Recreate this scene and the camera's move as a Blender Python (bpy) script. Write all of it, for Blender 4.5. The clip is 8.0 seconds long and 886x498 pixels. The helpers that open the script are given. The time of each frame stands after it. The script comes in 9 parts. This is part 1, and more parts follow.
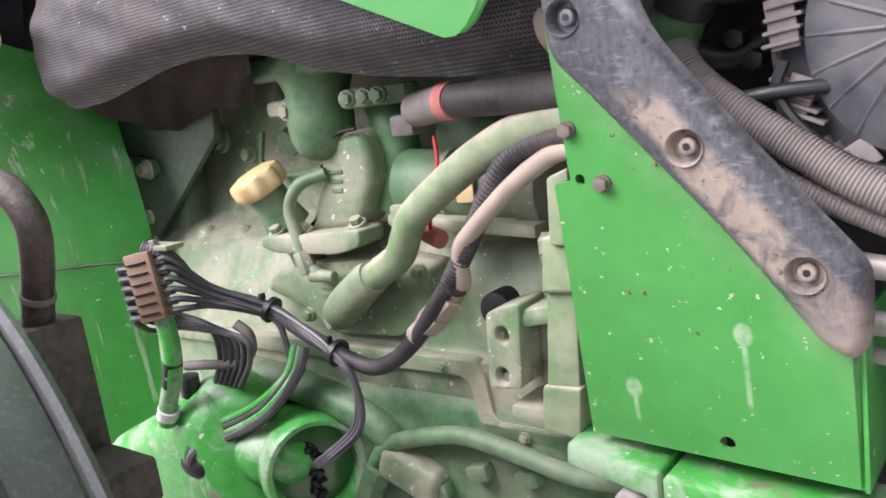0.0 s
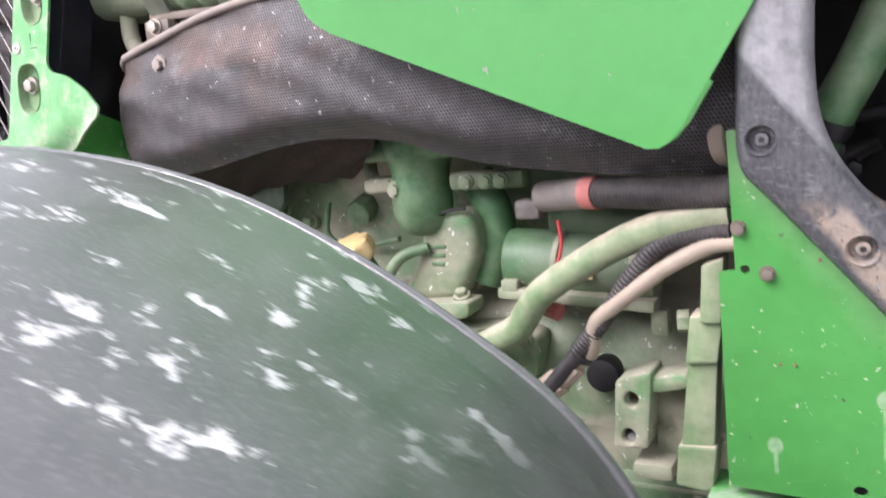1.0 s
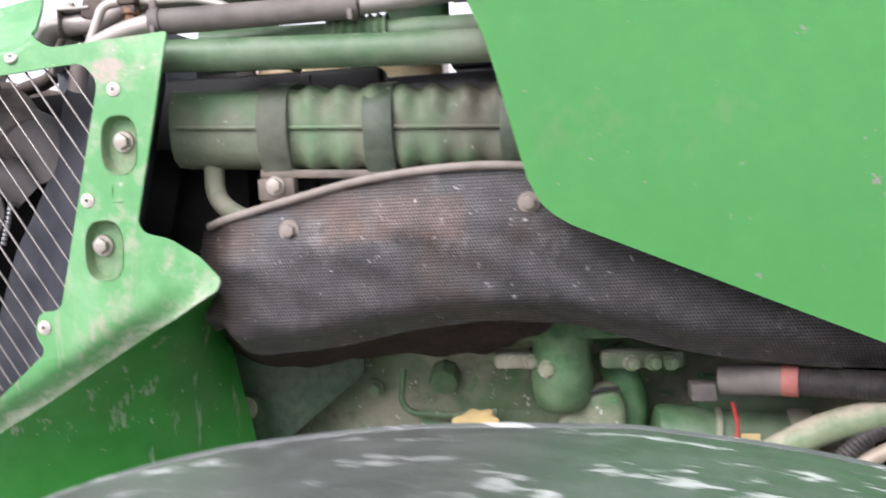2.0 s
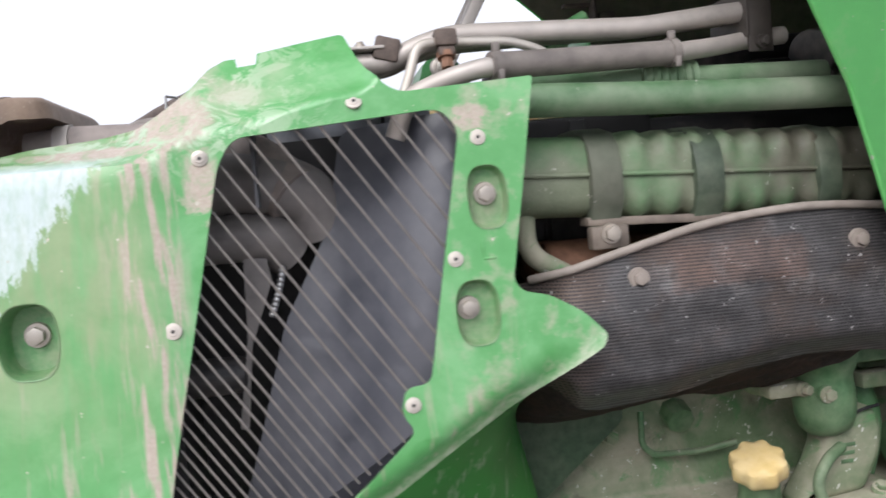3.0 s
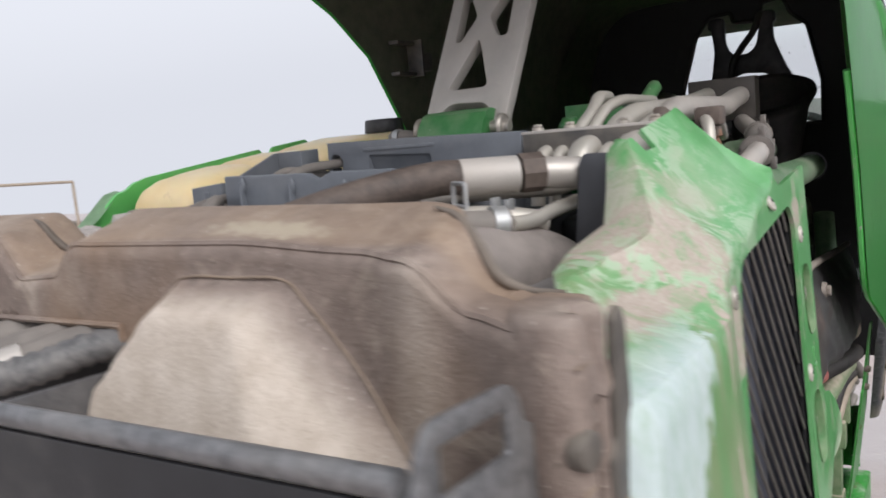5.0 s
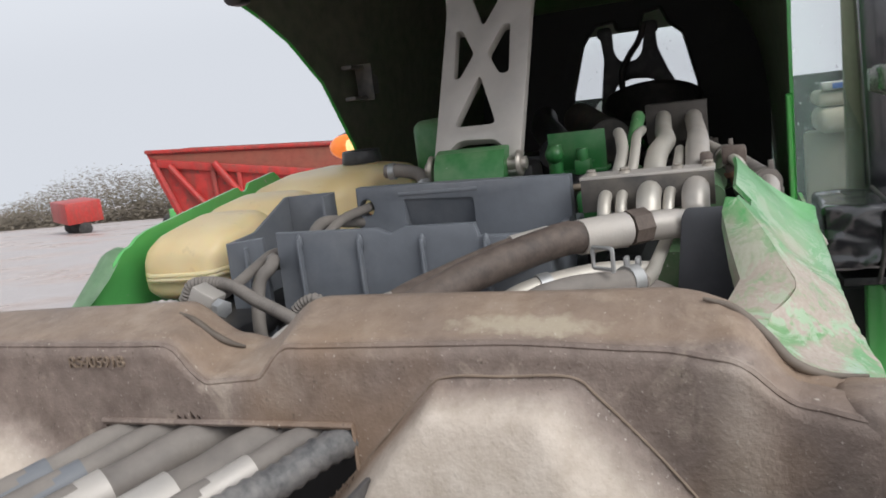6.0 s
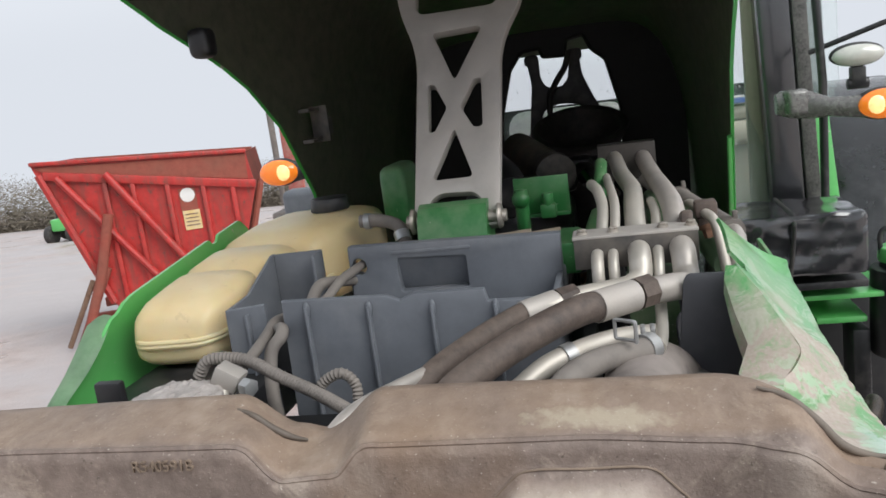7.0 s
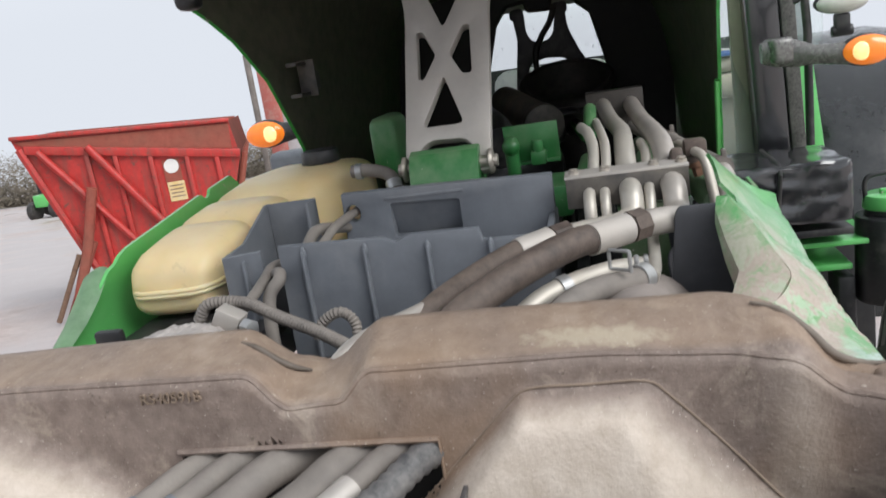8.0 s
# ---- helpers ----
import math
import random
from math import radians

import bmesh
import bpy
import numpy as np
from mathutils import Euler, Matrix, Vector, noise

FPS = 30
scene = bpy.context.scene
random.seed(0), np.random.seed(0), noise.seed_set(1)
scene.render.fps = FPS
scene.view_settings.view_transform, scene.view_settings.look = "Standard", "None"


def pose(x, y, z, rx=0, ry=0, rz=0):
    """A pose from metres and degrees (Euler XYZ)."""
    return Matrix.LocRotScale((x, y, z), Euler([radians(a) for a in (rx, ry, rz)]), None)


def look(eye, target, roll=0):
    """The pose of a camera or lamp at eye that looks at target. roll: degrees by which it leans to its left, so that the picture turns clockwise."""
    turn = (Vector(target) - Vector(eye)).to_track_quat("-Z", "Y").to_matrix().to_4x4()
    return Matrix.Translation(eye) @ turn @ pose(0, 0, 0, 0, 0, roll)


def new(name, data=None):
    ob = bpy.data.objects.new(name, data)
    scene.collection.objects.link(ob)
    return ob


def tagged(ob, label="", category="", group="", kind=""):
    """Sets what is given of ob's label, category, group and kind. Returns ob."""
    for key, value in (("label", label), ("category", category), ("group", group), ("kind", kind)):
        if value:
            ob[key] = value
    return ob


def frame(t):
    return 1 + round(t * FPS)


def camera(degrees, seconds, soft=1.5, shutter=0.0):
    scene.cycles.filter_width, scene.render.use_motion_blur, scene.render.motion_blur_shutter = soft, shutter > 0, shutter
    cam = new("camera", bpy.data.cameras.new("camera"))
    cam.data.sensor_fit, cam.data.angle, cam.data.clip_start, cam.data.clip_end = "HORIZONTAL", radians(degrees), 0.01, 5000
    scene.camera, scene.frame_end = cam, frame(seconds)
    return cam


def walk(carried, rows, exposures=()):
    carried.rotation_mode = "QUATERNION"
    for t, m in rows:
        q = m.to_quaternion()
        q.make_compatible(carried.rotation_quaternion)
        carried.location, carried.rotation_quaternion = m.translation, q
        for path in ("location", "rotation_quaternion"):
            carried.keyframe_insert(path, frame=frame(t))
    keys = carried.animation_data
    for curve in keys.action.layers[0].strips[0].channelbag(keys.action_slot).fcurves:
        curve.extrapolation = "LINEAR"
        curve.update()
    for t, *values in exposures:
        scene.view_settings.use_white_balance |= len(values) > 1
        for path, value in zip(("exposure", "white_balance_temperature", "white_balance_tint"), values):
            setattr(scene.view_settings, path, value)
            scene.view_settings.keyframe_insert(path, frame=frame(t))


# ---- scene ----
cam = camera(56.8, 8.0, soft=1.6, shutter=0.3)
PATH = [
    (0, (0.82, -0.677, 1.391), (-0.407, 0.852, 0.992), -8.0),
    (0.5, (0.76, -0.726, 1.398), (-0.428, 0.833, 0.996), -7.2),
    (1, (0.636, -0.886, 1.468), (-0.33, 0.836, 1.145), -5.7),
    (1.2, (0.572, -0.918, 1.497), (-0.305, 0.856, 1.206), -5.2),
    (2.3, (-0.091, -1.018, 1.655), (-0.147, 0.977, 1.516), -3.2),
    (2.5, (-0.22, -1.029, 1.674), (-0.16, 0.966, 1.539), -3.7),
    (3, (-0.546, -0.955, 1.67), (-0.213, 1.014, 1.554), -5.2),
    (3.5, (-0.819, -0.848, 1.724), (-0.02, 0.972, 1.496), -5.4),
    (4, (-0.988, -0.676, 1.758), (0.165, 0.932, 1.464), -5.5),
    (4.5, (-1.046, -0.435, 1.816), (0.421, 0.893, 1.526), -4.8),
    (4.7, (-1.087, -0.371, 1.826), (0.474, 0.847, 1.546), -4.9),
    (5, (-1.164, -0.262, 1.85), (0.514, 0.791, 1.575), -5.2),
    (5.2, (-1.21, -0.191, 1.869), (0.525, 0.761, 1.584), -5.4),
    (6.3, (-1.287, -0.033, 1.97), (0.591, 0.546, 1.597), -7.6),
    (6.5, (-1.302, -0.006, 1.994), (0.591, 0.518, 1.62), -7.8),
    (7, (-1.315, 0.024, 2.016), (0.601, 0.446, 1.628), -7.6),
    (7.5, (-1.331, 0.029, 2.022), (0.589, 0.411, 1.614), -7.9),
    (8, (-1.33, 0.032, 1.994), (0.572, 0.431, 1.524), -8.9),
]
walk(cam, [(t, look(eye, aim, roll)) for t, eye, aim, roll in PATH],
     exposures=((0, 1.65, 6350, 24), (1.2, 1.58, 6350, 23), (2.4, 1.0, 6350, 16), (3.5, 0.68, 6400, 14), (4.5, 0.50, 6450, 13), (5.0, 0.42, 6450, 12), (5.2, 0.32, 6450, 12), (6.3, 0.38, 6450, 9), (8, 0.50, 6400, 9)))

# ---- world and light: a bright overcast winter sky ----
world = bpy.data.worlds.new("overcast_sky")
scene.world = world
world.use_nodes = True
wn, wl = world.node_tree.nodes, world.node_tree.links
wn.clear()
place = wn.new("ShaderNodeTexCoord")
level = wn.new("ShaderNodeMapping")
level.inputs["Rotation"].default_value = (radians(0.9), radians(6.3), 0)
sky = wn.new("ShaderNodeTexSky")
sky.sky_type = "NISHITA"
sky.sun_disc = False
sky.sun_elevation = radians(42)
sky.sun_rotation = radians(215)
sky.air_density, sky.dust_density, sky.ozone_density = 1.0, 5.0, 1.0
grey = wn.new("ShaderNodeHueSaturation")
grey.inputs["Saturation"].default_value = 0.1
cloud = wn.new("ShaderNodeMix")
cloud.data_type = "RGBA"
cloud.inputs[0].default_value = 0.75
cloud.inputs[7].default_value = (9.4, 9.8, 10.6, 1)
back = wn.new("ShaderNodeBackground")
back.inputs["Strength"].default_value = 0.076
out = wn.new("ShaderNodeOutputWorld")
wl.new(place.outputs["Generated"], level.inputs["Vector"])
wl.new(level.outputs[0], sky.inputs["Vector"])
wl.new(sky.outputs[0], grey.inputs["Color"])
wl.new(grey.outputs[0], cloud.inputs[6])
wl.new(cloud.outputs[2], back.inputs["Color"])
wl.new(back.outputs[0], out.inputs["Surface"])
sun = new("sun", bpy.data.lights.new("sun", "SUN"))
sun.data.energy, sun.data.angle, sun.data.color = 1.8, radians(40), (1.0, 0.99, 0.97)
sun.matrix_world = look((-4, -7, 8.3), (0, 0, 1))

# ---- small tools ----
def thing(name, base, label, category, group="", kind=""):
    ob = new(name)
    ob.location = base
    ob.empty_display_size = 0.05
    return tagged(ob, label, category, group, kind)


def part(name, bm, material, parent=None, label="", sharp=38):
    me = bpy.data.meshes.new(name)
    bmesh.ops.recalc_face_normals(bm, faces=bm.faces)
    bm.to_mesh(me)
    bm.free()
    me.materials.append(material)
    me.shade_smooth()
    me.set_sharp_from_angle(angle=radians(sharp))
    ob = new(name, me)
    if parent is not None:
        ob.parent = parent
        root = parent
        while root.parent is not None:
            root = root.parent
        if parent is root and root.data is None:
            ob.matrix_parent_inverse = Matrix.Translation(-root.location)
    if label:
        ob["label"] = label
    return ob


def solo(name, bm, material, label, category, group="", kind="", sharp=38):
    return tagged(part(name, bm, material, None, "", sharp), label, category, group, kind)


def catmull(pts, n=8):
    p = [Vector(q) for q in pts]
    if len(p) < 3:
        return [p[0].lerp(p[-1], i / n) for i in range(n + 1)]
    ext = [2 * p[0] - p[1]] + p + [2 * p[-1] - p[-2]]
    res = []
    for i in range(1, len(ext) - 2):
        a, b, c, d = ext[i - 1:i + 3]
        for k in range(n):
            t = k / n
            res.append(0.5 * ((2 * b) + (c - a) * t + (2 * a - 5 * b + 4 * c - d) * t * t + (3 * b - a - 3 * c + d) * t ** 3))
    res.append(p[-1])
    return res


def bends(pts, r=0.02, n=6):
    """A polyline with its corners rounded, as bent pipe has them."""
    p = [Vector(q) for q in pts]
    res = [p[0]]
    for a, b, c in zip(p, p[1:], p[2:]):
        d1, d2 = (a - b), (c - b)
        k = min(r, 0.48 * d1.length, 0.48 * d2.length)
        s, e = b + d1.normalized() * k, b + d2.normalized() * k
        for i in range(n + 1):
            t = i / n
            res.append((1 - t) ** 2 * s + 2 * t * (1 - t) * b + t * t * e)
    res.append(p[-1])
    return res


def resample(path, step):
    res, carry = [path[0]], 0.0
    for a, b in zip(path, path[1:]):
        length = (b - a).length
        d = step - carry
        while d <= length and length > 0:
            res.append(a.lerp(b, d / length))
            d += step
        carry = length - (d - step)
    return res


def sweep(bm, path, radius, seg=12, cap=True):
    """A round tube along path; radius is a number or a function of (index, count)."""
    path = [Vector(p) for p in path]
    path = [p for i, p in enumerate(path) if i == 0 or (p - path[i - 1]).length > 1e-6]
    tan = [(path[min(i + 1, len(path) - 1)] - path[max(i - 1, 0)]).normalized() for i in range(len(path))]
    ref = Vector((0, 0, 1)) if abs(tan[0].z) < 0.9 else Vector((1, 0, 0))
    side = tan[0].cross(ref).normalized()
    rings = []
    for i, (p, t) in enumerate(zip(path, tan)):
        side = (side - t * side.dot(t)).normalized()
        up = t.cross(side)
        r = radius(i, len(path)) if callable(radius) else radius
        rings.append([bm.verts.new(p + r * (math.cos(a) * side + math.sin(a) * up)) for a in (2 * math.pi * k / seg for k in range(seg))])
    for a, b in zip(rings, rings[1:]):
        for k in range(seg):
            bm.faces.new((a[k], a[(k + 1) % seg], b[(k + 1) % seg], b[k]))
    if cap:
        bm.faces.new(rings[0])
        bm.faces.new(rings[-1])
    return bm


def tube(pts, r, seg=12, n=8, bend=None):
    return sweep(bmesh.new(), bends(pts, bend) if bend else catmull(pts, n), r, seg)


def corrugated(pts, r, pitch=0.006, depth=0.12, seg=12, n=10):
    path = resample(catmull(pts, n), pitch / 2)
    return sweep(bmesh.new(), path, lambda i, m: r * (1 - depth * (i % 2)), seg)


def box(bm, c, size, bevel=0.003, rot=None, seg=2):
    m = Matrix.Translation(c) @ (rot or Matrix.Identity(4)) @ Matrix.Diagonal((*size, 1))
    g = bmesh.ops.create_cube(bm, size=1, matrix=m)
    if bevel:
        es = {e for v in g["verts"] for e in v.link_edges}
        bmesh.ops.bevel(bm, geom=list(es), offset=bevel, segments=seg, affect="EDGES", profile=0.5)
    return bm


def cyl(bm, a, b, r1, r2=None, seg=20, bevel=0.0):
    a, b = Vector(a), Vector(b)
    d = b - a
    m = Matrix.Translation((a + b) / 2) @ d.to_track_quat("Z", "Y").to_matrix().to_4x4()
    g = bmesh.ops.create_cone(bm, cap_ends=True, segments=seg, radius1=r1, radius2=r1 if r2 is None else r2, depth=d.length, matrix=m)
    if bevel:
        es = {e for v in g["verts"] for e in v.link_edges if len(e.link_faces) == 2 and any(len(f.verts) > 4 for f in e.link_faces)}
        bmesh.ops.bevel(bm, geom=list(es), offset=bevel, segments=2, affect="EDGES", profile=0.5)
    return bm


def hexbolt(bm, p, n, r=0.0085, h=0.007, washer=0.012):
    """A hexagon head on a flange, standing out from p along n."""
    p, n = Vector(p), Vector(n).normalized()
    cyl(bm, p - n * 0.003, p + n * 0.0025, washer, washer * 0.92, 20)
    cyl(bm, p + n * 0.0025, p + n * (0.0025 + h), r, r, 6, 0.001)
    return bm


def ball(bm, c, r, sx=1, sy=1, sz=1, seg=16):
    bmesh.ops.create_uvsphere(bm, u_segments=seg, v_segments=max(6, seg // 2), radius=r, matrix=Matrix.Translation(c) @ Matrix.Diagonal((sx, sy, sz, 1)))
    return bm


def rounded(pts, r, n=5):
    """A closed outline in 2D with rounded corners; r is a number or one per corner."""
    res, m = [], len(pts)
    for i in range(m):
        a, b, c = (Vector(pts[(i + k) % m]) for k in (-1, 0, 1))
        rr = r[i] if isinstance(r, (list, tuple)) else r
        d1, d2 = a - b, c - b
        k = min(rr, 0.45 * d1.length, 0.45 * d2.length)
        if k < 1e-5:
            res.append(b)
            continue
        s, e = b + d1.normalized() * k, b + d2.normalized() * k
        for j in range(n + 1):
            t = j / n
            res.append((1 - t) ** 2 * s + 2 * t * (1 - t) * b + t * t * e)
    return [(p[0], p[1]) for p in res]


def ellipse(c, rx, ry, n=20):
    return [(c[0] + rx * math.cos(2 * math.pi * k / n), c[1] + ry * math.sin(2 * math.pi * k / n)) for k in range(n)]


def oval(c, rx, ry, n=28, k=0.72):
    """A fuller ellipse, as a pressed oblong recess has it."""
    full = lambda v: math.copysign(abs(v) ** k, v)
    return [(c[0] + rx * full(math.cos(2 * math.pi * j / n)), c[1] + ry * full(math.sin(2 * math.pi * j / n))) for j in range(n)]


def fill(outline, holes=()):
    bm = bmesh.new()
    es = []
    for loop in (outline, *holes):
        vs = [bm.verts.new((p[0], p[1], 0)) for p in loop]
        es += [bm.edges.new((vs[i], vs[(i + 1) % len(vs)])) for i in range(len(vs))]
    bmesh.ops.triangle_fill(bm, use_beauty=True, use_dissolve=False, edges=es, normal=(0, 0, 1))
    return bm


def slab(outline, holes, thick, m, bevel=0.0):
    """A flat plate of that outline, thick along its own z, laid into place by m."""
    bm = fill(outline, holes)
    g = bmesh.ops.extrude_face_region(bm, geom=list(bm.faces))
    bmesh.ops.translate(bm, verts=[v for v in g["geom"] if isinstance(v, bmesh.types.BMVert)], vec=(0, 0, thick))
    bmesh.ops.recalc_face_normals(bm, faces=bm.faces)
    if bevel:
        es = [e for e in bm.edges if len(e.link_faces) == 2 and e.calc_face_angle(0) > 1.2 and abs(e.verts[0].co.z - e.verts[1].co.z) < 1e-6]
        bmesh.ops.bevel(bm, geom=es, offset=bevel, segments=2, affect="EDGES", profile=0.5)
    bmesh.ops.transform(bm, matrix=m, verts=bm.verts)
    return bm


def sheet(outline, holes, step, fn, thick):
    """A formed panel: the outline cut into a grid, laid out by fn(u, v), with a thickness."""
    bm = fill(outline, holes)
    for ax in (0, 1):
        lo, hi = min(p[ax] for p in outline), max(p[ax] for p in outline)
        k = lo + step
        while k < hi:
            co, no = [0, 0, 0], [0, 0, 0]
            co[ax], no[ax] = k, 1
            bmesh.ops.bisect_plane(bm, geom=bm.verts[:] + bm.edges[:] + bm.faces[:], plane_co=co, plane_no=no, dist=1e-5)
            k += step
    for v in bm.verts:
        v.co = fn(v.co.x, v.co.y)
    bmesh.ops.recalc_face_normals(bm, faces=bm.faces)
    if thick:
        bmesh.ops.solidify(bm, geom=bm.faces[:], thickness=thick)
    return bm


def smooth01(a, b, x):
    t = max(0.0, min(1.0, (x - a) / (b - a)))
    return t * t * (3 - 2 * t)


def curve_at(pts, x):
    """A smooth value from a short list of (x, value) in rising order."""
    if x <= pts[0][0]:
        return pts[0][1]
    for (a, va), (b, vb) in zip(pts, pts[1:]):
        if x <= b:
            return va + (vb - va) * smooth01(a, b, x)
    return pts[-1][1]


def glide(pts, x):
    """A value from (x, value) pairs that passes them without flats."""
    if x <= pts[0][0]:
        return pts[0][1]
    if x >= pts[-1][0]:
        return pts[-1][1]
    i = max(k for k in range(len(pts) - 1) if pts[k][0] <= x)
    slope = lambda k: (pts[min(k + 1, len(pts) - 1)][1] - pts[max(k - 1, 0)][1]) / (pts[min(k + 1, len(pts) - 1)][0] - pts[max(k - 1, 0)][0])
    (a, va), (b, vb) = pts[i], pts[i + 1]
    h, t = b - a, (x - a) / (b - a)
    return (2 * t ** 3 - 3 * t * t + 1) * va + (t ** 3 - 2 * t * t + t) * h * slope(i) + (3 * t * t - 2 * t ** 3) * vb + (t ** 3 - t * t) * h * slope(i + 1)


XZ = Matrix(((1, 0, 0, 0), (0, 0, 1, 0), (0, 1, 0, 0), (0, 0, 0, 1)))


def on_y(y):
    """Lays an outline drawn in x and z at depth y, thick towards +y."""
    return Matrix.Translation((0, y, 0)) @ XZ


def on_x(x):
    """Lays an outline drawn in y and z at x, thick towards +x."""
    return Matrix.Translation((x, 0, 0)) @ Matrix(((0, 0, 1, 0), (1, 0, 0, 0), (0, 1, 0, 0), (0, 0, 0, 1)))


def on_z(z):
    return Matrix.Translation((0, 0, z))


# ---- materials ----
class Nodes:
    def __init__(self, name):
        self.mat = bpy.data.materials.new(name)
        self.mat.use_nodes = True
        self.t = self.mat.node_tree
        self.bsdf = self.t.nodes["Principled BSDF"]
        self.pos = self.t.nodes.new("ShaderNodeTexCoord").outputs["Object"]

    def add(self, kind, **sockets):
        n = self.t.nodes.new(kind)
        for k, v in sockets.items():
            key = k.replace("_", " ")
            if isinstance(v, bpy.types.NodeSocket):
                self.t.links.new(v, n.inputs[key])
            else:
                n.inputs[key].default_value = v
        return n

    def set(self, **sockets):
        for k, v in sockets.items():
            key = k.replace("_", " ")
            if isinstance(v, bpy.types.NodeSocket):
                self.t.links.new(v, self.bsdf.inputs[key])
            else:
                self.bsdf.inputs[key].default_value = v

    def stretch(self, scale):
        n = self.t.nodes.new("ShaderNodeMapping")
        n.inputs["Scale"].default_value = scale
        self.t.links.new(self.pos, n.inputs["Vector"])
        return n.outputs[0]

    def noise(self, scale, detail=4.0, rough=0.55, vec=None, distort=0.0):
        return self.add("ShaderNodeTexNoise", Vector=vec or self.pos, Scale=scale, Detail=detail, Roughness=rough, Distortion=distort).outputs["Fac"]

    def band(self, fac, lo, hi, a=0.0, b=1.0):
        n = self.add("ShaderNodeMapRange", Value=fac, From_Min=lo, From_Max=hi, To_Min=a, To_Max=b)
        return n.outputs[0]

    def math(self, op, a, b=0.0):
        n = self.t.nodes.new("ShaderNodeMath")
        n.operation = op
        n.use_clamp = False
        for i, v in enumerate((a, b)):
            if isinstance(v, bpy.types.NodeSocket):
                self.t.links.new(v, n.inputs[i])
            else:
                n.inputs[i].default_value = v
        return n.outputs[0]

    def mix(self, fac, a, b):
        n = self.t.nodes.new("ShaderNodeMix")
        n.data_type = "RGBA"
        for i, v in ((0, fac), (6, a), (7, b)):
            if isinstance(v, bpy.types.NodeSocket):
                self.t.links.new(v, n.inputs[i])
            else:
                n.inputs[i].default_value = (*v, 1) if isinstance(v, tuple) else v
        return n.outputs[2]

    def bump(self, height, strength=0.3, dist=0.002, normal=None):
        n = self.add("ShaderNodeBump", Height=height, Strength=strength, Distance=dist)
        if normal is not None:
            self.t.links.new(normal, n.inputs["Normal"])
        self.t.links.new(n.outputs[0], self.bsdf.inputs["Normal"])
        return n.outputs[0]


DUST = (0.42, 0.36, 0.29)


def coated(name, base, rough=0.4, dust=0.25, dust_col=DUST, metal=0.0, coat=0.0, scale=7.0, chips=0.0, chip_col=(0.45, 0.42, 0.38), grain=0.15, vary=0.2, up=0.0, spec=0.5):
    """A surface with a base colour, a film of dust in patches, speckle, fine relief and chips."""
    n = Nodes(name)
    big, mid, fine = n.noise(scale, 5, 0.6), n.noise(scale * 6, 4, 0.6), n.noise(420, 2, 0.5)
    dark = tuple(c * (1 - vary) for c in base)
    light = tuple(min(1, c * (1 + vary)) for c in base)
    col = n.mix(n.band(mid, 0.3, 0.7), dark, light)
    film = n.band(n.math("ADD", n.math("MULTIPLY", big, 0.7), n.math("MULTIPLY", mid, 0.3)), 0.62 - 0.5 * dust, 0.78 - 0.2 * dust, 0, min(1.0, 0.35 + 0.75 * dust))
    if up:
        nz = n.add("ShaderNodeSeparateXYZ", Vector=n.add("ShaderNodeNewGeometry").outputs["Normal"]).outputs["Z"]
        film = n.math("MINIMUM", n.math("ADD", film, n.math("MULTIPLY", n.band(nz, 0.2, 0.95), n.math("MULTIPLY", n.band(mid, 0.25, 0.6), up))), 0.95)
    col = n.mix(film, col, dust_col)
    if chips:
        spots = n.band(n.noise(55, 3, 0.7), 0.74 - 0.12 * chips, 0.76 - 0.12 * chips)
        col = n.mix(spots, col, chip_col)
    r = n.band(film, 0, 1, rough, min(0.95, rough + 0.4))
    n.set(Base_Color=col, Roughness=r, Metallic=metal, Specular_IOR_Level=spec)
    if coat:
        n.set(Coat_Weight=coat, Coat_Roughness=0.12)
    n.bump(n.math("ADD", n.math("MULTIPLY", fine, 0.5), mid), grain, 0.0012)
    return n.mat


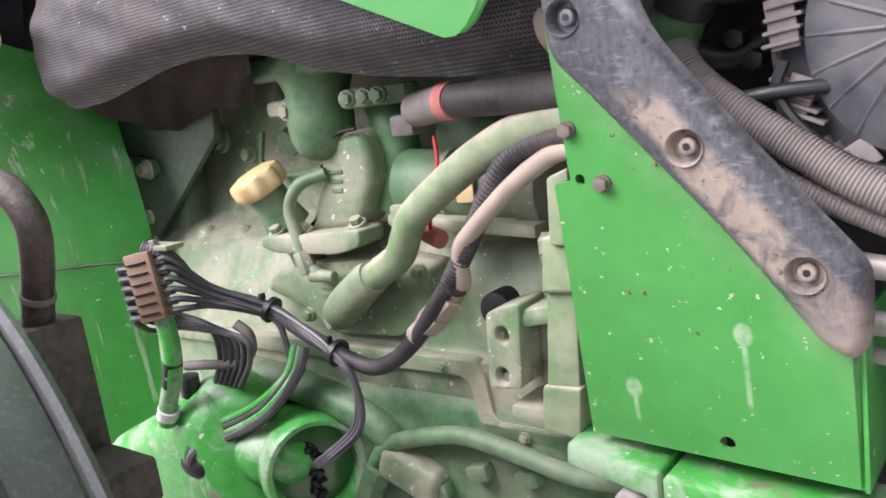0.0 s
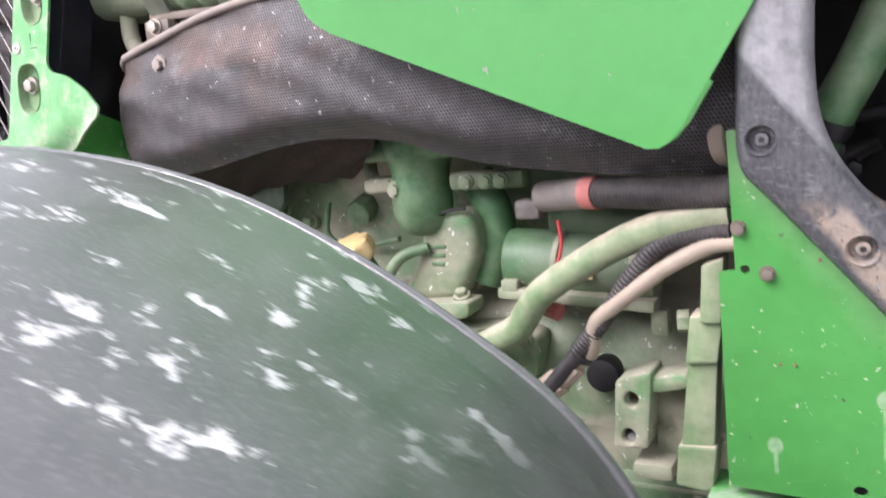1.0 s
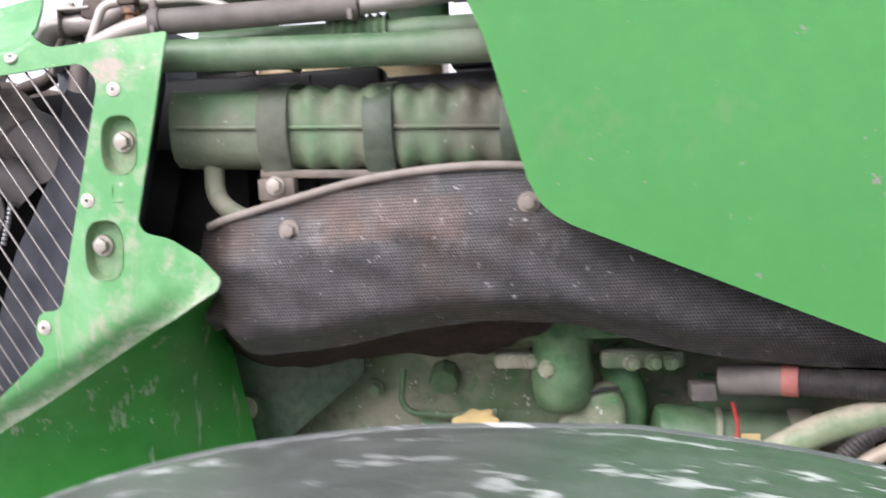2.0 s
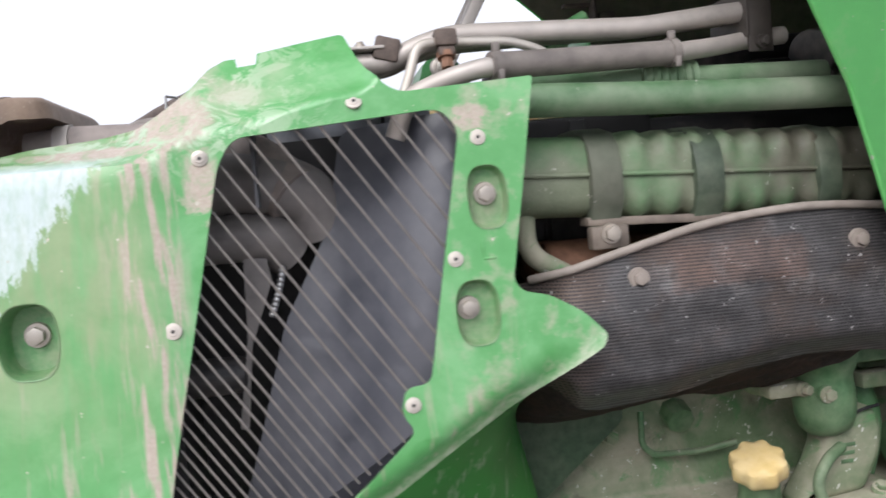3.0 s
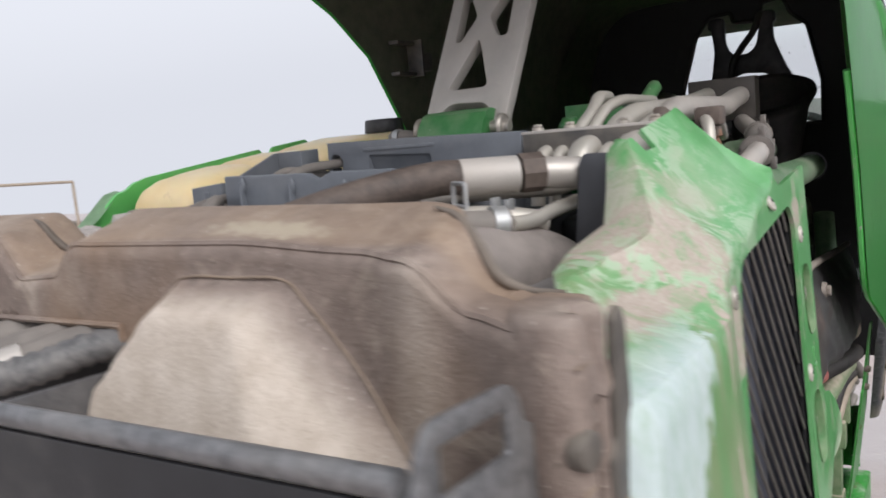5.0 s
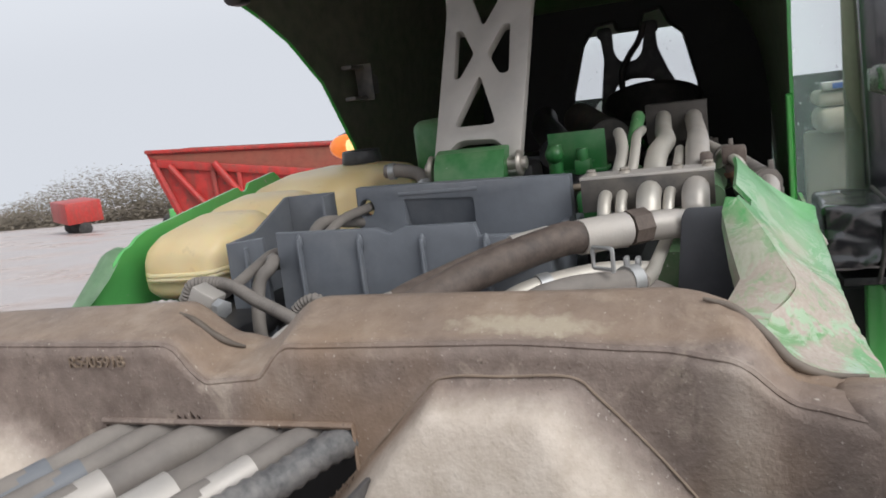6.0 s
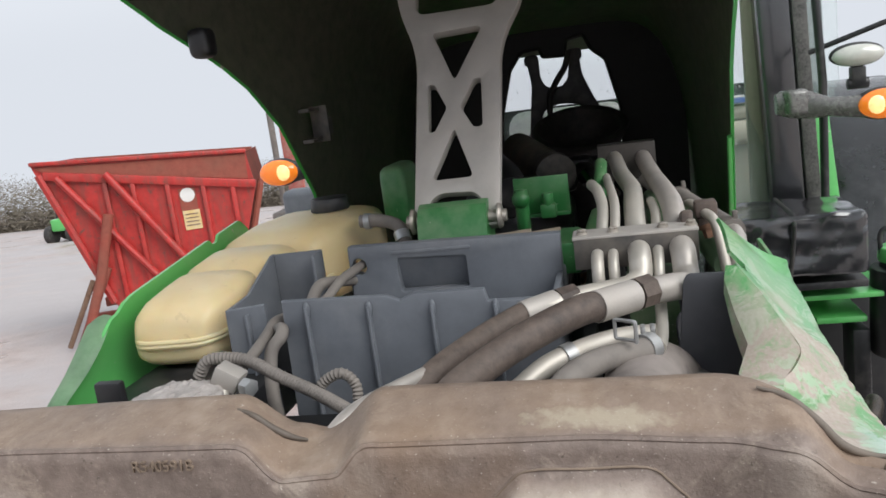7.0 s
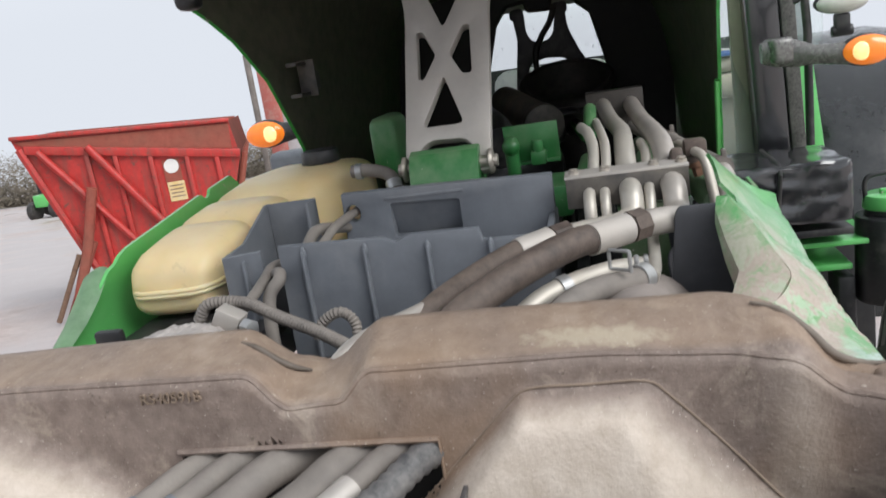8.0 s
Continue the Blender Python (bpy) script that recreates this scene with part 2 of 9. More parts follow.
GREEN_LIT = (0.30, 0.50, 0.29)
GREEN = (0.120, 0.49, 0.130)
m_green = coated("green_paint", GREEN, 0.28, 0.08, coat=0.35, vary=0.04, grain=0.06, chips=0.48)
# flange green, with the sky light on its top put into the colour
m_green_lit = coated("skylit_green_paint", GREEN_LIT, 0.4, 0.3, dust_col=(0.50, 0.55, 0.46), vary=0.15, grain=0.1, chips=0.3)
m_green_dark = coated("green_paint_flank", (0.058, 0.335, 0.062), 0.35, 0.16, coat=0.2, vary=0.1, grain=0.06, chips=0.55, chip_col=(0.55, 0.56, 0.5))
def engine_paint():
    """Sage engine paint under dust: tan drifts, rubbed green, dark oily stains, white flecks."""
    n = Nodes("engine_green_under_dust")
    big, mid, fine = n.noise(6.5, 5, 0.62, distort=0.4), n.noise(34, 5, 0.65), n.noise(380, 2, 0.5)
    col = n.mix(n.band(mid, 0.3, 0.7), (0.105, 0.172, 0.082), (0.180, 0.245, 0.140))
    col = n.mix(n.band(big, 0.43, 0.62, 0, 0.85), col, n.mix(mid, (0.33, 0.31, 0.225), (0.47, 0.43, 0.34)))
    rub = n.noise(19, 5, 0.7, distort=0.8)
    col = n.mix(n.band(rub, 0.57, 0.66, 0, 0.7), col, (0.075, 0.235, 0.080))
    col = n.mix(n.band(n.noise(12, 5, 0.7), 0.60, 0.72, 0, 0.7), col, n.mix(mid, (0.055, 0.060, 0.040), (0.12, 0.105, 0.075)))
    nz = n.add("ShaderNodeSeparateXYZ", Vector=n.add("ShaderNodeNewGeometry").outputs["Normal"]).outputs["Z"]
    col = n.mix(n.math("MULTIPLY", n.band(nz, 0.25, 0.9), n.band(mid, 0.3, 0.6, 0.15, 0.7)), col, (0.44, 0.40, 0.32))
    col = n.mix(n.band(n.noise(75, 3, 0.7), 0.66, 0.68, 0, 0.9), col, (0.58, 0.58, 0.52))
    n.set(Base_Color=col, Roughness=n.band(big, 0.35, 0.65, 0.42, 0.8))
    n.bump(n.math("ADD", mid, n.math("MULTIPLY", fine, 0.4)), 0.4, 0.0022)
    return n.mat


m_engine = engine_paint()
m_engine_clean = coated("engine_green", (0.070, 0.172, 0.072), 0.45, 0.38, dust_col=(0.29, 0.28, 0.21), vary=0.3, grain=0.3, up=0.22, chips=0.15)
def scuffed_casting():
    """Bright green casting paint, rubbed white in patches, brown with dirt in others."""
    n = Nodes("casting_green_worn")
    big, mid, fine = n.noise(13, 5, 0.65, distort=0.6), n.noise(48, 5, 0.65), n.noise(420, 2, 0.5)
    col = n.mix(n.band(mid, 0.3, 0.7), (0.042, 0.31, 0.048), (0.078, 0.42, 0.084))
    col = n.mix(n.band(big, 0.50, 0.62, 0, 0.75), col, n.mix(mid, (0.26, 0.40, 0.24), (0.56, 0.60, 0.50)))
    col = n.mix(n.band(n.noise(17, 5, 0.7), 0.60, 0.70, 0, 0.8), col, n.mix(mid, (0.16, 0.12, 0.08), (0.30, 0.25, 0.18)))
    col = n.mix(n.band(n.noise(85, 3, 0.7), 0.67, 0.69, 0, 0.9), col, (0.55, 0.56, 0.50))
    n.set(Base_Color=col, Roughness=n.band(big, 0.4, 0.66, 0.28, 0.65), Coat_Weight=0.2, Coat_Roughness=0.2)
    n.bump(n.math("ADD", mid, n.math("MULTIPLY", big, 2.0)), 0.3, 0.0025)
    return n.mat


m_cast = scuffed_casting()
def sooty_shaded_manifold():
    """Dirty, sooty green casting paint, with the hood's shade painted in towards the rear."""
    n = Nodes("manifold_sooty_shaded")
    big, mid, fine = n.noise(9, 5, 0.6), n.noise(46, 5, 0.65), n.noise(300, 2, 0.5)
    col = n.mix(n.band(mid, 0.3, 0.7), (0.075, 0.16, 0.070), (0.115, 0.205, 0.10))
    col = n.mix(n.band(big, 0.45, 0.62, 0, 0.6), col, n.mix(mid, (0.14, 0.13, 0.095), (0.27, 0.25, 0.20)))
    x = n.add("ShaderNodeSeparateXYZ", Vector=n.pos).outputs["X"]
    soot_shade = n.math("MULTIPLY", n.band(n.math("ADD", x, n.math("MULTIPLY", n.math("SUBTRACT", big, 0.5), 0.4)), -0.10, 0.10), 0.8)
    col = n.mix(soot_shade, col, n.mix(mid, (0.022, 0.020, 0.018), (0.10, 0.075, 0.058)))
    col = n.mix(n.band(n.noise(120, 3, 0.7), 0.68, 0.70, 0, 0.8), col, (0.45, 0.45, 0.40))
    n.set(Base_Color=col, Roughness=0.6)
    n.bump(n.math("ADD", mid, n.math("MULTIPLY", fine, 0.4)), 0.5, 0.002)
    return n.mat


m_manifold = sooty_shaded_manifold()
m_black = coated("black_plastic", (0.018, 0.018, 0.02), 0.42, 0.25, dust_col=(0.16, 0.145, 0.13), vary=0.2, grain=0.2)
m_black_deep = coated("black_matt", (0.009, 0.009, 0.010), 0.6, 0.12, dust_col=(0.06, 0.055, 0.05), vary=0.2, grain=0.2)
m_trim = coated("black_trim_dusty", (0.03, 0.031, 0.034), 0.4, 0.5, dust_col=(0.25, 0.21, 0.165), vary=0.2, grain=0.35, up=0.2)
m_cover = coated("brown_dust_on_plastic", (0.17, 0.125, 0.092), 0.6, 0.45, dust_col=(0.36, 0.28, 0.21), vary=0.18, grain=0.5, up=0.2, chips=0.25, chip_col=(0.55, 0.48, 0.4))
m_rubber = coated("black_rubber", (0.02, 0.019, 0.019), 0.55, 0.35, dust_col=(0.15, 0.13, 0.115), vary=0.2, grain=0.25)
m_hose = coated("brown_rubber_hose", (0.070, 0.052, 0.044), 0.6, 0.45, dust_col=(0.165, 0.128, 0.105), vary=0.3, grain=0.5, scale=18)
m_hose_grey = coated("grey_dusty_hose", (0.13, 0.115, 0.105), 0.6, 0.5, dust_col=(0.28, 0.25, 0.22), vary=0.15, grain=0.3)
m_alu = coated("dusty_aluminium", (0.50, 0.47, 0.42), 0.42, 0.35, dust_col=(0.45, 0.40, 0.34), metal=0.45, vary=0.1, grain=0.15)
m_alu_pipe = coated("grey_metal_pipe", (0.44, 0.405, 0.37), 0.38, 0.42, dust_col=(0.40, 0.355, 0.315), metal=0.35, vary=0.14, grain=0.15)
m_castalu = coated("cast_aluminium", (0.44, 0.41, 0.38), 0.5, 0.4, dust_col=(0.40, 0.36, 0.32), metal=0.3, vary=0.08, grain=0.3)
m_steel = coated("dirty_steel", (0.40, 0.37, 0.33), 0.4, 0.4, dust_col=(0.36, 0.29, 0.22), metal=0.6, vary=0.15, grain=0.2)
m_zinc = coated("galvanised_steel", (0.42, 0.43, 0.44), 0.38, 0.3, dust_col=(0.38, 0.35, 0.31), metal=0.7, vary=0.2, grain=0.2)
m_rust = coated("rusty_iron", (0.20, 0.10, 0.06), 0.75, 0.35, dust_col=(0.26, 0.17, 0.11), vary=0.35, grain=0.5)
m_duct = coated("grey_blue_plastic", (0.132, 0.143, 0.162), 0.5, 0.25, dust_col=(0.21, 0.205, 0.20), vary=0.10, grain=0.12, chips=0.12, chip_col=(0.03, 0.03, 0.03))
m_shield = coated("dark_rubber_sheet", (0.058, 0.060, 0.068), 0.45, 0.2, dust_col=(0.12, 0.115, 0.115), vary=0.1, grain=0.1)
m_under = coated("hood_lining_dark", (0.160, 0.155, 0.120), 0.7, 0.35, dust_col=(0.23, 0.205, 0.16), vary=0.2, grain=0.2)
m_soot = coated("sooty_sheet", (0.030, 0.022, 0.020), 0.7, 0.45, dust_col=(0.105, 0.062, 0.046), vary=0.5, grain=0.8, scale=22)
m_yellow = coated("yellow_plastic", (0.70, 0.50, 0.18), 0.45, 0.5, dust_col=(0.66, 0.57, 0.40), vary=0.1, grain=0.2)
m_brown_block = coated("tan_plastic_block", (0.24, 0.155, 0.10), 0.5, 0.3, dust_col=(0.36, 0.28, 0.21), vary=0.15, grain=0.3)
m_beige_pipe = coated("tan_metal_pipe", (0.36, 0.30, 0.235), 0.5, 0.4, dust_col=(0.40, 0.33, 0.26), metal=0.2, vary=0.12, grain=0.2)
m_red_wire = coated("red_insulation", (0.45, 0.03, 0.03), 0.45, 0.2, vary=0.1, grain=0.1)
m_red_dull = coated("faded_red_tape", (0.42, 0.12, 0.10), 0.55, 0.3, vary=0.1, grain=0.1)
m_white_mark = coated("white_print", (0.72, 0.71, 0.68), 0.55, 0.15, vary=0.05, grain=0.05)
m_wire = coated("grille_wire", (0.21, 0.195, 0.18), 0.34, 0.30, dust_col=(0.26, 0.23, 0.205), metal=0.65, vary=0.2, grain=0.1)
m_sage = coated("sage_pipe_paint", (0.12, 0.225, 0.095), 0.45, 0.5, dust_col=(0.46, 0.40, 0.31), vary=0.15, grain=0.2, up=0.95)
m_strap = coated("sooty_strap_steel", (0.055, 0.078, 0.050), 0.55, 0.35, dust_col=(0.15, 0.14, 0.11), vary=0.3, grain=0.3, chips=0.3)
m_lug = coated("brown_dusty_steel", (0.13, 0.105, 0.085), 0.55, 0.4, dust_col=(0.25, 0.21, 0.17), vary=0.25, grain=0.3)
m_lug_dark = coated("sooty_brown_steel", (0.055, 0.048, 0.042), 0.5, 0.3, dust_col=(0.12, 0.10, 0.085), metal=0.2, vary=0.2, grain=0.3)
# shaded copy of the green: the hood's shade is in the colour
m_bay = coated("shaded_bay_green", (0.032, 0.175, 0.048), 0.35, 0.3, dust_col=(0.22, 0.24, 0.17), vary=0.12, grain=0.1, up=0.25, chips=0.4)
m_tube = coated("pipe_green_paint", (0.075, 0.160, 0.072), 0.45, 0.48, dust_col=(0.25, 0.255, 0.205), vary=0.2, grain=0.2, chips=0.3)
m_leaf = coated("dark_blue_grey_sheet", (0.053, 0.056, 0.069), 0.34, 0.3, dust_col=(0.13, 0.13, 0.145), scale=5, vary=0.15, grain=0.1, spec=0.7)
m_plate = coated("black_steel_plate", (0.15, 0.15, 0.157), 0.36, 0.42, dust_col=(0.24, 0.235, 0.23), metal=0.7, scale=20, vary=0.2, grain=0.25)
m_recess = coated("recess_paint_dirty", (0.085, 0.24, 0.085), 0.42, 0.45, dust_col=(0.30, 0.265, 0.20), scale=22, vary=0.15, grain=0.15)
m_corner = m_cover
m_disc = coated("dusty_zinc_disc", (0.50, 0.46, 0.41), 0.5, 0.3, dust_col=(0.46, 0.40, 0.34), metal=0.2, vary=0.12, grain=0.2)
m_edge = coated("dusty_grey_edge_tube", (0.25, 0.215, 0.185), 0.6, 0.4, dust_col=(0.33, 0.285, 0.25), vary=0.15, grain=0.25)
m_line_grey = coated("scuffed_ribbed_hose", (0.05, 0.052, 0.058), 0.5, 0.55, dust_col=(0.30, 0.28, 0.26), scale=30, vary=0.3, grain=0.3)
m_timing = coated("dark_green_plate", (0.050, 0.088, 0.052), 0.5, 0.3, dust_col=(0.13, 0.14, 0.10), vary=0.25, grain=0.35, scale=14, chips=0.1)
m_hub = coated("oily_dark_green", (0.018, 0.105, 0.022), 0.28, 0.2, dust_col=(0.06, 0.08, 0.04), vary=0.3, grain=0.15, coat=0.3)
m_inner_duct = coated("grey_rubber_duct", (0.16, 0.150, 0.145), 0.5, 0.35, dust_col=(0.22, 0.20, 0.185), vary=0.15, grain=0.2)
m_plate_worn = coated("worn_steel_plate", (0.17, 0.17, 0.175), 0.35, 0.40, dust_col=(0.30, 0.285, 0.27), metal=0.5, vary=0.35, grain=0.4, scale=26, chips=0.35, chip_col=(0.34, 0.33, 0.32))
m_wrap = coated("dusty_cloth", (0.36, 0.33, 0.31), 0.8, 0.4, dust_col=(0.27, 0.235, 0.21), vary=0.2, grain=0.5, scale=18)


PATCHES = ((-0.652, 1.772, 0.036, 0.026), (-0.635, 1.705, 0.016, 0.034), (-0.371, 1.752, 0.021, 0.013), (-0.74, 1.745, 0.055, 0.007))


def panel_paint():
    """Worn green paint: rubbed beige patches, a scraped white corner with combed edges, streaks."""
    n = Nodes("green_paint_scraped")
    big, mid, fine = n.noise(9, 5, 0.62, distort=0.4), n.noise(38, 4, 0.6), n.noise(300, 2, 0.5)
    streak = n.noise(30, 4, 0.6, vec=n.stretch((3.2, 3.2, 0.22)))
    col = n.mix(n.band(mid, 0.3, 0.7), (0.080, 0.285, 0.088), (0.105, 0.33, 0.115))
    pale = n.mix(mid, (0.17, 0.42, 0.18), (0.25, 0.47, 0.25))
    col = n.mix(n.band(big, 0.48, 0.64, 0, 0.55), col, pale)
    xyz = n.add("ShaderNodeSeparateXYZ", Vector=n.pos)
    x, z = xyz.outputs["X"], xyz.outputs["Z"]
    # olive dirt film over the broad front face, thinning out below
    film = n.math("MULTIPLY", n.math("MULTIPLY", n.band(x, -0.66, -0.70), n.band(z, 1.44, 1.56)), n.band(n.math("ADD", n.math("MULTIPLY", big, 0.6), n.math("MULTIPLY", streak, 0.4)), 0.38, 0.56, 0.1, 0.75))
    col = n.mix(film, col, n.mix(mid, (0.19, 0.25, 0.12), (0.29, 0.33, 0.19)))
    # rubbed beige along the shoulder and down the crease ahead of the grille
    top = n.band(z, 1.715, 1.76)
    ahead = n.band(x, -0.50, -0.62)
    rub = n.math("MULTIPLY", n.math("MULTIPLY", top, ahead), n.band(big, 0.52, 0.62))
    crease = n.math("MULTIPLY", n.math("MULTIPLY", n.band(x, -0.735, -0.70), n.band(x, -0.650, -0.670)), n.band(streak, 0.48, 0.60))
    low = n.math("MULTIPLY", n.band(z, 1.60, 1.45), n.band(streak, 0.56, 0.70))
    edge = n.math("MULTIPLY", n.band(x, -0.43, -0.39), n.band(mid, 0.5, 0.66))
    scrape = n.noise(24, 6, 0.72, distort=1.4)
    shoulder = n.math("MULTIPLY", n.band(z, 1.705, 1.745), n.band(x, -0.48, -0.60))
    fleck = n.math("MULTIPLY", shoulder, n.band(scrape, 0.49, 0.55, 0, 0.8))
    col = n.mix(fleck, col, n.mix(mid, (0.30, 0.44, 0.28), (0.46, 0.52, 0.40)))
    spots = 0.0
    for px, pz, rx, rz in PATCHES:
        d2 = n.math("ADD", n.math("POWER", n.math("DIVIDE", n.math("SUBTRACT", x, px), rx), 2.0), n.math("POWER", n.math("DIVIDE", n.math("SUBTRACT", z, pz), rz), 2.0))
        d2 = n.math("ADD", d2, n.math("ADD", n.math("MULTIPLY", n.math("SUBTRACT", mid, 0.5), 2.2), n.math("MULTIPLY", n.math("SUBTRACT", scrape, 0.5), 6.0)))
        spots = n.math("MAXIMUM", spots, n.math("MULTIPLY", n.band(d2, 1.3, 0.5), n.band(scrape, 0.32, 0.5, 0.35, 0.92)))
    rub = n.math("MAXIMUM", n.math("MULTIPLY", rub, 0.6), spots)
    mask = n.math("MINIMUM", n.math("ADD", n.math("ADD", rub, crease), n.math("ADD", n.math("MULTIPLY", low, 0.6), n.math("MULTIPLY", edge, 0.45))), 0.9)
    col = n.mix(mask, col, n.mix(fine, (0.33, 0.25, 0.215), (0.50, 0.415, 0.37)))
    # the scraped white corner: a triangle with combed edges
    comb = n.noise(120, 3, 0.7, vec=n.stretch((1.0, 1.0, 0.35)))
    tri = n.math("ADD", n.math("DIVIDE", n.math("SUBTRACT", x, -0.85), 0.120), n.math("DIVIDE", n.math("SUBTRACT", 1.728, z), 0.150))
    tri = n.math("ADD", tri, n.math("MULTIPLY", n.math("SUBTRACT", comb, 0.5), 0.55))
    white = n.math("MULTIPLY", n.band(tri, 1.03, 0.97), n.band(n.math("ADD", z, n.math("MULTIPLY", n.math("SUBTRACT", comb, 0.5), 0.012)), 1.741, 1.731))
    col = n.mix(n.math("MULTIPLY", white, n.band(comb, 0.3, 0.6, 0.62, 0.96)), col, n.mix(streak, (0.40, 0.49, 0.49), (0.58, 0.65, 0.65)))
    rim = n.math("MULTIPLY", n.math("SUBTRACT", n.math("SUBTRACT", z, 1.508), n.math("MULTIPLY", n.math("ADD", x, 0.254), 0.5665)), 0.870)
    rim = n.math("ADD", rim, n.math("MULTIPLY", n.math("SUBTRACT", scrape, 0.5), 0.05))
    worn = n.math("MULTIPLY", n.math("MULTIPLY", n.band(rim, 0.016, 0.004), n.band(x, -0.62, -0.55)), n.band(mid, 0.3, 0.6, 0.25, 0.8))
    col = n.mix(worn, col, n.mix(mid, (0.38, 0.46, 0.30), (0.60, 0.62, 0.50)))
    specks = n.band(n.noise(90, 2, 0.6), 0.72, 0.74)
    col = n.mix(specks, col, (0.45, 0.42, 0.35))
    n.set(Base_Color=col, Roughness=n.band(n.math("ADD", mask, white), 0, 1, 0.3, 0.75), Coat_Weight=0.2, Coat_Roughness=0.2)
    n.bump(n.math("ADD", mid, n.math("MULTIPLY", mask, 0.6)), 0.14, 0.0012)
    return n.mat


def screen_metal():
    """Dark perforated sheet: rows of tiny holes in sooty steel, brown with rust in places."""
    n = Nodes("perforated_sheet")
    big, mid = n.noise(6, 5, 0.6), n.noise(45, 4, 0.6)
    col = n.mix(n.band(mid, 0.3, 0.7), (0.046, 0.044, 0.045), (0.100, 0.095, 0.095))
    col = n.mix(n.band(big, 0.46, 0.60, 0, 0.7), col, (0.115, 0.075, 0.055))
    col = n.mix(n.band(n.noise(14, 4, 0.7), 0.58, 0.70, 0, 0.5), col, (0.24, 0.23, 0.22))
    xyz = n.add("ShaderNodeSeparateXYZ", Vector=n.pos)
    px = n.math("ADD", xyz.outputs["X"], n.math("MULTIPLY", n.math("SUBTRACT", mid, 0.5), 0.03))
    pz = n.math("ADD", xyz.outputs["Z"], n.math("MULTIPLY", n.math("SUBTRACT", mid, 0.5), 0.02))
    rust = n.math("MULTIPLY", n.math("MULTIPLY", n.band(px, -0.155, -0.140), n.band(px, 0.014, 0.006)), n.math("MULTIPLY", n.band(pz, 1.546, 1.552), n.band(pz, 1.600, 1.592)))
    col = n.mix(n.math("MULTIPLY", rust, n.band(mid, 0.3, 0.65, 0.2, 0.65)), col, n.mix(mid, (0.10, 0.055, 0.04), (0.21, 0.13, 0.10)))
    row = n.math("SINE", n.math("MULTIPLY", xyz.outputs["Z"], 2 * math.pi / 0.0038))
    colm = n.math("SINE", n.math("MULTIPLY", n.math("ADD", xyz.outputs["X"], n.math("MULTIPLY", xyz.outputs["Z"], 0.58)), 2 * math.pi / 0.0038))
    hole = n.math("MULTIPLY", n.band(row, -0.5, 0.2), n.band(colm, -0.7, 0.0))
    col = n.mix(n.math("MULTIPLY", hole, 0.98), col, (0.006, 0.006, 0.006))
    col = n.mix(n.math("MULTIPLY", n.band(n.noise(110, 3, 0.8), 0.66, 0.71), 0.8), col, (0.5, 0.49, 0.47))
    n.set(Base_Color=col, Roughness=0.55, Metallic=0.2)
    n.bump(n.math("SUBTRACT", n.math("MULTIPLY", mid, 0.6), hole), 0.35, 0.001)
    return n.mat


def fender_plastic():
    """Grey-green mudguard plastic with white splashes thrown along its length."""
    n = Nodes("splashed_plastic")
    v = n.add("ShaderNodeMapping", Vector=n.pos)
    v.inputs["Rotation"].default_value = (0, radians(25), radians(20))
    v.inputs["Scale"].default_value = (0.55, 1.25, 1.25)
    spl = n.noise(40, 5, 0.70, vec=v.outputs[0])
    where = n.noise(4.5, 2, 0.5)
    fine, mid = n.noise(420, 2, 0.5), n.noise(40, 4, 0.6)
    col = n.mix(n.band(mid, 0.3, 0.7), (0.038, 0.043, 0.039), (0.080, 0.085, 0.080))
    col = n.mix(n.band(fine, 0.54, 0.70, 0, 0.5), col, (0.16, 0.165, 0.155))
    m = n.math("MULTIPLY", n.band(spl, 0.575, 0.61), n.band(where, 0.40, 0.52))
    col = n.mix(n.math("MULTIPLY", m, 0.85), col, n.mix(mid, (0.42, 0.42, 0.42), (0.75, 0.74, 0.73)))
    n.set(Base_Color=col, Roughness=n.band(mid, 0.3, 0.7, 0.34, 0.48), Specular_IOR_Level=0.9, Coat_Weight=0.7, Coat_Roughness=0.42, Coat_IOR=1.6)
    n.bump(n.math("ADD", fine, m), 0.3, 0.001)
    return n.mat


def mud():
    n = Nodes("wet_mud")
    big, mid, fine = n.noise(0.28, 5, 0.6), n.noise(2.2, 6, 0.65), n.noise(26, 4, 0.6)
    col = n.mix(n.band(mid, 0.35, 0.65), (0.34, 0.25, 0.21), (0.50, 0.41, 0.37))
    col = n.mix(n.band(big, 0.40, 0.55), col, (0.44, 0.40, 0.39))
    n.set(Base_Color=col, Roughness=n.band(big, 0.35, 0.6, 0.22, 0.6), Specular_IOR_Level=0.5)
    n.bump(n.math("ADD", n.math("MULTIPLY", mid, 2.0), n.math("MULTIPLY", fine, 0.5)), 0.5, 0.05)
    return n.mat


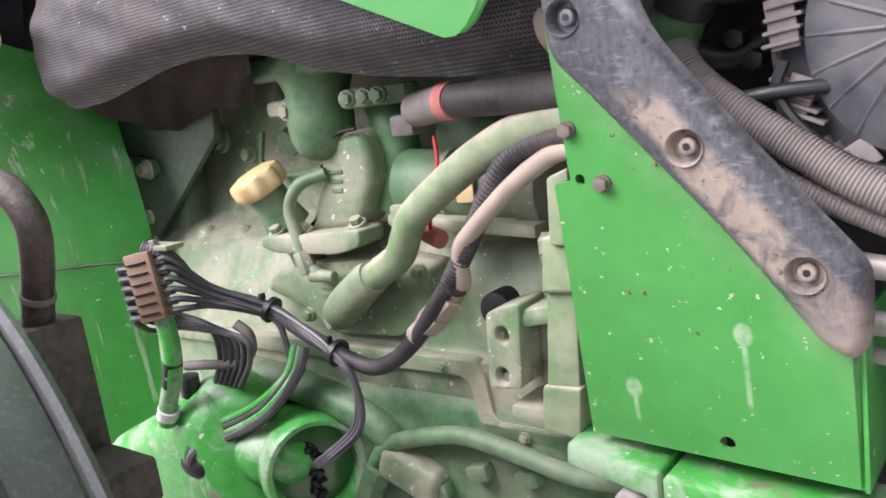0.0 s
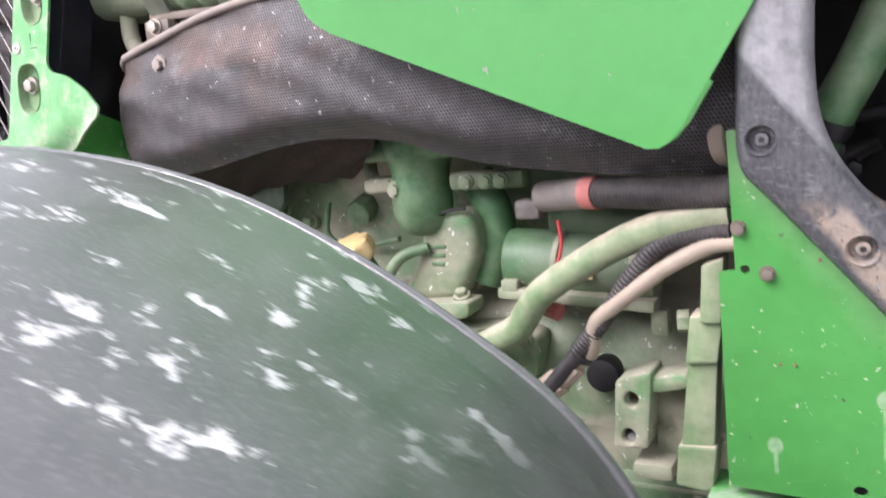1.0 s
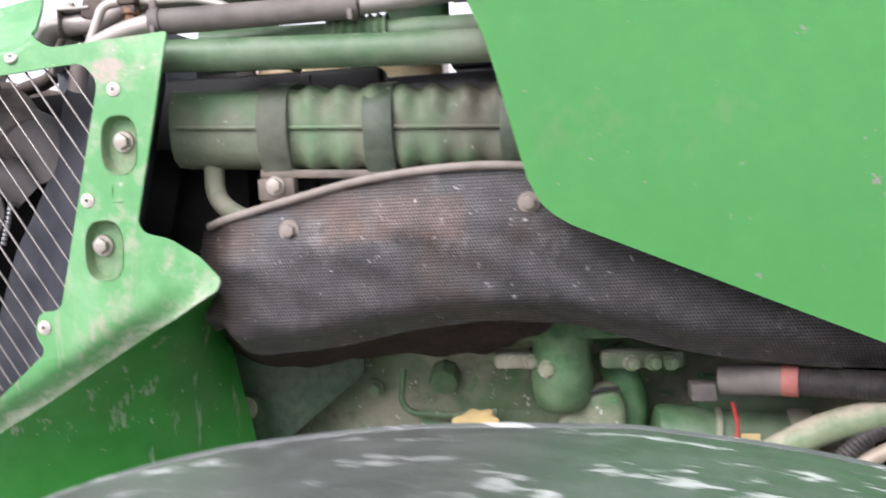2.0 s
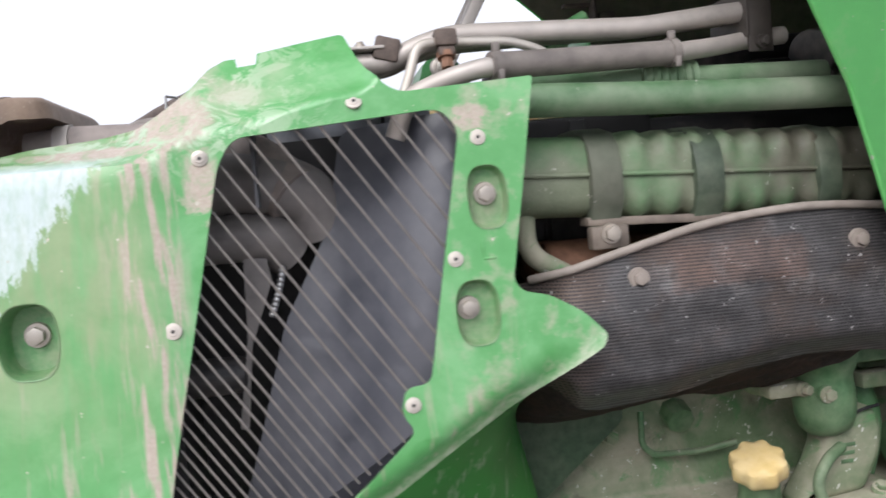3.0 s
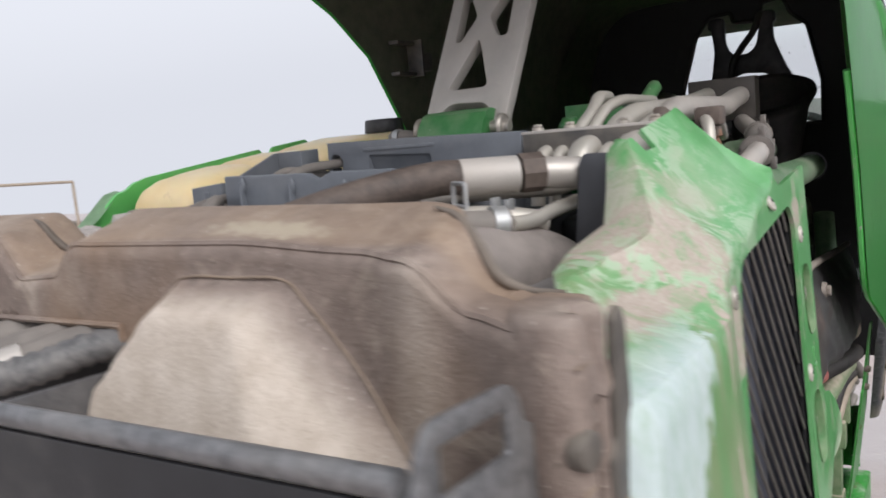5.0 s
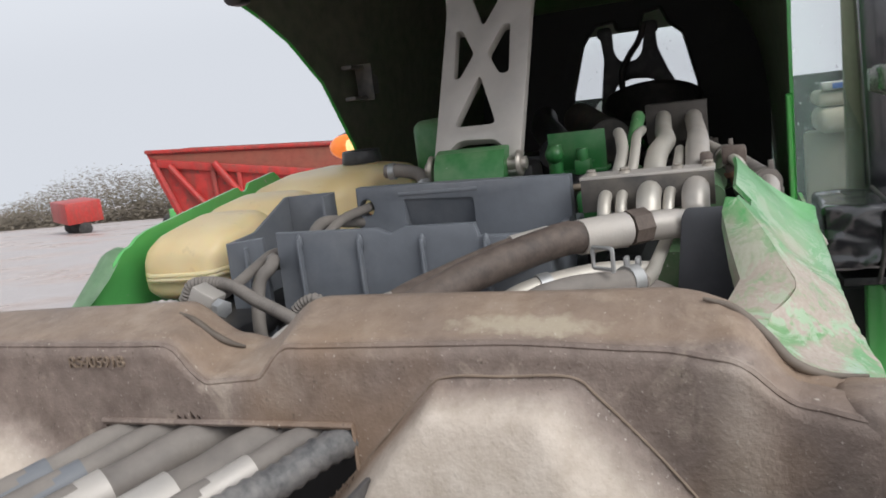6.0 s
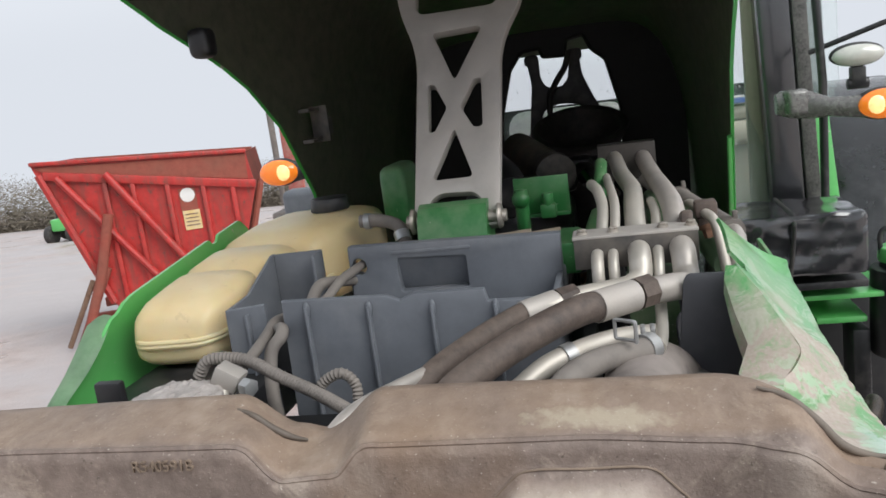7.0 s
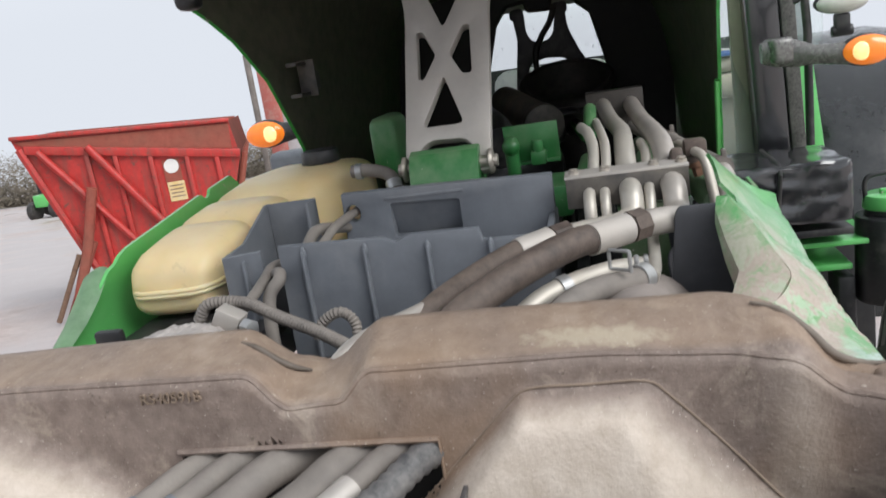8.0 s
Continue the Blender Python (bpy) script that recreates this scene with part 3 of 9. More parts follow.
def flank_paint():
    """Smooth green paint with dried white runs and a thin dirt film."""
    n = Nodes("green_flank_with_runs")
    mid, fine = n.noise(24, 4, 0.6), n.noise(380, 2, 0.5)
    run = n.noise(26, 4, 0.62, vec=n.stretch((2.0, 2.0, 0.16)))
    col = n.mix(n.band(mid, 0.3, 0.7), (0.048, 0.315, 0.055), (0.070, 0.370, 0.075))
    col = n.mix(n.band(run, 0.60, 0.66, 0, 0.6), col, (0.50, 0.58, 0.44))
    col = n.mix(n.band(n.noise(9, 4, 0.6), 0.5, 0.7, 0, 0.45), col, (0.10, 0.24, 0.08))
    col = n.mix(n.band(n.noise(95, 2, 0.6), 0.71, 0.74, 0, 0.8), col, (0.55, 0.58, 0.48))
    n.set(Base_Color=col, Roughness=0.34, Coat_Weight=0.3, Coat_Roughness=0.2)
    n.bump(n.math("ADD", mid, fine), 0.06, 0.001)
    return n.mat


m_flank = flank_paint()
m_panel, m_screen, m_fender, m_mud = panel_paint(), screen_metal(), fender_plastic(), mud()


# ---- ground ----
def ground_z(x, y):
    return -0.110 * x + 0.015 * y


bm = bmesh.new()
rings = [0, 3, 6, 9, 12, 16, 20, 26, 34, 45, 60, 90, 150, 300, 700, 2000]
prev = None
for r in rings:
    ring = []
    for k in range(64):
        a = 2 * math.pi * k / 64
        x, y = r * math.cos(a), r * math.sin(a)
        dz = 0.12 * noise.noise((x * 0.35, y * 0.35, 0)) * smooth01(2, 6, r) * (1 - smooth01(60, 150, r))
        ring.append(bm.verts.new((x, y, ground_z(x, y) + dz)))
    if prev:
        for k in range(64):
            bm.faces.new((prev[k], prev[(k + 1) % 64], ring[(k + 1) % 64], ring[k]))
    prev = ring
bmesh.ops.remove_doubles(bm, verts=bm.verts, dist=1e-4)
solo("ground", bm, m_mud, "wet pinkish-grey mud yard with shallow puddles", "ground", kind="structure")


# ---- side shield of the radiator, with its grille ----
def lean(z):
    """The whole side leans out a little towards its foot."""
    return 0.088 * (max(z, 1.25) - 1.65)


def shield_y(x, z):
    zr = curve_at(((-0.85, 1.722), (-0.70, 1.724), (-0.62, 1.752), (-0.48, 1.776), (-0.44, 1.81)), x)
    y = -0.152 - 0.010 * smooth01(-0.64, -0.70, x) + lean(z)
    over = z - zr
    if over > 0:
        steep = 0.87 + 1.15 * smooth01(-0.665, -0.73, x)
        y += min(steep * over * smooth01(0, 0.02, over), 0.078) - 0.088 * over
    y += 0.016 * smooth01(-0.838, -0.856, x + 0.05 * max(0.0, 1.733 - z)) ** 1.5
    rim = ((z - 1.508) - 0.5665 * (x + 0.254)) * 0.870
    y += 0.026 * smooth01(0.040, 0.0, rim) ** 2 * smooth01(-0.72, -0.62, x) * smooth01(-0.258, -0.36, x)
    return y


CUPS = ((-0.3597, 1.6705, 0.0205, 0.032, 0.012), (-0.3815, 1.5565, 0.0220, 0.0325, 0.012), (-0.7975, 1.577, 0.0255, 0.0345, 0.026))


def build_side_shield():
    outer = [(-0.853, 1.733), (-0.835, 1.748), (-0.80, 1.757), (-0.739, 1.763), (-0.695, 1.770), (-0.672, 1.781), (-0.645, 1.803), (-0.624, 1.826), (-0.606, 1.836), (-0.597, 1.836), (-0.595, 1.826), (-0.576, 1.828), (-0.574, 1.841),
             (-0.484, 1.856), (-0.470, 1.815), (-0.452, 1.790), (-0.436, 1.782), (-0.300, 1.790), (-0.322, 1.68), (-0.342, 1.585), (-0.334, 1.573), (-0.306, 1.566), (-0.272, 1.545),
             (-0.249, 1.520), (-0.254, 1.508), (-0.40, 1.427), (-0.48, 1.380), (-0.60, 1.312), (-0.70, 1.24), (-0.72, 1.05), (-0.890, 1.05)]
    outer = rounded(outer, [0.01] * 8 + [0.012, 0, 0, 0, 0, 0.006, 0.02, 0.02, 0.015, 0.004, 0.02, 0.02, 0.012, 0.008, 0.010, 0.005, 0.004] + [0.02] * 6)
    window = rounded([(-0.604, 1.748), (-0.40, 1.763), (-0.382, 1.742), (-0.436, 1.492), (-0.462, 1.492), (-0.468, 1.466), (-0.455, 1.448), (-0.52, 1.392), (-0.685, 1.290), (-0.712, 1.27), (-0.684, 1.437), (-0.620, 1.722)],
                     [0.02, 0.02, 0.03, 0.012, 0.012, 0.012, 0.012, 0.02, 0.02, 0.01, 0.02, 0.03])
    fn = lambda u, v: Vector((u, shield_y(u, v), v))
    cups = [oval((cx, cz), rx, rz, 28) for cx, cz, rx, rz, deep in CUPS]
    return sheet(outer, [window] + cups, 0.010, fn, 0.0035)


shield = thing("side_shield", (-0.6, -0.15, 1.05), "worn green radiator side shield with scraped white corner", "side shield")
part("panel", build_side_shield(), m_panel, shield, "scuffed green panel with beige rub marks")
for (cx, cz, rx, rz, deep), (bx, bz) in zip(CUPS, ((-0.360, 1.674), (-0.389, 1.561), (-0.797, 1.580))):
    bm = bmesh.new()
    y0 = shield_y(cx, cz)
    loops = []
    for k, dy in ((1.02, -0.0010), (0.99, -0.0004), (0.965, 0.003), (0.93, deep * 0.80), (0.86, deep), (0.4, deep + 0.001)):
        loops.append([bm.verts.new((p[0], y0 + dy + lean(p[1]) - lean(cz), p[1])) for p in oval((cx, cz), rx * k, rz * k, 28)])
    for l1, l2 in zip(loops, loops[1:]):
        for i in range(28):
            bm.faces.new((l1[i], l1[(i + 1) % 28], l2[(i + 1) % 28], l2[i]))
    bm.faces.new(loops[-1])
    part("recess", bm, m_recess, shield, "pressed oval recess with dirt")
    part("bolt", hexbolt(bmesh.new(), (bx, y0 + deep, bz), (0, -1, 0), 0.0085, 0.007, 0.0125), m_steel, shield, "dirty steel hexagon bolt")
for cx, cz in ((-0.399, 1.6115), (-0.3635, 1.731), (-0.484, 1.775), (-0.456, 1.474), (-0.673, 1.572), (-0.635, 1.731), (-0.575, 1.338)):
    bm = bmesh.new()
    y = shield_y(cx, cz)
    n = Vector((0, -1, 0.6 if cz > 1.77 else 0.09)).normalized()
    p = Vector((cx, y, cz))
    cyl(bm, p - n * 0.001, p + n * 0.0014, 0.0082, 0.0078, 20, 0.0005)
    cyl(bm, p + n * 0.0014, p + n * 0.0022, 0.0048, 0.0042, 16)
    s = part("screw", bm, m_steel if cz == 1.731 and cx < -0.5 else m_disc, shield, "dusty flat round screw")
    bm = bmesh.new()
    cyl(bm, p + n * 0.0018, p + n * 0.0026, 0.0019, 0.0019, 8)
    part("socket", bm, m_black_deep, s)
# pressed mark beside the bolts
bm = bmesh.new()
box(bm, (-0.370, -0.1545, 1.618), (0.0025, 0.002, 0.019), 0.0008)
box(bm, (-0.364, -0.1555, 1.609), (0.013, 0.002, 0.0025), 0.0008)
part("embossed_mark", bm, m_panel, shield)

# the grille: slanted wires before a dark screen
part("grille_frame", sheet(rounded([(-0.618, 1.757), (-0.392, 1.772), (-0.372, 1.742), (-0.43, 1.48), (-0.45, 1.44), (-0.53, 1.38), (-0.70, 1.27), (-0.725, 1.27), (-0.70, 1.43), (-0.632, 1.73)], 0.02),
                                    [rounded([(-0.607, 1.7495), (-0.400, 1.7655), (-0.379, 1.741), (-0.434, 1.488), (-0.455, 1.444), (-0.528, 1.388), (-0.69, 1.281), (-0.716, 1.274), (-0.688, 1.435), (-0.623, 1.723)], 0.02)],
                                    0.03, lambda u, v: Vector((u, -0.146 + lean(v), v)), 0.003), m_black_deep, shield, "black grille frame")


def inside(p, poly):
    hit = False
    for (x1, y1), (x2, y2) in zip(poly, poly[1:] + poly[:1]):
        if (y1 > p[1]) != (y2 > p[1]) and p[0] < (x2 - x1) * (p[1] - y1) / (y2 - y1) + x1:
            hit = not hit
    return hit


WINDOW = [(-0.608, 1.752), (-0.396, 1.766), (-0.380, 1.742), (-0.434, 1.486), (-0.462, 1.44), (-0.53, 1.388), (-0.69, 1.284), (-0.712, 1.272), (-0.686, 1.437), (-0.622, 1.722)]


def chord(p, d, poly, n=300):
    ts = [t * 1.2 / n - 0.6 for t in range(n + 1)]
    ins = [t for t in ts if inside((p[0] + d[0] * t, p[1] + d[1] * t), poly)]
    return (min(ins), max(ins)) if ins else None


d = Vector((0.555, -0.832)).normalized()
across = Vector((d.y, -d.x))
offs, k = [], -0.30
while k < 0.30:
    offs.append(k)
    k += curve_at(((-0.30, 0.0207), (-0.08, 0.0205), (0.0, 0.0167), (0.10, 0.0115), (0.20, 0.0080), (0.30, 0.0075)), k)
for k in offs:
    base = (-0.52 + across.x * k, 1.55 + across.y * k)
    c = chord(base, d, WINDOW)
    if c is None or c[1] - c[0] < 0.02:
        continue
    a, b = ((base[0] + d.x * t, base[1] + d.y * t) for t in c)
    part("grille_wire", sweep(bmesh.new(), [(a[0], -0.1445 + lean(a[1]), a[1]), (b[0], -0.1445 + lean(b[1]), b[1])], 0.0013, 8), m_wire, shield)
# grey screen leaf close behind the wires, and an added black plate darkening the rest
part("screen_leaf", sheet(rounded([(-0.494, 1.758), (-0.36, 1.766), (-0.34, 1.74), (-0.40, 1.46), (-0.58, 1.31), (-0.66, 1.29), (-0.612, 1.43), (-0.575, 1.55), (-0.518, 1.651)], 0.015), [], 0.03,
                          lambda u, v: Vector((u, -0.104 + 0.070 * smooth01(0.01, 0.15, -0.36 + 0.21 * (v - 1.75) - u) + 0.004 * math.sin(u * 20) + lean(v), v)), 0.002), m_leaf, shield, "dark grey screen leaf behind the wires")

part("dark_backing", slab(rounded([(-0.70, 1.70), (-0.62, 1.755), (-0.38, 1.765), (-0.37, 1.72), (-0.44, 1.44), (-0.52, 1.37), (-0.68, 1.26), (-0.735, 1.25)], 0.02), [], 0.012, on_y(0.055)), m_black_deep, shield, "black plate added to darken the window behind the leaf")
part("duct_end", tube([(-0.70, -0.022, 1.708), (-0.62, -0.024, 1.710), (-0.565, -0.022, 1.703), (-0.534, -0.012, 1.685), (-0.522, 0.0, 1.650)], 0.034, 28, 8), m_inner_duct, shield, "dark grey rubber duct elbow")
part("duct_end", tube([(-0.71, -0.024, 1.648), (-0.63, -0.026, 1.650), (-0.582, -0.024, 1.646), (-0.562, -0.012, 1.626)], 0.027, 28, 8), m_inner_duct, shield)
part("inner_strip", slab(rounded([(-0.612, 1.632), (-0.588, 1.634), (-0.584, 1.60), (-0.612, 1.53), (-0.624, 1.44), (-0.634, 1.44), (-0.616, 1.54)], 0.004), [], 0.003, on_y(-0.040)), m_inner_duct, shield)
part("spiral_sleeve", corrugated([(-0.570, -0.044, 1.616), (-0.577, -0.045, 1.590), (-0.588, -0.044, 1.560)], 0.0042, 0.0055, 0.3), m_zinc, shield, "pale spiral sleeve")
part("duct_end", cyl(bmesh.new(), (-0.70, -0.03, 1.50), (-0.62, -0.03, 1.50), 0.022, 0.020, 24, 0.008), m_black, shield)
# added wall at the rear of the opening, hiding the view past the leaf
bm = bmesh.new()
wall = [(-0.374, 1.768), (-0.374, 1.745), (-0.430, 1.480), (-0.455, 1.438), (-0.530, 1.385), (-0.700, 1.270)]
rows = [[bm.verts.new((x + 0.006 * k, -0.1465 + lean(z) + 0.034 * k, z)) for k in range(4)] for x, z in wall]
for a, b in zip(rows, rows[1:]):
    for j in range(3):
        bm.faces.new((a[j], b[j], b[j + 1], a[j + 1]))
bmesh.ops.solidify(bm, geom=bm.faces[:], thickness=0.002)
part("sight_block", bm, m_leaf, shield)
# return flange along the shoulder, turned down into the bay
bm = bmesh.new()
rows = []
for x, z, wide in ((-0.760, 1.760, 0.003), (-0.735, 1.7635, 0.014), (-0.700, 1.769, 0.031), (-0.672, 1.781, 0.037), (-0.645, 1.803, 0.031), (-0.624, 1.826, 0.020), (-0.608, 1.8355, 0.009)):
    y = shield_y(x, z)
    rows.append([bm.verts.new((x + wide * dx, y + wide * dy, z + wide * dz)) for dx, dy, dz in ((0.0, 0.0, 0.0), (0.10, 0.35, 0.05), (0.30, 0.75, 0.08), (0.45, 1.0, 0.04), (0.50, 1.04, -0.6))])
for a, b in zip(rows, rows[1:]):
    for j in range(4):
        bm.faces.new((a[j], b[j], b[j + 1], a[j + 1]))
bmesh.ops.recalc_face_normals(bm, faces=bm.faces)
bmesh.ops.solidify(bm, geom=bm.faces[:], thickness=0.003)
part("return_flange", bm, m_panel, shield)
# inner flank of the shield, turned in towards the engine
bm = bmesh.new()
front = [(x, y + lean(z), z) for x, y, z in ((-0.252, -0.149, 1.512), (-0.33, -0.134, 1.467), (-0.40, -0.126, 1.427), (-0.48, -0.126, 1.380), (-0.60, -0.130, 1.311), (-0.70, -0.149, 1.22), (-0.72, -0.149, 1.05), (-0.72, -0.149, 0.86))]
back = [(-0.335, 0.010, 1.475), (-0.318, 0.010, 1.42), (-0.306, 0.010, 1.36), (-0.294, 0.010, 1.30), (-0.286, 0.010, 1.215), (-0.288, 0.010, 1.12), (-0.300, 0.010, 1.04), (-0.325, 0.010, 0.86)]
rows = []
for f, b in zip(catmull(front, 5), catmull(back, 5)):
    row = []
    for i in range(13):
        t = i / 12
        p = f.lerp(b, t)
        p.x += 0.045 * math.sin(math.pi * min(1, t * 1.0)) * smooth01(1.5, 1.2, f.z)
        row.append(bm.verts.new(p))
    rows.append(row)
for r1, r2 in zip(rows, rows[1:]):
    for i in range(12):
        bm.faces.new((r1[i], r1[i + 1], r2[i + 1], r2[i]))
bmesh.ops.solidify(bm, geom=bm.faces[:], thickness=0.003)
part("inner_flank", bm, m_flank, shield, "smooth bright green flank with white drip marks")
part("seam", tube([(-0.60, -0.152, 1.185), (-0.45, -0.10, 1.19), (-0.36, -0.04, 1.19), (-0.29, 0.0, 1.186)], 0.0018, 6), m_black_deep, shield)

far = thing("far_shield", (-0.5, 0.55, 1.05), "green radiator side shield beside the coolant tank", "side shield")
edge = rounded([(-0.655, 1.735), (-0.627, 1.755), (-0.593, 1.773), (-0.570, 1.790), (-0.545, 1.815), (-0.532, 1.818), (-0.520, 1.826), (-0.502, 1.831), (-0.305, 1.853), (-0.296, 1.845), (-0.283, 1.846), (-0.276, 1.855), (-0.205, 1.862), (-0.18, 1.845), (-0.18, 1.2), (-0.655, 1.2)], 0.004)
part("panel", sheet(edge, [], 0.02, lambda u, v: Vector((u, 0.590 - 0.022 * smooth01(1.74, 1.83, v), v)), 0.004), m_green, far)
bm = bmesh.new()
rows = [[bm.verts.new((x, y + 0.030 * j / 4, z + 0.006 * math.sin(j * 0.8) - d * j / 4)) for j in range(5)] for x, y, z, d in ((-0.655, 0.585, 1.735, 0.012), (-0.627, 0.580, 1.755, 0.008), (-0.593, 0.576, 1.773, 0.003), (-0.570, 0.573, 1.790, 0.0), (-0.546, 0.571, 1.811, 0.0), (-0.535, 0.571, 1.814, 0.002))]
for a, b in zip(rows, rows[1:]):
    for j in range(4):
        bm.faces.new((a[j], b[j], b[j + 1], a[j + 1]))
bmesh.ops.solidify(bm, geom=bm.faces[:], thickness=0.003)
part("turned_flange", bm, m_green_lit, far, "green flange turned outward, its colour paled for sky light")


# ---- hood, raised on its rear hinge ----
def hood_at(u, w, y):
    return Vector((0.458 - 0.918 * u + 0.396 * w, y, 1.421 + 0.396 * u + 0.918 * w))


LOW = ((-0.62, 0.28), (-0.30, 0.26), (-0.10, 0.235), (-0.055, 0.21), (-0.042, 0.18), (-0.032, 0.136), (-0.026, 0.100), (-0.019, 0.055), (-0.014, 0.025), (-0.009, 0.010), (-0.002, 0.001), (0.008, -0.003), (0.362, -0.003), (0.382, 0.000), (0.398, 0.006), (0.418, 0.022), (0.506, 0.137), (0.598, 0.226), (0.70, 0.312), (0.78, 0.342), (0.86, 0.350), (1.02, 0.346), (1.25, 0.33), (1.40, 0.30), (1.52, 0.27))
TOP = ((-0.62, 0.98), (0.0, 0.80), (0.5, 0.68), (0.8, 0.64), (1.2, 0.62), (1.4, 0.55), (1.52, 0.44))
FAR_HALF = ((-0.62, 0.40), (0.0, 0.37), (0.38, 0.335), (0.6, 0.325), (0.75, 0.350), (1.0, 0.374), (1.2, 0.37), (1.52, 0.31))
HALF = ((-0.62, 0.40), (0.0, 0.380), (0.38, 0.366), (0.8, 0.352), (1.2, 0.325), (1.52, 0.26))


def lin(pts, x):
    for (a, va), (b, vb) in zip(pts, pts[1:]):
        if x <= b:
            return va + (vb - va) * (x - a) / (b - a)
    return pts[-1][1]


def hood_shell(inset, us, K=44, thick=0.004, side=None):
    bm = bmesh.new()
    rows = []
    for u in us:
        lo, hi, h, far_h = lin(LOW, u) + inset * 0.3, lin(TOP, u) - inset, lin(HALF, u) - inset, lin(FAR_HALF, u) - inset
        row = []
        for k in range(K + 1):
            a = math.pi * k / K
            c, s = math.cos(a), math.sin(a)
            row.append(bm.verts.new(hood_at(u, lo + (hi - lo) * abs(s) ** 0.62, 0.2 - (h if c > 0 else far_h) * math.copysign(abs(c) ** 0.30, c))))
        rows.append(row)
    for r1, r2 in zip(rows, rows[1:]):
        for k in range(K):
            bm.faces.new((r1[k], r1[k + 1], r2[k + 1], r2[k]))
    bmesh.ops.solidify(bm, geom=bm.faces[:], thickness=thick)
    return bm


hood = thing("hood", hood_at(-0.6, 0.3, 0.2), "raised glossy green engine hood with dark lining", "hood")
us = sorted(set([round(-0.62 + 0.03 * i, 4) for i in range(72)] + [-0.055, -0.042, -0.032, -0.026, -0.019, -0.014, -0.009, -0.005, -0.002, 0.003, 0.008, 0.02, 0.362, 0.372, 0.384, 0.395, 0.407, 0.42, 0.51, 0.598]))
part("skin", hood_shell(0.0, us), m_green, hood)
part("lining", hood_shell(0.005, us, 44, 0.0015), m_under, hood, "dark dirty hood lining")
# latch bracket on the lining
bm = bmesh.new()
o = Vector((-0.012, 0.505, 2.005))
box(bm, o, (0.05, 0.018, 0.006), 0.001)
box(bm, o + Vector((0, 0.0, -0.05)), (0.05, 0.018, 0.006), 0.001)
box(bm, o + Vector((0.03, -0.006, -0.025)), (0.006, 0.03, 0.06), 0.001)
box(bm, o + Vector((0.055, -0.004, -0.03)), (0.03, 0.02, 0.03), 0.003)
part("latch_bracket", bm, m_trim, hood)
bm = bmesh.new()
box(bm, hood_at(0.945, 0.345, 0.541), (0.036, 0.030, 0.040), 0.010, seg=3)
part("rubber_stop", bm, m_black, hood)
# folded lip along the near skin
lip = [hood_at(u, lin(LOW, u) + 0.006, 0.2 - lin(HALF, u) + 0.006) for u in us if -0.02 <= u <= 0.62]
part("edge_lip", sweep(bmesh.new(), lip, 0.0045, 6), m_green, hood)

# ---- hood strut and its pivot bracket ----
strut = thing("hood_strut", (-0.336, 0.217, 1.84), "cast aluminium hood strut with triangular cut-outs", "hood strut")
S = Matrix.Translation((-0.336, 0.217, 1.854)) @ Matrix(((0, 0.5, 0.866, 0), (-1, 0, 0, 0), (0, 0.866, -0.5, 0), (0, 0, 0, 1)))
edge = rounded([(-0.055, -0.012), (-0.052, 0.10), (-0.049, 0.24), (-0.075, 0.31), (-0.085, 0.42), (0.098, 0.42), (0.098, 0.31), (0.064, 0.245), (0.058, 0.10), (0.053, -0.012), (0.036, -0.012), (0.033, 0.022), (0.022, 0.034), (-0.022, 0.036), (-0.036, 0.024), (-0.038, -0.012)], [0.012, 0.05, 0.05, 0.03, 0, 0, 0.03, 0.05, 0.05, 0.012, 0.002, 0.008, 0.008, 0.008, 0.008, 0.002])
holes = [rounded([(-0.031, 0.055), (0.022, 0.055), (-0.001, 0.124)], 0.008), rounded([(-0.034, 0.122), (-0.034, 0.191), (-0.026, 0.190), (-0.010, 0.155), (-0.027, 0.122)], 0.006),
         rounded([(0.024, 0.123), (0.008, 0.154), (0.027, 0.192), (0.036, 0.192), (0.036, 0.123)], 0.006), rounded([(0.001, 0.193), (-0.028, 0.268), (0.040, 0.270)], 0.008),
         rounded([(-0.05, 0.30), (-0.05, 0.36), (0.062, 0.36), (0.062, 0.30)], 0.015)]
part("arm", slab(edge, holes, 0.016, S, 0.002), m_castalu, strut)
bm = bmesh.new()
cyl(bm, (-0.336, 0.160, 1.853), (-0.336, 0.166, 1.853), 0.014, 0.017, 24, 0.002)
cyl(bm, (-0.336, 0.268, 1.855), (-0.336, 0.274, 1.855), 0.014, 0.017, 24, 0.002)
cyl(bm, (-0.336, 0.155, 1.853), (-0.336, 0.280, 1.855), 0.008, 0.008, 16, 0.001)
part("pin", bm, m_steel, strut)
pivot = thing("pivot_bracket", (-0.336, 0.217, 1.79), "green folded steel pivot bracket under the strut", "bracket")
bm = bmesh.new()
prof = [(-0.372, 1.82), (-0.360, 1.858), (-0.348, 1.872), (-0.335, 1.876), (-0.318, 1.872), (-0.308, 1.858), (-0.30, 1.82)]
for y in (0.177, 0.262):
    for x, z in prof:
        bm.verts.new((x, y, z))
bm.verts.ensure_lookup_table()
m = len(prof)
for i in range(m - 1):
    bm.faces.new([bm.verts[j] for j in (i, i + 1, m + i + 1, m + i)])
bm.faces.new(bm.verts[:m])
bm.faces.new(bm.verts[m:])
part("clevis", bm, m_bay, pivot, sharp=25)

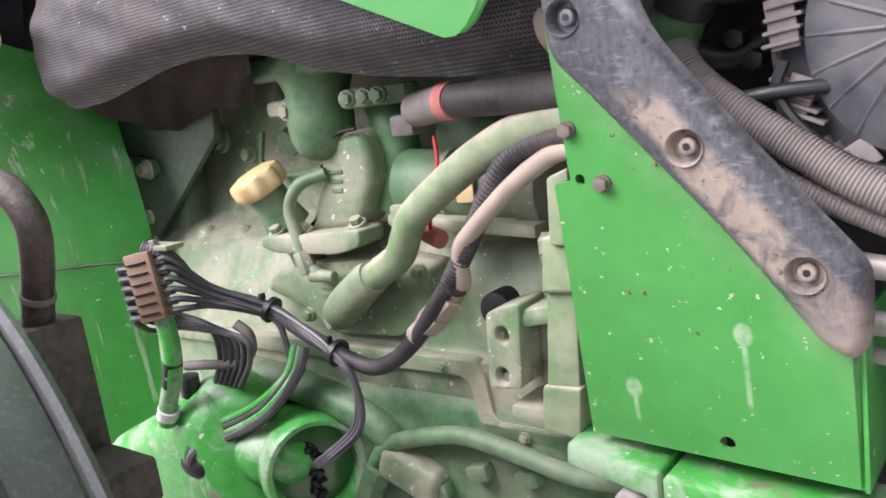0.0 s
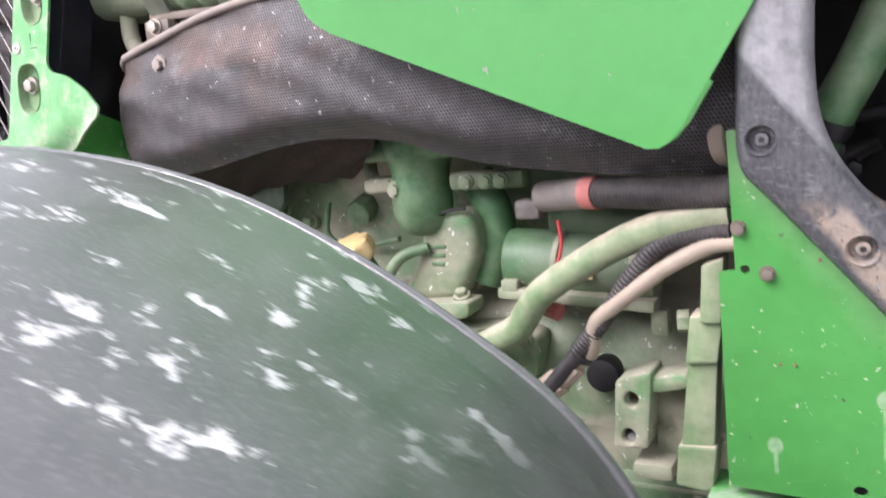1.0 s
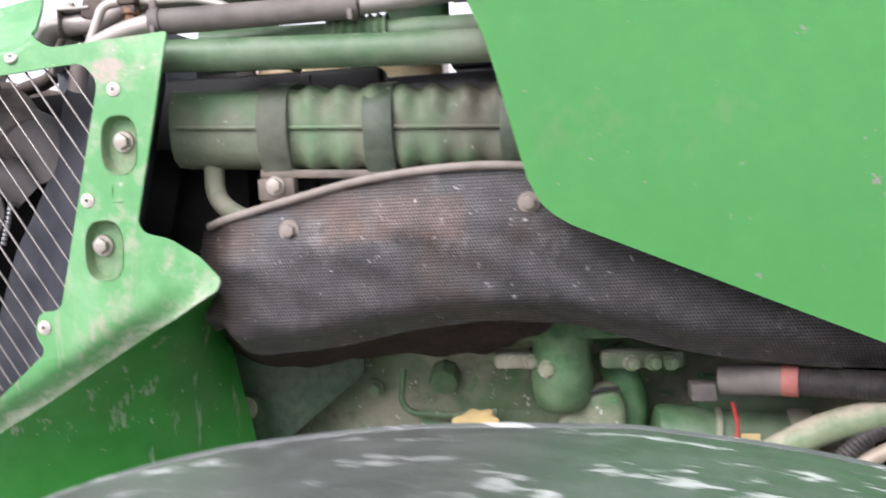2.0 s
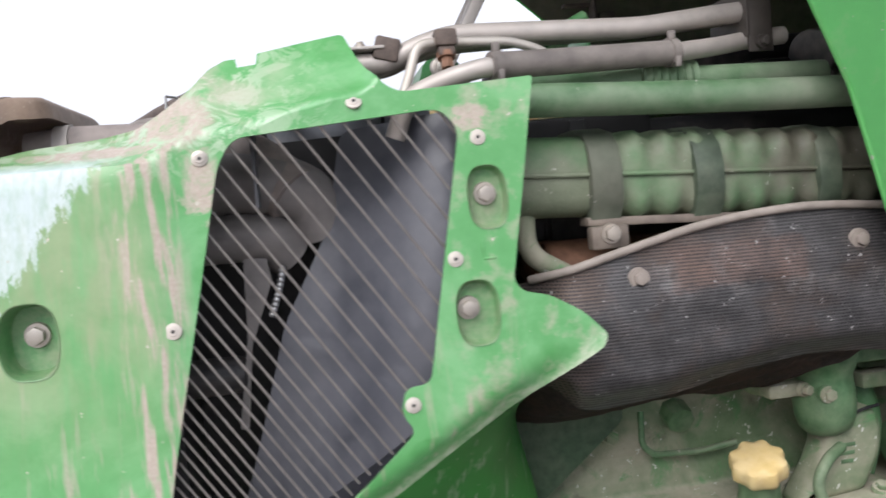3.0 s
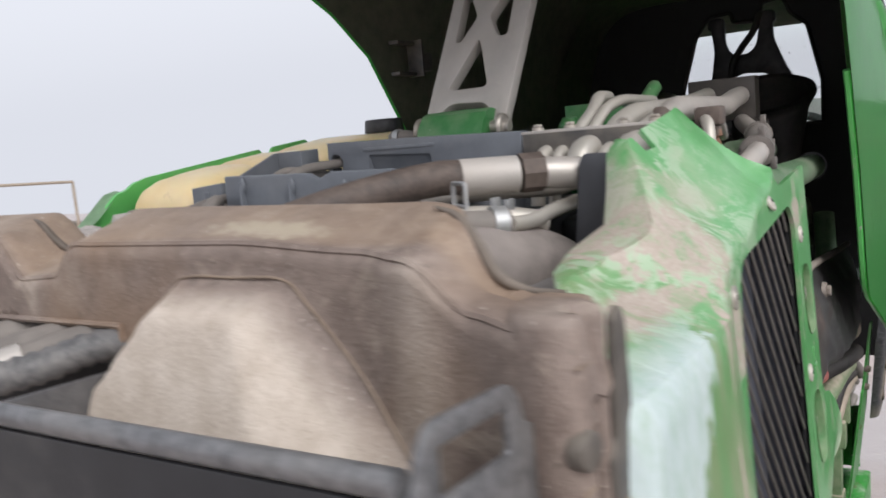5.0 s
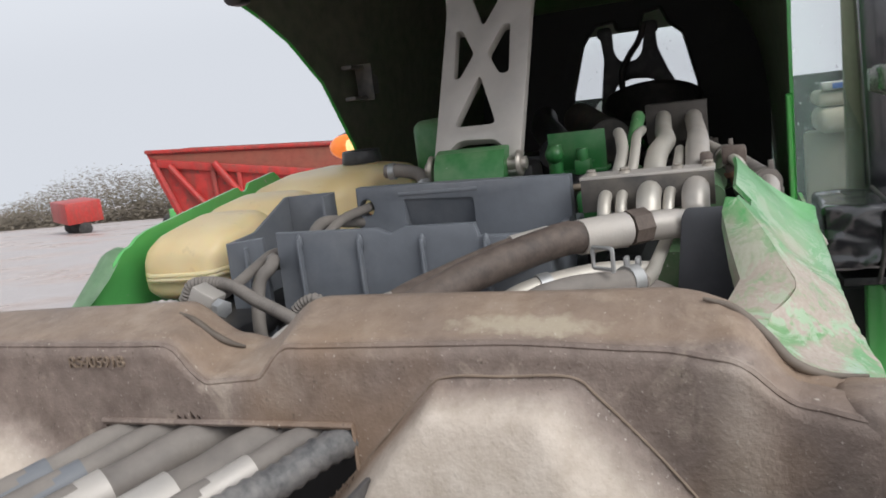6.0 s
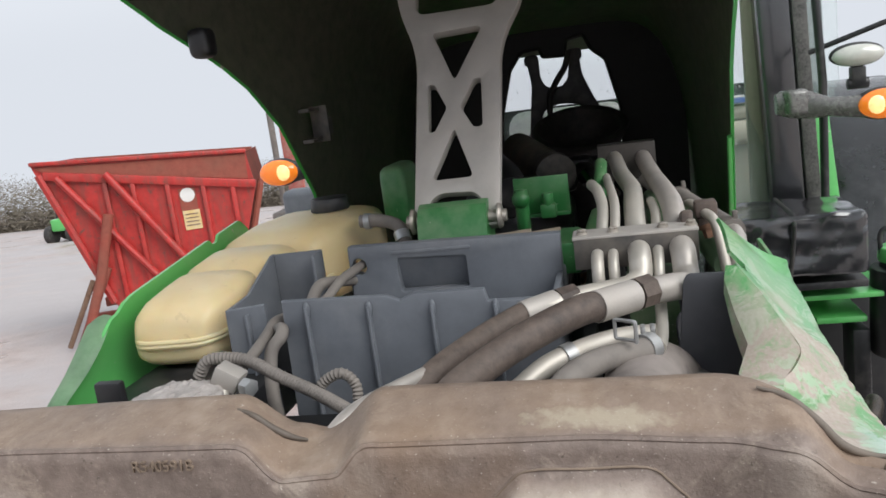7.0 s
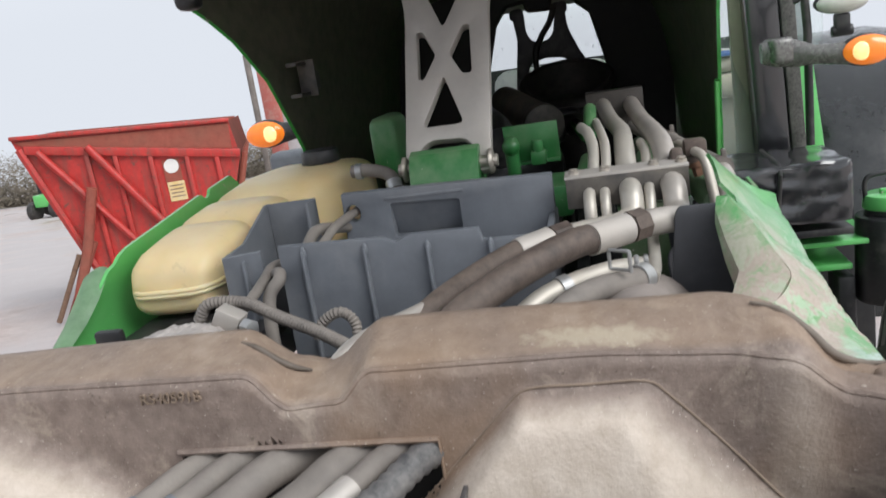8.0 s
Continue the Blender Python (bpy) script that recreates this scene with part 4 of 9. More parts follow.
# ---- front: the moulded shroud over the radiator ----
ZF = ((-0.146, 1.742), (-0.140, 1.764), (-0.130, 1.774), (-0.092, 1.777), (-0.060, 1.799), (-0.030, 1.801), (0.06, 1.806), (0.190, 1.806), (0.214, 1.786), (0.250, 1.784), (0.276, 1.809), (0.45, 1.811), (0.64, 1.803))
ZB = ((-0.146, 1.745), (-0.140, 1.772), (-0.128, 1.779), (-0.096, 1.781), (-0.062, 1.813), (-0.03, 1.816), (0.19, 1.819), (0.236, 1.791), (0.256, 1.795), (0.298, 1.819), (0.64, 1.815))


def face_x(y):
    """The upright face swings forward to the corner."""
    return -0.866 - 0.013 * smooth01(-0.02, -0.07, y) - 0.015 * smooth01(-0.085, -0.128, y)


def bulge(y, z):
    """How far the moulded box and the round dome stand forward of the shroud's face."""
    left = (0.094 + (1.786 - z) * 1.0 - y) * 0.71
    right = (y - 0.016 + (1.786 - z) * 0.89) * 0.75
    down = 1.786 - z
    ramp = 1.62 * down if down < 0.0150 else 0.0243 + 0.36 * (down - 0.0150)
    b = max(0.0, min(ramp, 0.062, 3.0 * left, 1.05 * right))
    q = math.hypot((y - 0.54) / 0.235, (z - 1.62) / 0.175)
    return max(b, 0.045 * (1 - smooth01(0.80, 1.0, q)))


shroud = thing("radiator_shroud", (-0.85, 0.2, 1.1), "brown dust-caked moulded radiator shroud", "shroud")
ys = sorted(set([round(-0.146 + 0.005 * i, 4) for i in range(158)] + [0.1505, 0.331]))
plain = bmesh.new()
zs = [0.0045 * i for i in range(21)] + [0.097, 0.105, 0.12, 0.14, 0.17, 0.2, 0.25, 0.32, 0.42, 0.55]
cols = []
for y in ys:
    f, b = curve_at(ZF, y), curve_at(ZB, y)
    side = smooth01(-0.136, -0.146, y)
    col = [((-0.792, y, b - 0.022)), ((-0.795, y, b - 0.006)), ((-0.800, y, b)), ((-0.812, y, b + 0.001)), ((-0.832, y, 0.5 * (f + b) + 0.002)), ((-0.850, y, f + 0.003)), ((-0.861, y, f))]
    if y < -0.06:
        col[3] = (-0.812, y, b - 0.004 * smooth01(-0.05, -0.07, y))
    narrow = 1 - 0.52 * smooth01(-0.045, -0.085, y)
    col = [(face_x(y) + 0.005 + (px + 0.861) * narrow, py, pz) for px, py, pz in col]
    for d in zs:
        z = f - 0.006 - d
        col.append((face_x(y) - bulge(y, z) + 0.012 * side, y, z))
    cols.append(col)
made = {}


def vert_of(bm, i, j):
    key = (id(bm), i, j)
    if key not in made:
        made[key] = bm.verts.new(cols[i][j])
    return made[key]


for i in range(len(ys) - 1):
    for j in range(len(cols[0]) - 1):
        ym = (ys[i] + ys[i + 1]) / 2
        zm = (cols[i][j][2] + cols[i][j + 1][2]) / 2
        if j >= 7 and 0.150 < ym < 0.331 and 1.60 < zm < 1.756 and bulge(ym, zm) < 0.002:
            continue
        bm = plain
        bm.faces.new((vert_of(bm, i, j), vert_of(bm, i + 1, j), vert_of(bm, i + 1, j + 1), vert_of(bm, i, j + 1)))
bmesh.ops.recalc_face_normals(plain, faces=plain.faces)
bmesh.ops.solidify(plain, geom=plain.faces[:], thickness=0.003)


def shroud_plastic():
    """Brown dusty plastic, paler where the bulges stand forward and are rubbed."""
    n = Nodes("dust_caked_plastic")
    big, mid, fine = n.noise(11, 5, 0.6), n.noise(70, 4, 0.65), n.noise(380, 3, 0.6)
    col = n.mix(n.band(mid, 0.3, 0.7), (0.148, 0.111, 0.093), (0.245, 0.192, 0.162))
    col = n.mix(n.band(n.noise(24, 5, 0.7, distort=0.5), 0.56, 0.70, 0, 0.6), col, (0.42, 0.35, 0.28))
    col = n.mix(n.band(n.noise(5, 3, 0.6), 0.55, 0.68, 0, 0.5), col, (0.25, 0.16, 0.095))
    col = n.mix(n.band(n.noise(130, 3, 0.75), 0.66, 0.70, 0, 0.7), col, (0.09, 0.07, 0.055))
    pale = n.mix(n.band(mid, 0.3, 0.7), (0.43, 0.36, 0.295), (0.56, 0.485, 0.415))
    xyz = n.add("ShaderNodeSeparateXYZ", Vector=n.pos)
    shelf = n.band(xyz.outputs["X"], -0.864, -0.856)
    col = n.mix(n.math("MULTIPLY", shelf, n.band(big, 0.35, 0.6, 0.25, 0.7)), col, n.mix(mid, (0.24, 0.16, 0.105), (0.36, 0.27, 0.195)))
    e2 = n.math("ADD", n.math("POWER", n.math("DIVIDE", n.math("SUBTRACT", xyz.outputs["Y"], 0.045), 0.052), 2.0), n.math("POWER", n.math("DIVIDE", n.math("SUBTRACT", xyz.outputs["X"], -0.846), 0.013), 2.0))
    e2 = n.math("ADD", e2, n.math("MULTIPLY", n.math("SUBTRACT", mid, 0.5), 3.2))
    col = n.mix(n.band(e2, 0.9, 0.2, 0, 0.55), col, (0.50, 0.44, 0.33))
    rubbed = n.math("ADD", n.math("MULTIPLY", n.band(xyz.outputs["X"], -0.871, -0.888), n.band(xyz.outputs["Y"], -0.085, -0.065)), n.band(big, 0.55, 0.72, 0, 0.4))
    col = n.mix(n.math("MINIMUM", rubbed, 1.0), col, pale)
    col = n.mix(n.band(fine, 0.66, 0.74, 0, 0.6), col, (0.62, 0.56, 0.49))
    n.set(Base_Color=col, Roughness=0.62)
    n.bump(n.math("ADD", n.math("MULTIPLY", mid, 0.8), n.math("MULTIPLY", fine, 0.6)), 0.6, 0.0016)
    return n.mat


m_cover = shroud_plastic()
part("shell", plain, m_cover, shroud, sharp=60)
# moulded beads along the top edge
bead = [(face_x(y) + 0.004, y, curve_at(ZF, y) - 0.002) for y in [0.60 - 0.01 * i for i in range(73)]]
part("edge_bead", sweep(bmesh.new(), catmull(bead, 2), 0.0022, 6), m_cover, shroud)
# dark beads give the shade of two shallow grooves, no groove is cut
part("groove_shade", tube([(-0.826, -0.048, 1.8155), (-0.832, -0.064, 1.811), (-0.840, -0.078, 1.799), (-0.846, -0.090, 1.786), (-0.849, -0.106, 1.780), (-0.850, -0.124, 1.780)], lambda i, m: 0.0008 + 0.0020 * math.sin(math.pi * (i + 0.5) / m), 10), m_lug, shroud, "dark bead painting the shade of a groove in the moulding")
part("groove_shade", tube([(-0.822, 0.292, 1.8165), (-0.824, 0.280, 1.812), (-0.825, 0.268, 1.803), (-0.825, 0.255, 1.796), (-0.825, 0.243, 1.793)], lambda i, m: 0.0008 + 0.0020 * math.sin(math.pi * (i + 0.5) / m), 10), m_lug, shroud, "dark bead painting the shade of a groove in the moulding")
# cast part number
txt = bpy.data.curves.new("part_number", "FONT")
txt.body, txt.size, txt.extrude = "R540591B", 0.0108, 0.0014
ob = new("part_number", txt)
ob.matrix_world = Matrix.Translation((-0.8665, 0.351, 1.794)) @ Matrix(((0, 0, -1, 0), (-1, 0, 0, 0), (0, 1, 0, 0), (0, 0, 0, 1)))
txt.materials.append(m_corner)
ob.parent = shroud
ob.matrix_parent_inverse = Matrix.Translation(-shroud.location)
# corner block with its boss, and the sealing rails below it
corner = rounded([(-0.872, -0.105), (-0.892, -0.118), (-0.898, -0.134), (-0.894, -0.1445), (-0.883, -0.147), (-0.880, -0.138), (-0.872, -0.137), (-0.869, -0.1455), (-0.862, -0.1455), (-0.859, -0.139), (-0.848, -0.137), (-0.846, -0.110)], [0.008, 0.010, 0.008, 0.005, 0.003, 0.002, 0.002, 0.003, 0.003, 0.002, 0.006, 0.008], 4)
block = part("corner_block", slab(corner, [], 0.086, on_z(1.694), 0.005), m_cover, shroud, "brown dusty corner block with an upright groove", sharp=50)
part("block_seam", box(bmesh.new(), (-0.8885, -0.1458, 1.7605), (0.012, 0.0016, 0.0012), 0.0004), m_corner, block)
part("block_seam", box(bmesh.new(), (-0.889, -0.1460, 1.7115), (0.012, 0.0016, 0.0012), 0.0004), m_corner, block)
# black strip painting the shade inside the upright groove
part("recess_shade", box(bmesh.new(), (-0.876, -0.1385, 1.733), (0.007, 0.003, 0.070), 0.0008), m_black, block)
part("corner_slot", box(bmesh.new(), (-0.874, -0.1400, 1.6955), (0.018, 0.012, 0.0045), 0.001), m_black_deep, block)
part("corner_flap", slab(rounded([(-0.866, 1.690), (-0.868, 1.715), (-0.861, 1.722), (-0.858, 1.772), (-0.850, 1.776), (-0.845, 1.768), (-0.842, 1.722), (-0.848, 1.706), (-0.850, 1.690)], 0.003), [], 0.004, on_y(-0.1475), 0.001), m_trim, shroud, "dark worn flap at the corner")
part("opening_lip", sweep(bmesh.new(), [(-0.867, 0.332, 1.7575), (-0.867, 0.151, 1.7565), (-0.867, 0.1505, 1.70), (-0.867, 0.150, 1.62)], 0.0022, 6), m_cover, shroud)
# thin dark line that paints shade into the crease round the box
crease = [(-0.8675, 0.0945 + (1.786 - z) * 1.0, z) for z in (1.66, 1.70, 1.74, 1.775)] + [(-0.8675, 0.090, 1.7865), (-0.8675, 0.055, 1.7868), (-0.8675, 0.020, 1.7865)] + [(face_x(0.0155 - (1.786 - z) * 0.89) - 0.0015, 0.0155 - (1.786 - z) * 0.89, z) for z in (1.775, 1.74, 1.70, 1.66)]
part("crease_shade", sweep(bmesh.new(), catmull(crease, 4), 0.0008, 6), m_corner, shroud, "dark line painting the crease's shade round the moulded box")
bm = bmesh.new()
cyl(bm, (-0.8895, -0.141, 1.728), (-0.8905, -0.1485, 1.728), 0.0085, 0.0078, 24, 0.001)
part("boss", bm, m_trim, block, "round dark boss")
tip = Matrix.Rotation(radians(3.4), 4, "Y")
for c, size, mt, label in (((-0.897, -0.139, 1.43), (0.012, 0.012, 0.53), m_trim, "dark ribbed rubber seal"), ((-0.888, -0.136, 1.43), (0.004, 0.006, 0.53), m_black_deep, ""),
                           ((-0.8825, -0.141, 1.43), (0.0065, 0.010, 0.53), m_cover, ""), ((-0.8735, -0.1435, 1.43), (0.012, 0.010, 0.53), m_cover, "")):
    part("seal_rail", box(bmesh.new(), c, size, 0.0015, tip), mt, shroud, label)
# black box standing in for the shade between and behind the rails
part("seal_gap_shade", box(bmesh.new(), (-0.875, -0.125, 1.42), (0.03, 0.02, 0.54), 0, tip), m_black_deep, shroud)

# ---- condenser before the shroud: a flat black box with a handle plate ----
cond = thing("condenser", (-0.94, 0.0, 1.2), "black condenser with a handle plate and a white maker's label", "condenser")
plate = rounded([(-0.918, 1.2), (-0.894, 1.545), (-0.890, 1.622), (-0.886, 1.70), (-0.893, 1.738), (-0.902, 1.742), (-0.904, 1.752), (-0.911, 1.7595), (-0.964, 1.7635), (-0.972, 1.756), (-0.975, 1.746), (-0.982, 1.742), (-0.982, 1.2)], [0, 0, 0, 0.006, 0.004, 0.004, 0.004, 0.006, 0.006, 0.004, 0.003, 0.002, 0])
part("side_plate", slab(plate, [rounded([(-0.9145, 1.734), (-0.9145, 1.751), (-0.961, 1.754), (-0.961, 1.737)], 0.002), oval((-0.915, 1.585), 0.0115, 0.025, 20)], 0.003, on_y(-0.1265), 0.0006), m_plate_worn, cond, "worn grey steel side plate with a handle slot")
part("side_plate", slab([(-0.918, 1.2), (-0.890, 1.622), (-0.893, 1.738), (-0.982, 1.742), (-0.982, 1.2)], [], 0.003, on_y(0.131), 0.0006), m_plate, cond)
part("front_panel", box(bmesh.new(), (-0.979, 0.004, 1.47), (0.003, 0.252, 0.545), 0.001), m_black, cond)
part("core", box(bmesh.new(), (-0.948, 0.004, 1.44), (0.045, 0.246, 0.50), 0.004), m_black_deep, cond)
part("top_rail", sweep(bmesh.new(), [(-0.9765, -0.122, 1.7475), (-0.9765, 0.132, 1.7475)], 0.0052, 12), m_plate_worn, cond, "worn grey top rail")
lab = part("label", slab(rounded([(-0.887, 1.649), (-0.892, 1.622), (-0.943, 1.627), (-0.938, 1.655)], 0.002), [], 0.0006, on_y(-0.1275)), m_white_mark, cond, "white printed label")
for x, z, w, h in ((-0.925, 1.6485, 0.020, 0.0045), (-0.897, 1.6450, 0.0085, 0.0085), (-0.917, 1.6405, 0.038, 0.0012), (-0.927, 1.6350, 0.024, 0.0038), (-0.916, 1.6290, 0.040, 0.0022)):
    part("print_bar", box(bmesh.new(), (x, -0.1277, z), (w, 0.0004, h), 0, Matrix.Rotation(radians(4), 4, "Y")), m_black, lab)
part("print_bar", slab([(-0.889, 1.661), (-0.889, 1.672), (-0.897, 1.673), (-0.897, 1.662)], [[(-0.8905, 1.6625), (-0.8905, 1.6705), (-0.8955, 1.6715), (-0.8955, 1.6635)]], 0.0004, on_y(-0.1270)), m_white_mark, cond)

# ---- hydraulic hoses in the shroud's opening ----
for i, (y, r, mt) in enumerate(((0.318, 0.0095, m_hose_grey), (0.292, 0.0090, m_hose_grey), (0.262, 0.0125, m_hose_grey), (0.214, 0.0140, m_hose_grey), (0.184, 0.0085, m_hose_grey), (0.160, 0.0105, m_line_grey))):
    h = thing("front_hose", (-0.95, y + 0.05, 1.70), "dusty hose running through the shroud opening", "hose", "hoses in the shroud opening")
    pts = [(-0.79, y - 0.05, 1.752 - r), (-0.866, y, 1.756 - r), (-0.90, y + 0.021, 1.750 - r), (-0.96, y + 0.058, 1.738 - r), (-1.06, y + 0.12, 1.69 - r)]
    part("hose", corrugated(pts, r, 0.009, 0.14) if i == 5 else tube(pts, r), mt, h)
    a, b = Vector(pts[2]), Vector(pts[3])
    if i in (2, 3, 4):
        part("end_fitting", sweep(bmesh.new(), [a.lerp(b, -0.05 if i == 4 else 0.25), a.lerp(b, 1.0)], r * 1.15), m_castalu, h, "pale dusty end fitting")
    if i in (0, 1):
        part("end_fitting", sweep(bmesh.new(), [a.lerp(b, 0.1), a.lerp(b, 1.2)], r * 1.12), m_duct, h, "grey plastic end fitting")
# added black sheet that stands in for the shade inside the opening
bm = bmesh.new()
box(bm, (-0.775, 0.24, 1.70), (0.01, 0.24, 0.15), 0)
solo("opening_backing", bm, m_black_deep, "black panel added to darken the shroud opening", "panel")

# ---- top of the engine bay ----
def tank_plastic():
    n = Nodes("yellowed_tank_plastic")
    big, mid = n.noise(7, 4, 0.55), n.noise(60, 4, 0.6)
    col = n.mix(n.band(big, 0.35, 0.65), (0.69, 0.52, 0.26), (0.79, 0.65, 0.39))
    col = n.mix(n.band(mid, 0.62, 0.75, 0, 0.5), col, (0.45, 0.34, 0.2))
    n.set(Base_Color=col, Roughness=0.4, Subsurface_Weight=0.35, Subsurface_Radius=(0.03, 0.02, 0.01), Subsurface_Scale=0.5)
    n.bump(mid, 0.08, 0.001)
    return n.mat


m_tank = tank_plastic()
tank = thing("coolant_tank", (-0.35, 0.49, 1.746), "yellowed translucent plastic coolant tank", "coolant tank")
secs = [(-0.540, 0.474, 0.556, 1.768, 1.800), (-0.537, 0.466, 0.560, 1.760, 1.810), (-0.528, 0.459, 0.564, 1.754, 1.820), (-0.510, 0.453, 0.566, 1.750, 1.828), (-0.475, 0.446, 0.566, 1.748, 1.834), (-0.442, 0.441, 0.566, 1.747, 1.838), (-0.424, 0.446, 0.552, 1.747, 1.824), (-0.406, 0.434, 0.566, 1.746, 1.842), (-0.355, 0.420, 0.566, 1.746, 1.848), (-0.325, 0.428, 0.550, 1.746, 1.833), (-0.300, 0.402, 0.566, 1.746, 1.853), (-0.245, 0.380, 0.562, 1.746, 1.861), (-0.160, 0.374, 0.555, 1.746, 1.860), (-0.095, 0.380, 0.540, 1.746, 1.852), (-0.075, 0.396, 0.520, 1.752, 1.842)]
bm = bmesh.new()
loops = []
for x, y0, y1, z0, z1 in secs:
    loop = []
    for k in range(28):
        a = 2 * math.pi * k / 28
        c, s = math.cos(a), math.sin(a)
        loop.append(bm.verts.new((x, (y0 + y1) / 2 - 0.004 + (y1 - y0 - 0.006) / 2 * math.copysign(abs(c) ** 0.48, c) * (1 - 0.16 * max(s, 0) * (c > 0)), (z0 + z1) / 2 + (z1 - z0) / 2 * math.copysign(abs(s) ** 0.40, s))))
    loops.append(loop)
for a, b in zip(loops, loops[1:]):
    for k in range(28):
        bm.faces.new((a[k], a[(k + 1) % 28], b[(k + 1) % 28], b[k]))
bm.faces.new(loops[0])
bm.faces.new(loops[-1])
bmesh.ops.subdivide_edges(bm, edges=bm.edges[:], cuts=1, smooth=0.6, use_grid_fill=True)
part("body", bm, m_tank, tank, sharp=80)
seam = [(-0.310, 0.398, 1.789), (-0.440, 0.439, 1.786), (-0.510, 0.451, 1.784), (-0.532, 0.460, 1.783), (-0.543, 0.478, 1.782), (-0.5445, 0.515, 1.782), (-0.543, 0.540, 1.782), (-0.532, 0.553, 1.783), (-0.510, 0.559, 1.784), (-0.440, 0.561, 1.786), (-0.310, 0.562, 1.789)]
for dz in (0.0022, -0.0022):
    part("seam", sweep(bmesh.new(), [Vector(p) + Vector((0, 0, dz)) for p in catmull(seam, 6)], 0.0030, 8), m_tank, tank)
bm = bmesh.new()
cyl(bm, (-0.190, 0.430, 1.852), (-0.190, 0.430, 1.862), 0.024, 0.024, 28)
part("neck", bm, m_tank, tank)
bm = bmesh.new()
cyl(bm, (-0.190, 0.430, 1.861), (-0.190, 0.430, 1.880), 0.029, 0.027, 12, 0.002)
part("cap", bm, m_black, tank, "dark filler cap")
th = thing("overflow_hose", (-0.27, 0.33, 1.82), "grey rubber overflow hose with spring clips", "hose")
part("hose", tube([(-0.268, 0.362, 1.852), (-0.27, 0.337, 1.851), (-0.272, 0.312, 1.843), (-0.282, 0.302, 1.826), (-0.30, 0.302, 1.80)], 0.009), m_hose_grey, th)
for p, q in (((-0.269, 0.356, 1.8515), (-0.269, 0.348, 1.8515)), ((-0.278, 0.306, 1.834), (-0.284, 0.302, 1.824))):
    part("clip", sweep(bmesh.new(), [p, q], 0.011), m_zinc, th)

duct = thing("air_duct", (-0.5, 0.25, 1.6), "dark grey ribbed plastic air duct box", "air duct")
TL = lambda y: 1.812 + (y - 0.09) * 0.055
bm = slab([(0.088, 1.64), (0.088, 1.812), (0.150, 1.813), (0.153, 1.825), (0.222, 1.826), (0.236, 1.820), (0.250, 1.826), (0.358, 1.828), (0.362, 1.64)], [], 0.010, on_x(-0.577), 0.003)
part("front_box", bm, m_duct, duct)
part("inner_floor", box(bmesh.new(), (-0.51, 0.225, 1.755), (0.12, 0.27, 0.02), 0.003), m_duct, duct)
part("side_wall", box(bmesh.new(), (-0.51, 0.090, 1.73), (0.13, 0.006, 0.15), 0.001), m_duct, duct)
part("slot_back", box(bmesh.new(), (-0.4395, 0.229, 1.816), (0.003, 0.080, 0.042), 0, Matrix.Rotation(radians(-24), 4, "Y")), m_duct, duct, "sloping recess floor")
for y in (0.331, 0.267, 0.204, 0.143):
    bm = bmesh.new()
    top = TL(y) - 0.004
    box(bm, (-0.580, y, (top + 1.66) / 2), (0.008, 0.0035, top - 1.66), 0.0015)
    ball(bm, (-0.5785, y, top - 0.004), 0.004, 0.8, 0.9, 2.2, 10)
    part("rib", bm, m_duct, duct)
bm = slab([(0.386, 1.64), (0.386, 1.821), (0.431, 1.817), (0.434, 1.64)], [], 0.008, on_x(-0.556), 0.003)
part("corner_box", bm, m_duct, duct)
part("rib", box(bmesh.new(), (-0.559, 0.405, 1.735), (0.008, 0.0035, 0.155), 0.0015), m_duct, duct)
part("wing", slab(rounded([(-0.412, 1.846), (-0.424, 1.846), (-0.500, 1.819), (-0.552, 1.817), (-0.552, 1.66), (-0.412, 1.66)], 0.003), [], 0.004, on_y(0.427), 0.001), m_duct, duct, "sloping side wall of the duct")
part("wing", slab([(0.367, 1.66), (0.367, 1.847), (0.427, 1.846), (0.427, 1.66)], [], 0.004, on_x(-0.420), 0.001), m_duct, duct)
part("wing", box(bmesh.new(), (-0.433, 0.368, 1.754), (0.030, 0.004, 0.184), 0.001), m_duct, duct)
# black plate put in for the shade in the gap between the boxes
part("gap_shade", box(bmesh.new(), (-0.49, 0.395, 1.742), (0.13, 0.062, 0.012), 0.002), m_black_deep, duct)
part("upper_box", slab([(0.086, 1.70), (0.086, 1.847), (0.200, 1.850), (0.324, 1.852), (0.328, 1.70)], [rounded([(0.190, 1.797), (0.190, 1.832), (0.268, 1.835), (0.268, 1.797)], 0.003), ellipse((0.313, 1.829), 0.0085, 0.0095, 18)], 0.018, on_x(-0.452), 0.002), m_duct, duct)
bm = bmesh.new()
box(bm, (-0.40, 0.206, 1.745), (0.06, 0.236, 0.10), 0.003)
part("rear_box", bm, m_duct, duct)
part("slot_cover", box(bmesh.new(), (-0.436, 0.229, 1.8415), (0.034, 0.090, 0.004), 0.001), m_duct, duct)

solo("rubber_shield", slab(rounded([(-0.027, 1.820), (-0.031, 1.827), (-0.077, 1.826), (-0.082, 1.818), (-0.100, 1.68), (-0.012, 1.68)], [0.003, 0.004, 0.006, 0.004, 0, 0]), [], 0.004, on_x(-0.590), 0.0008), m_shield, "dark grey upright rubber shield", "shield")

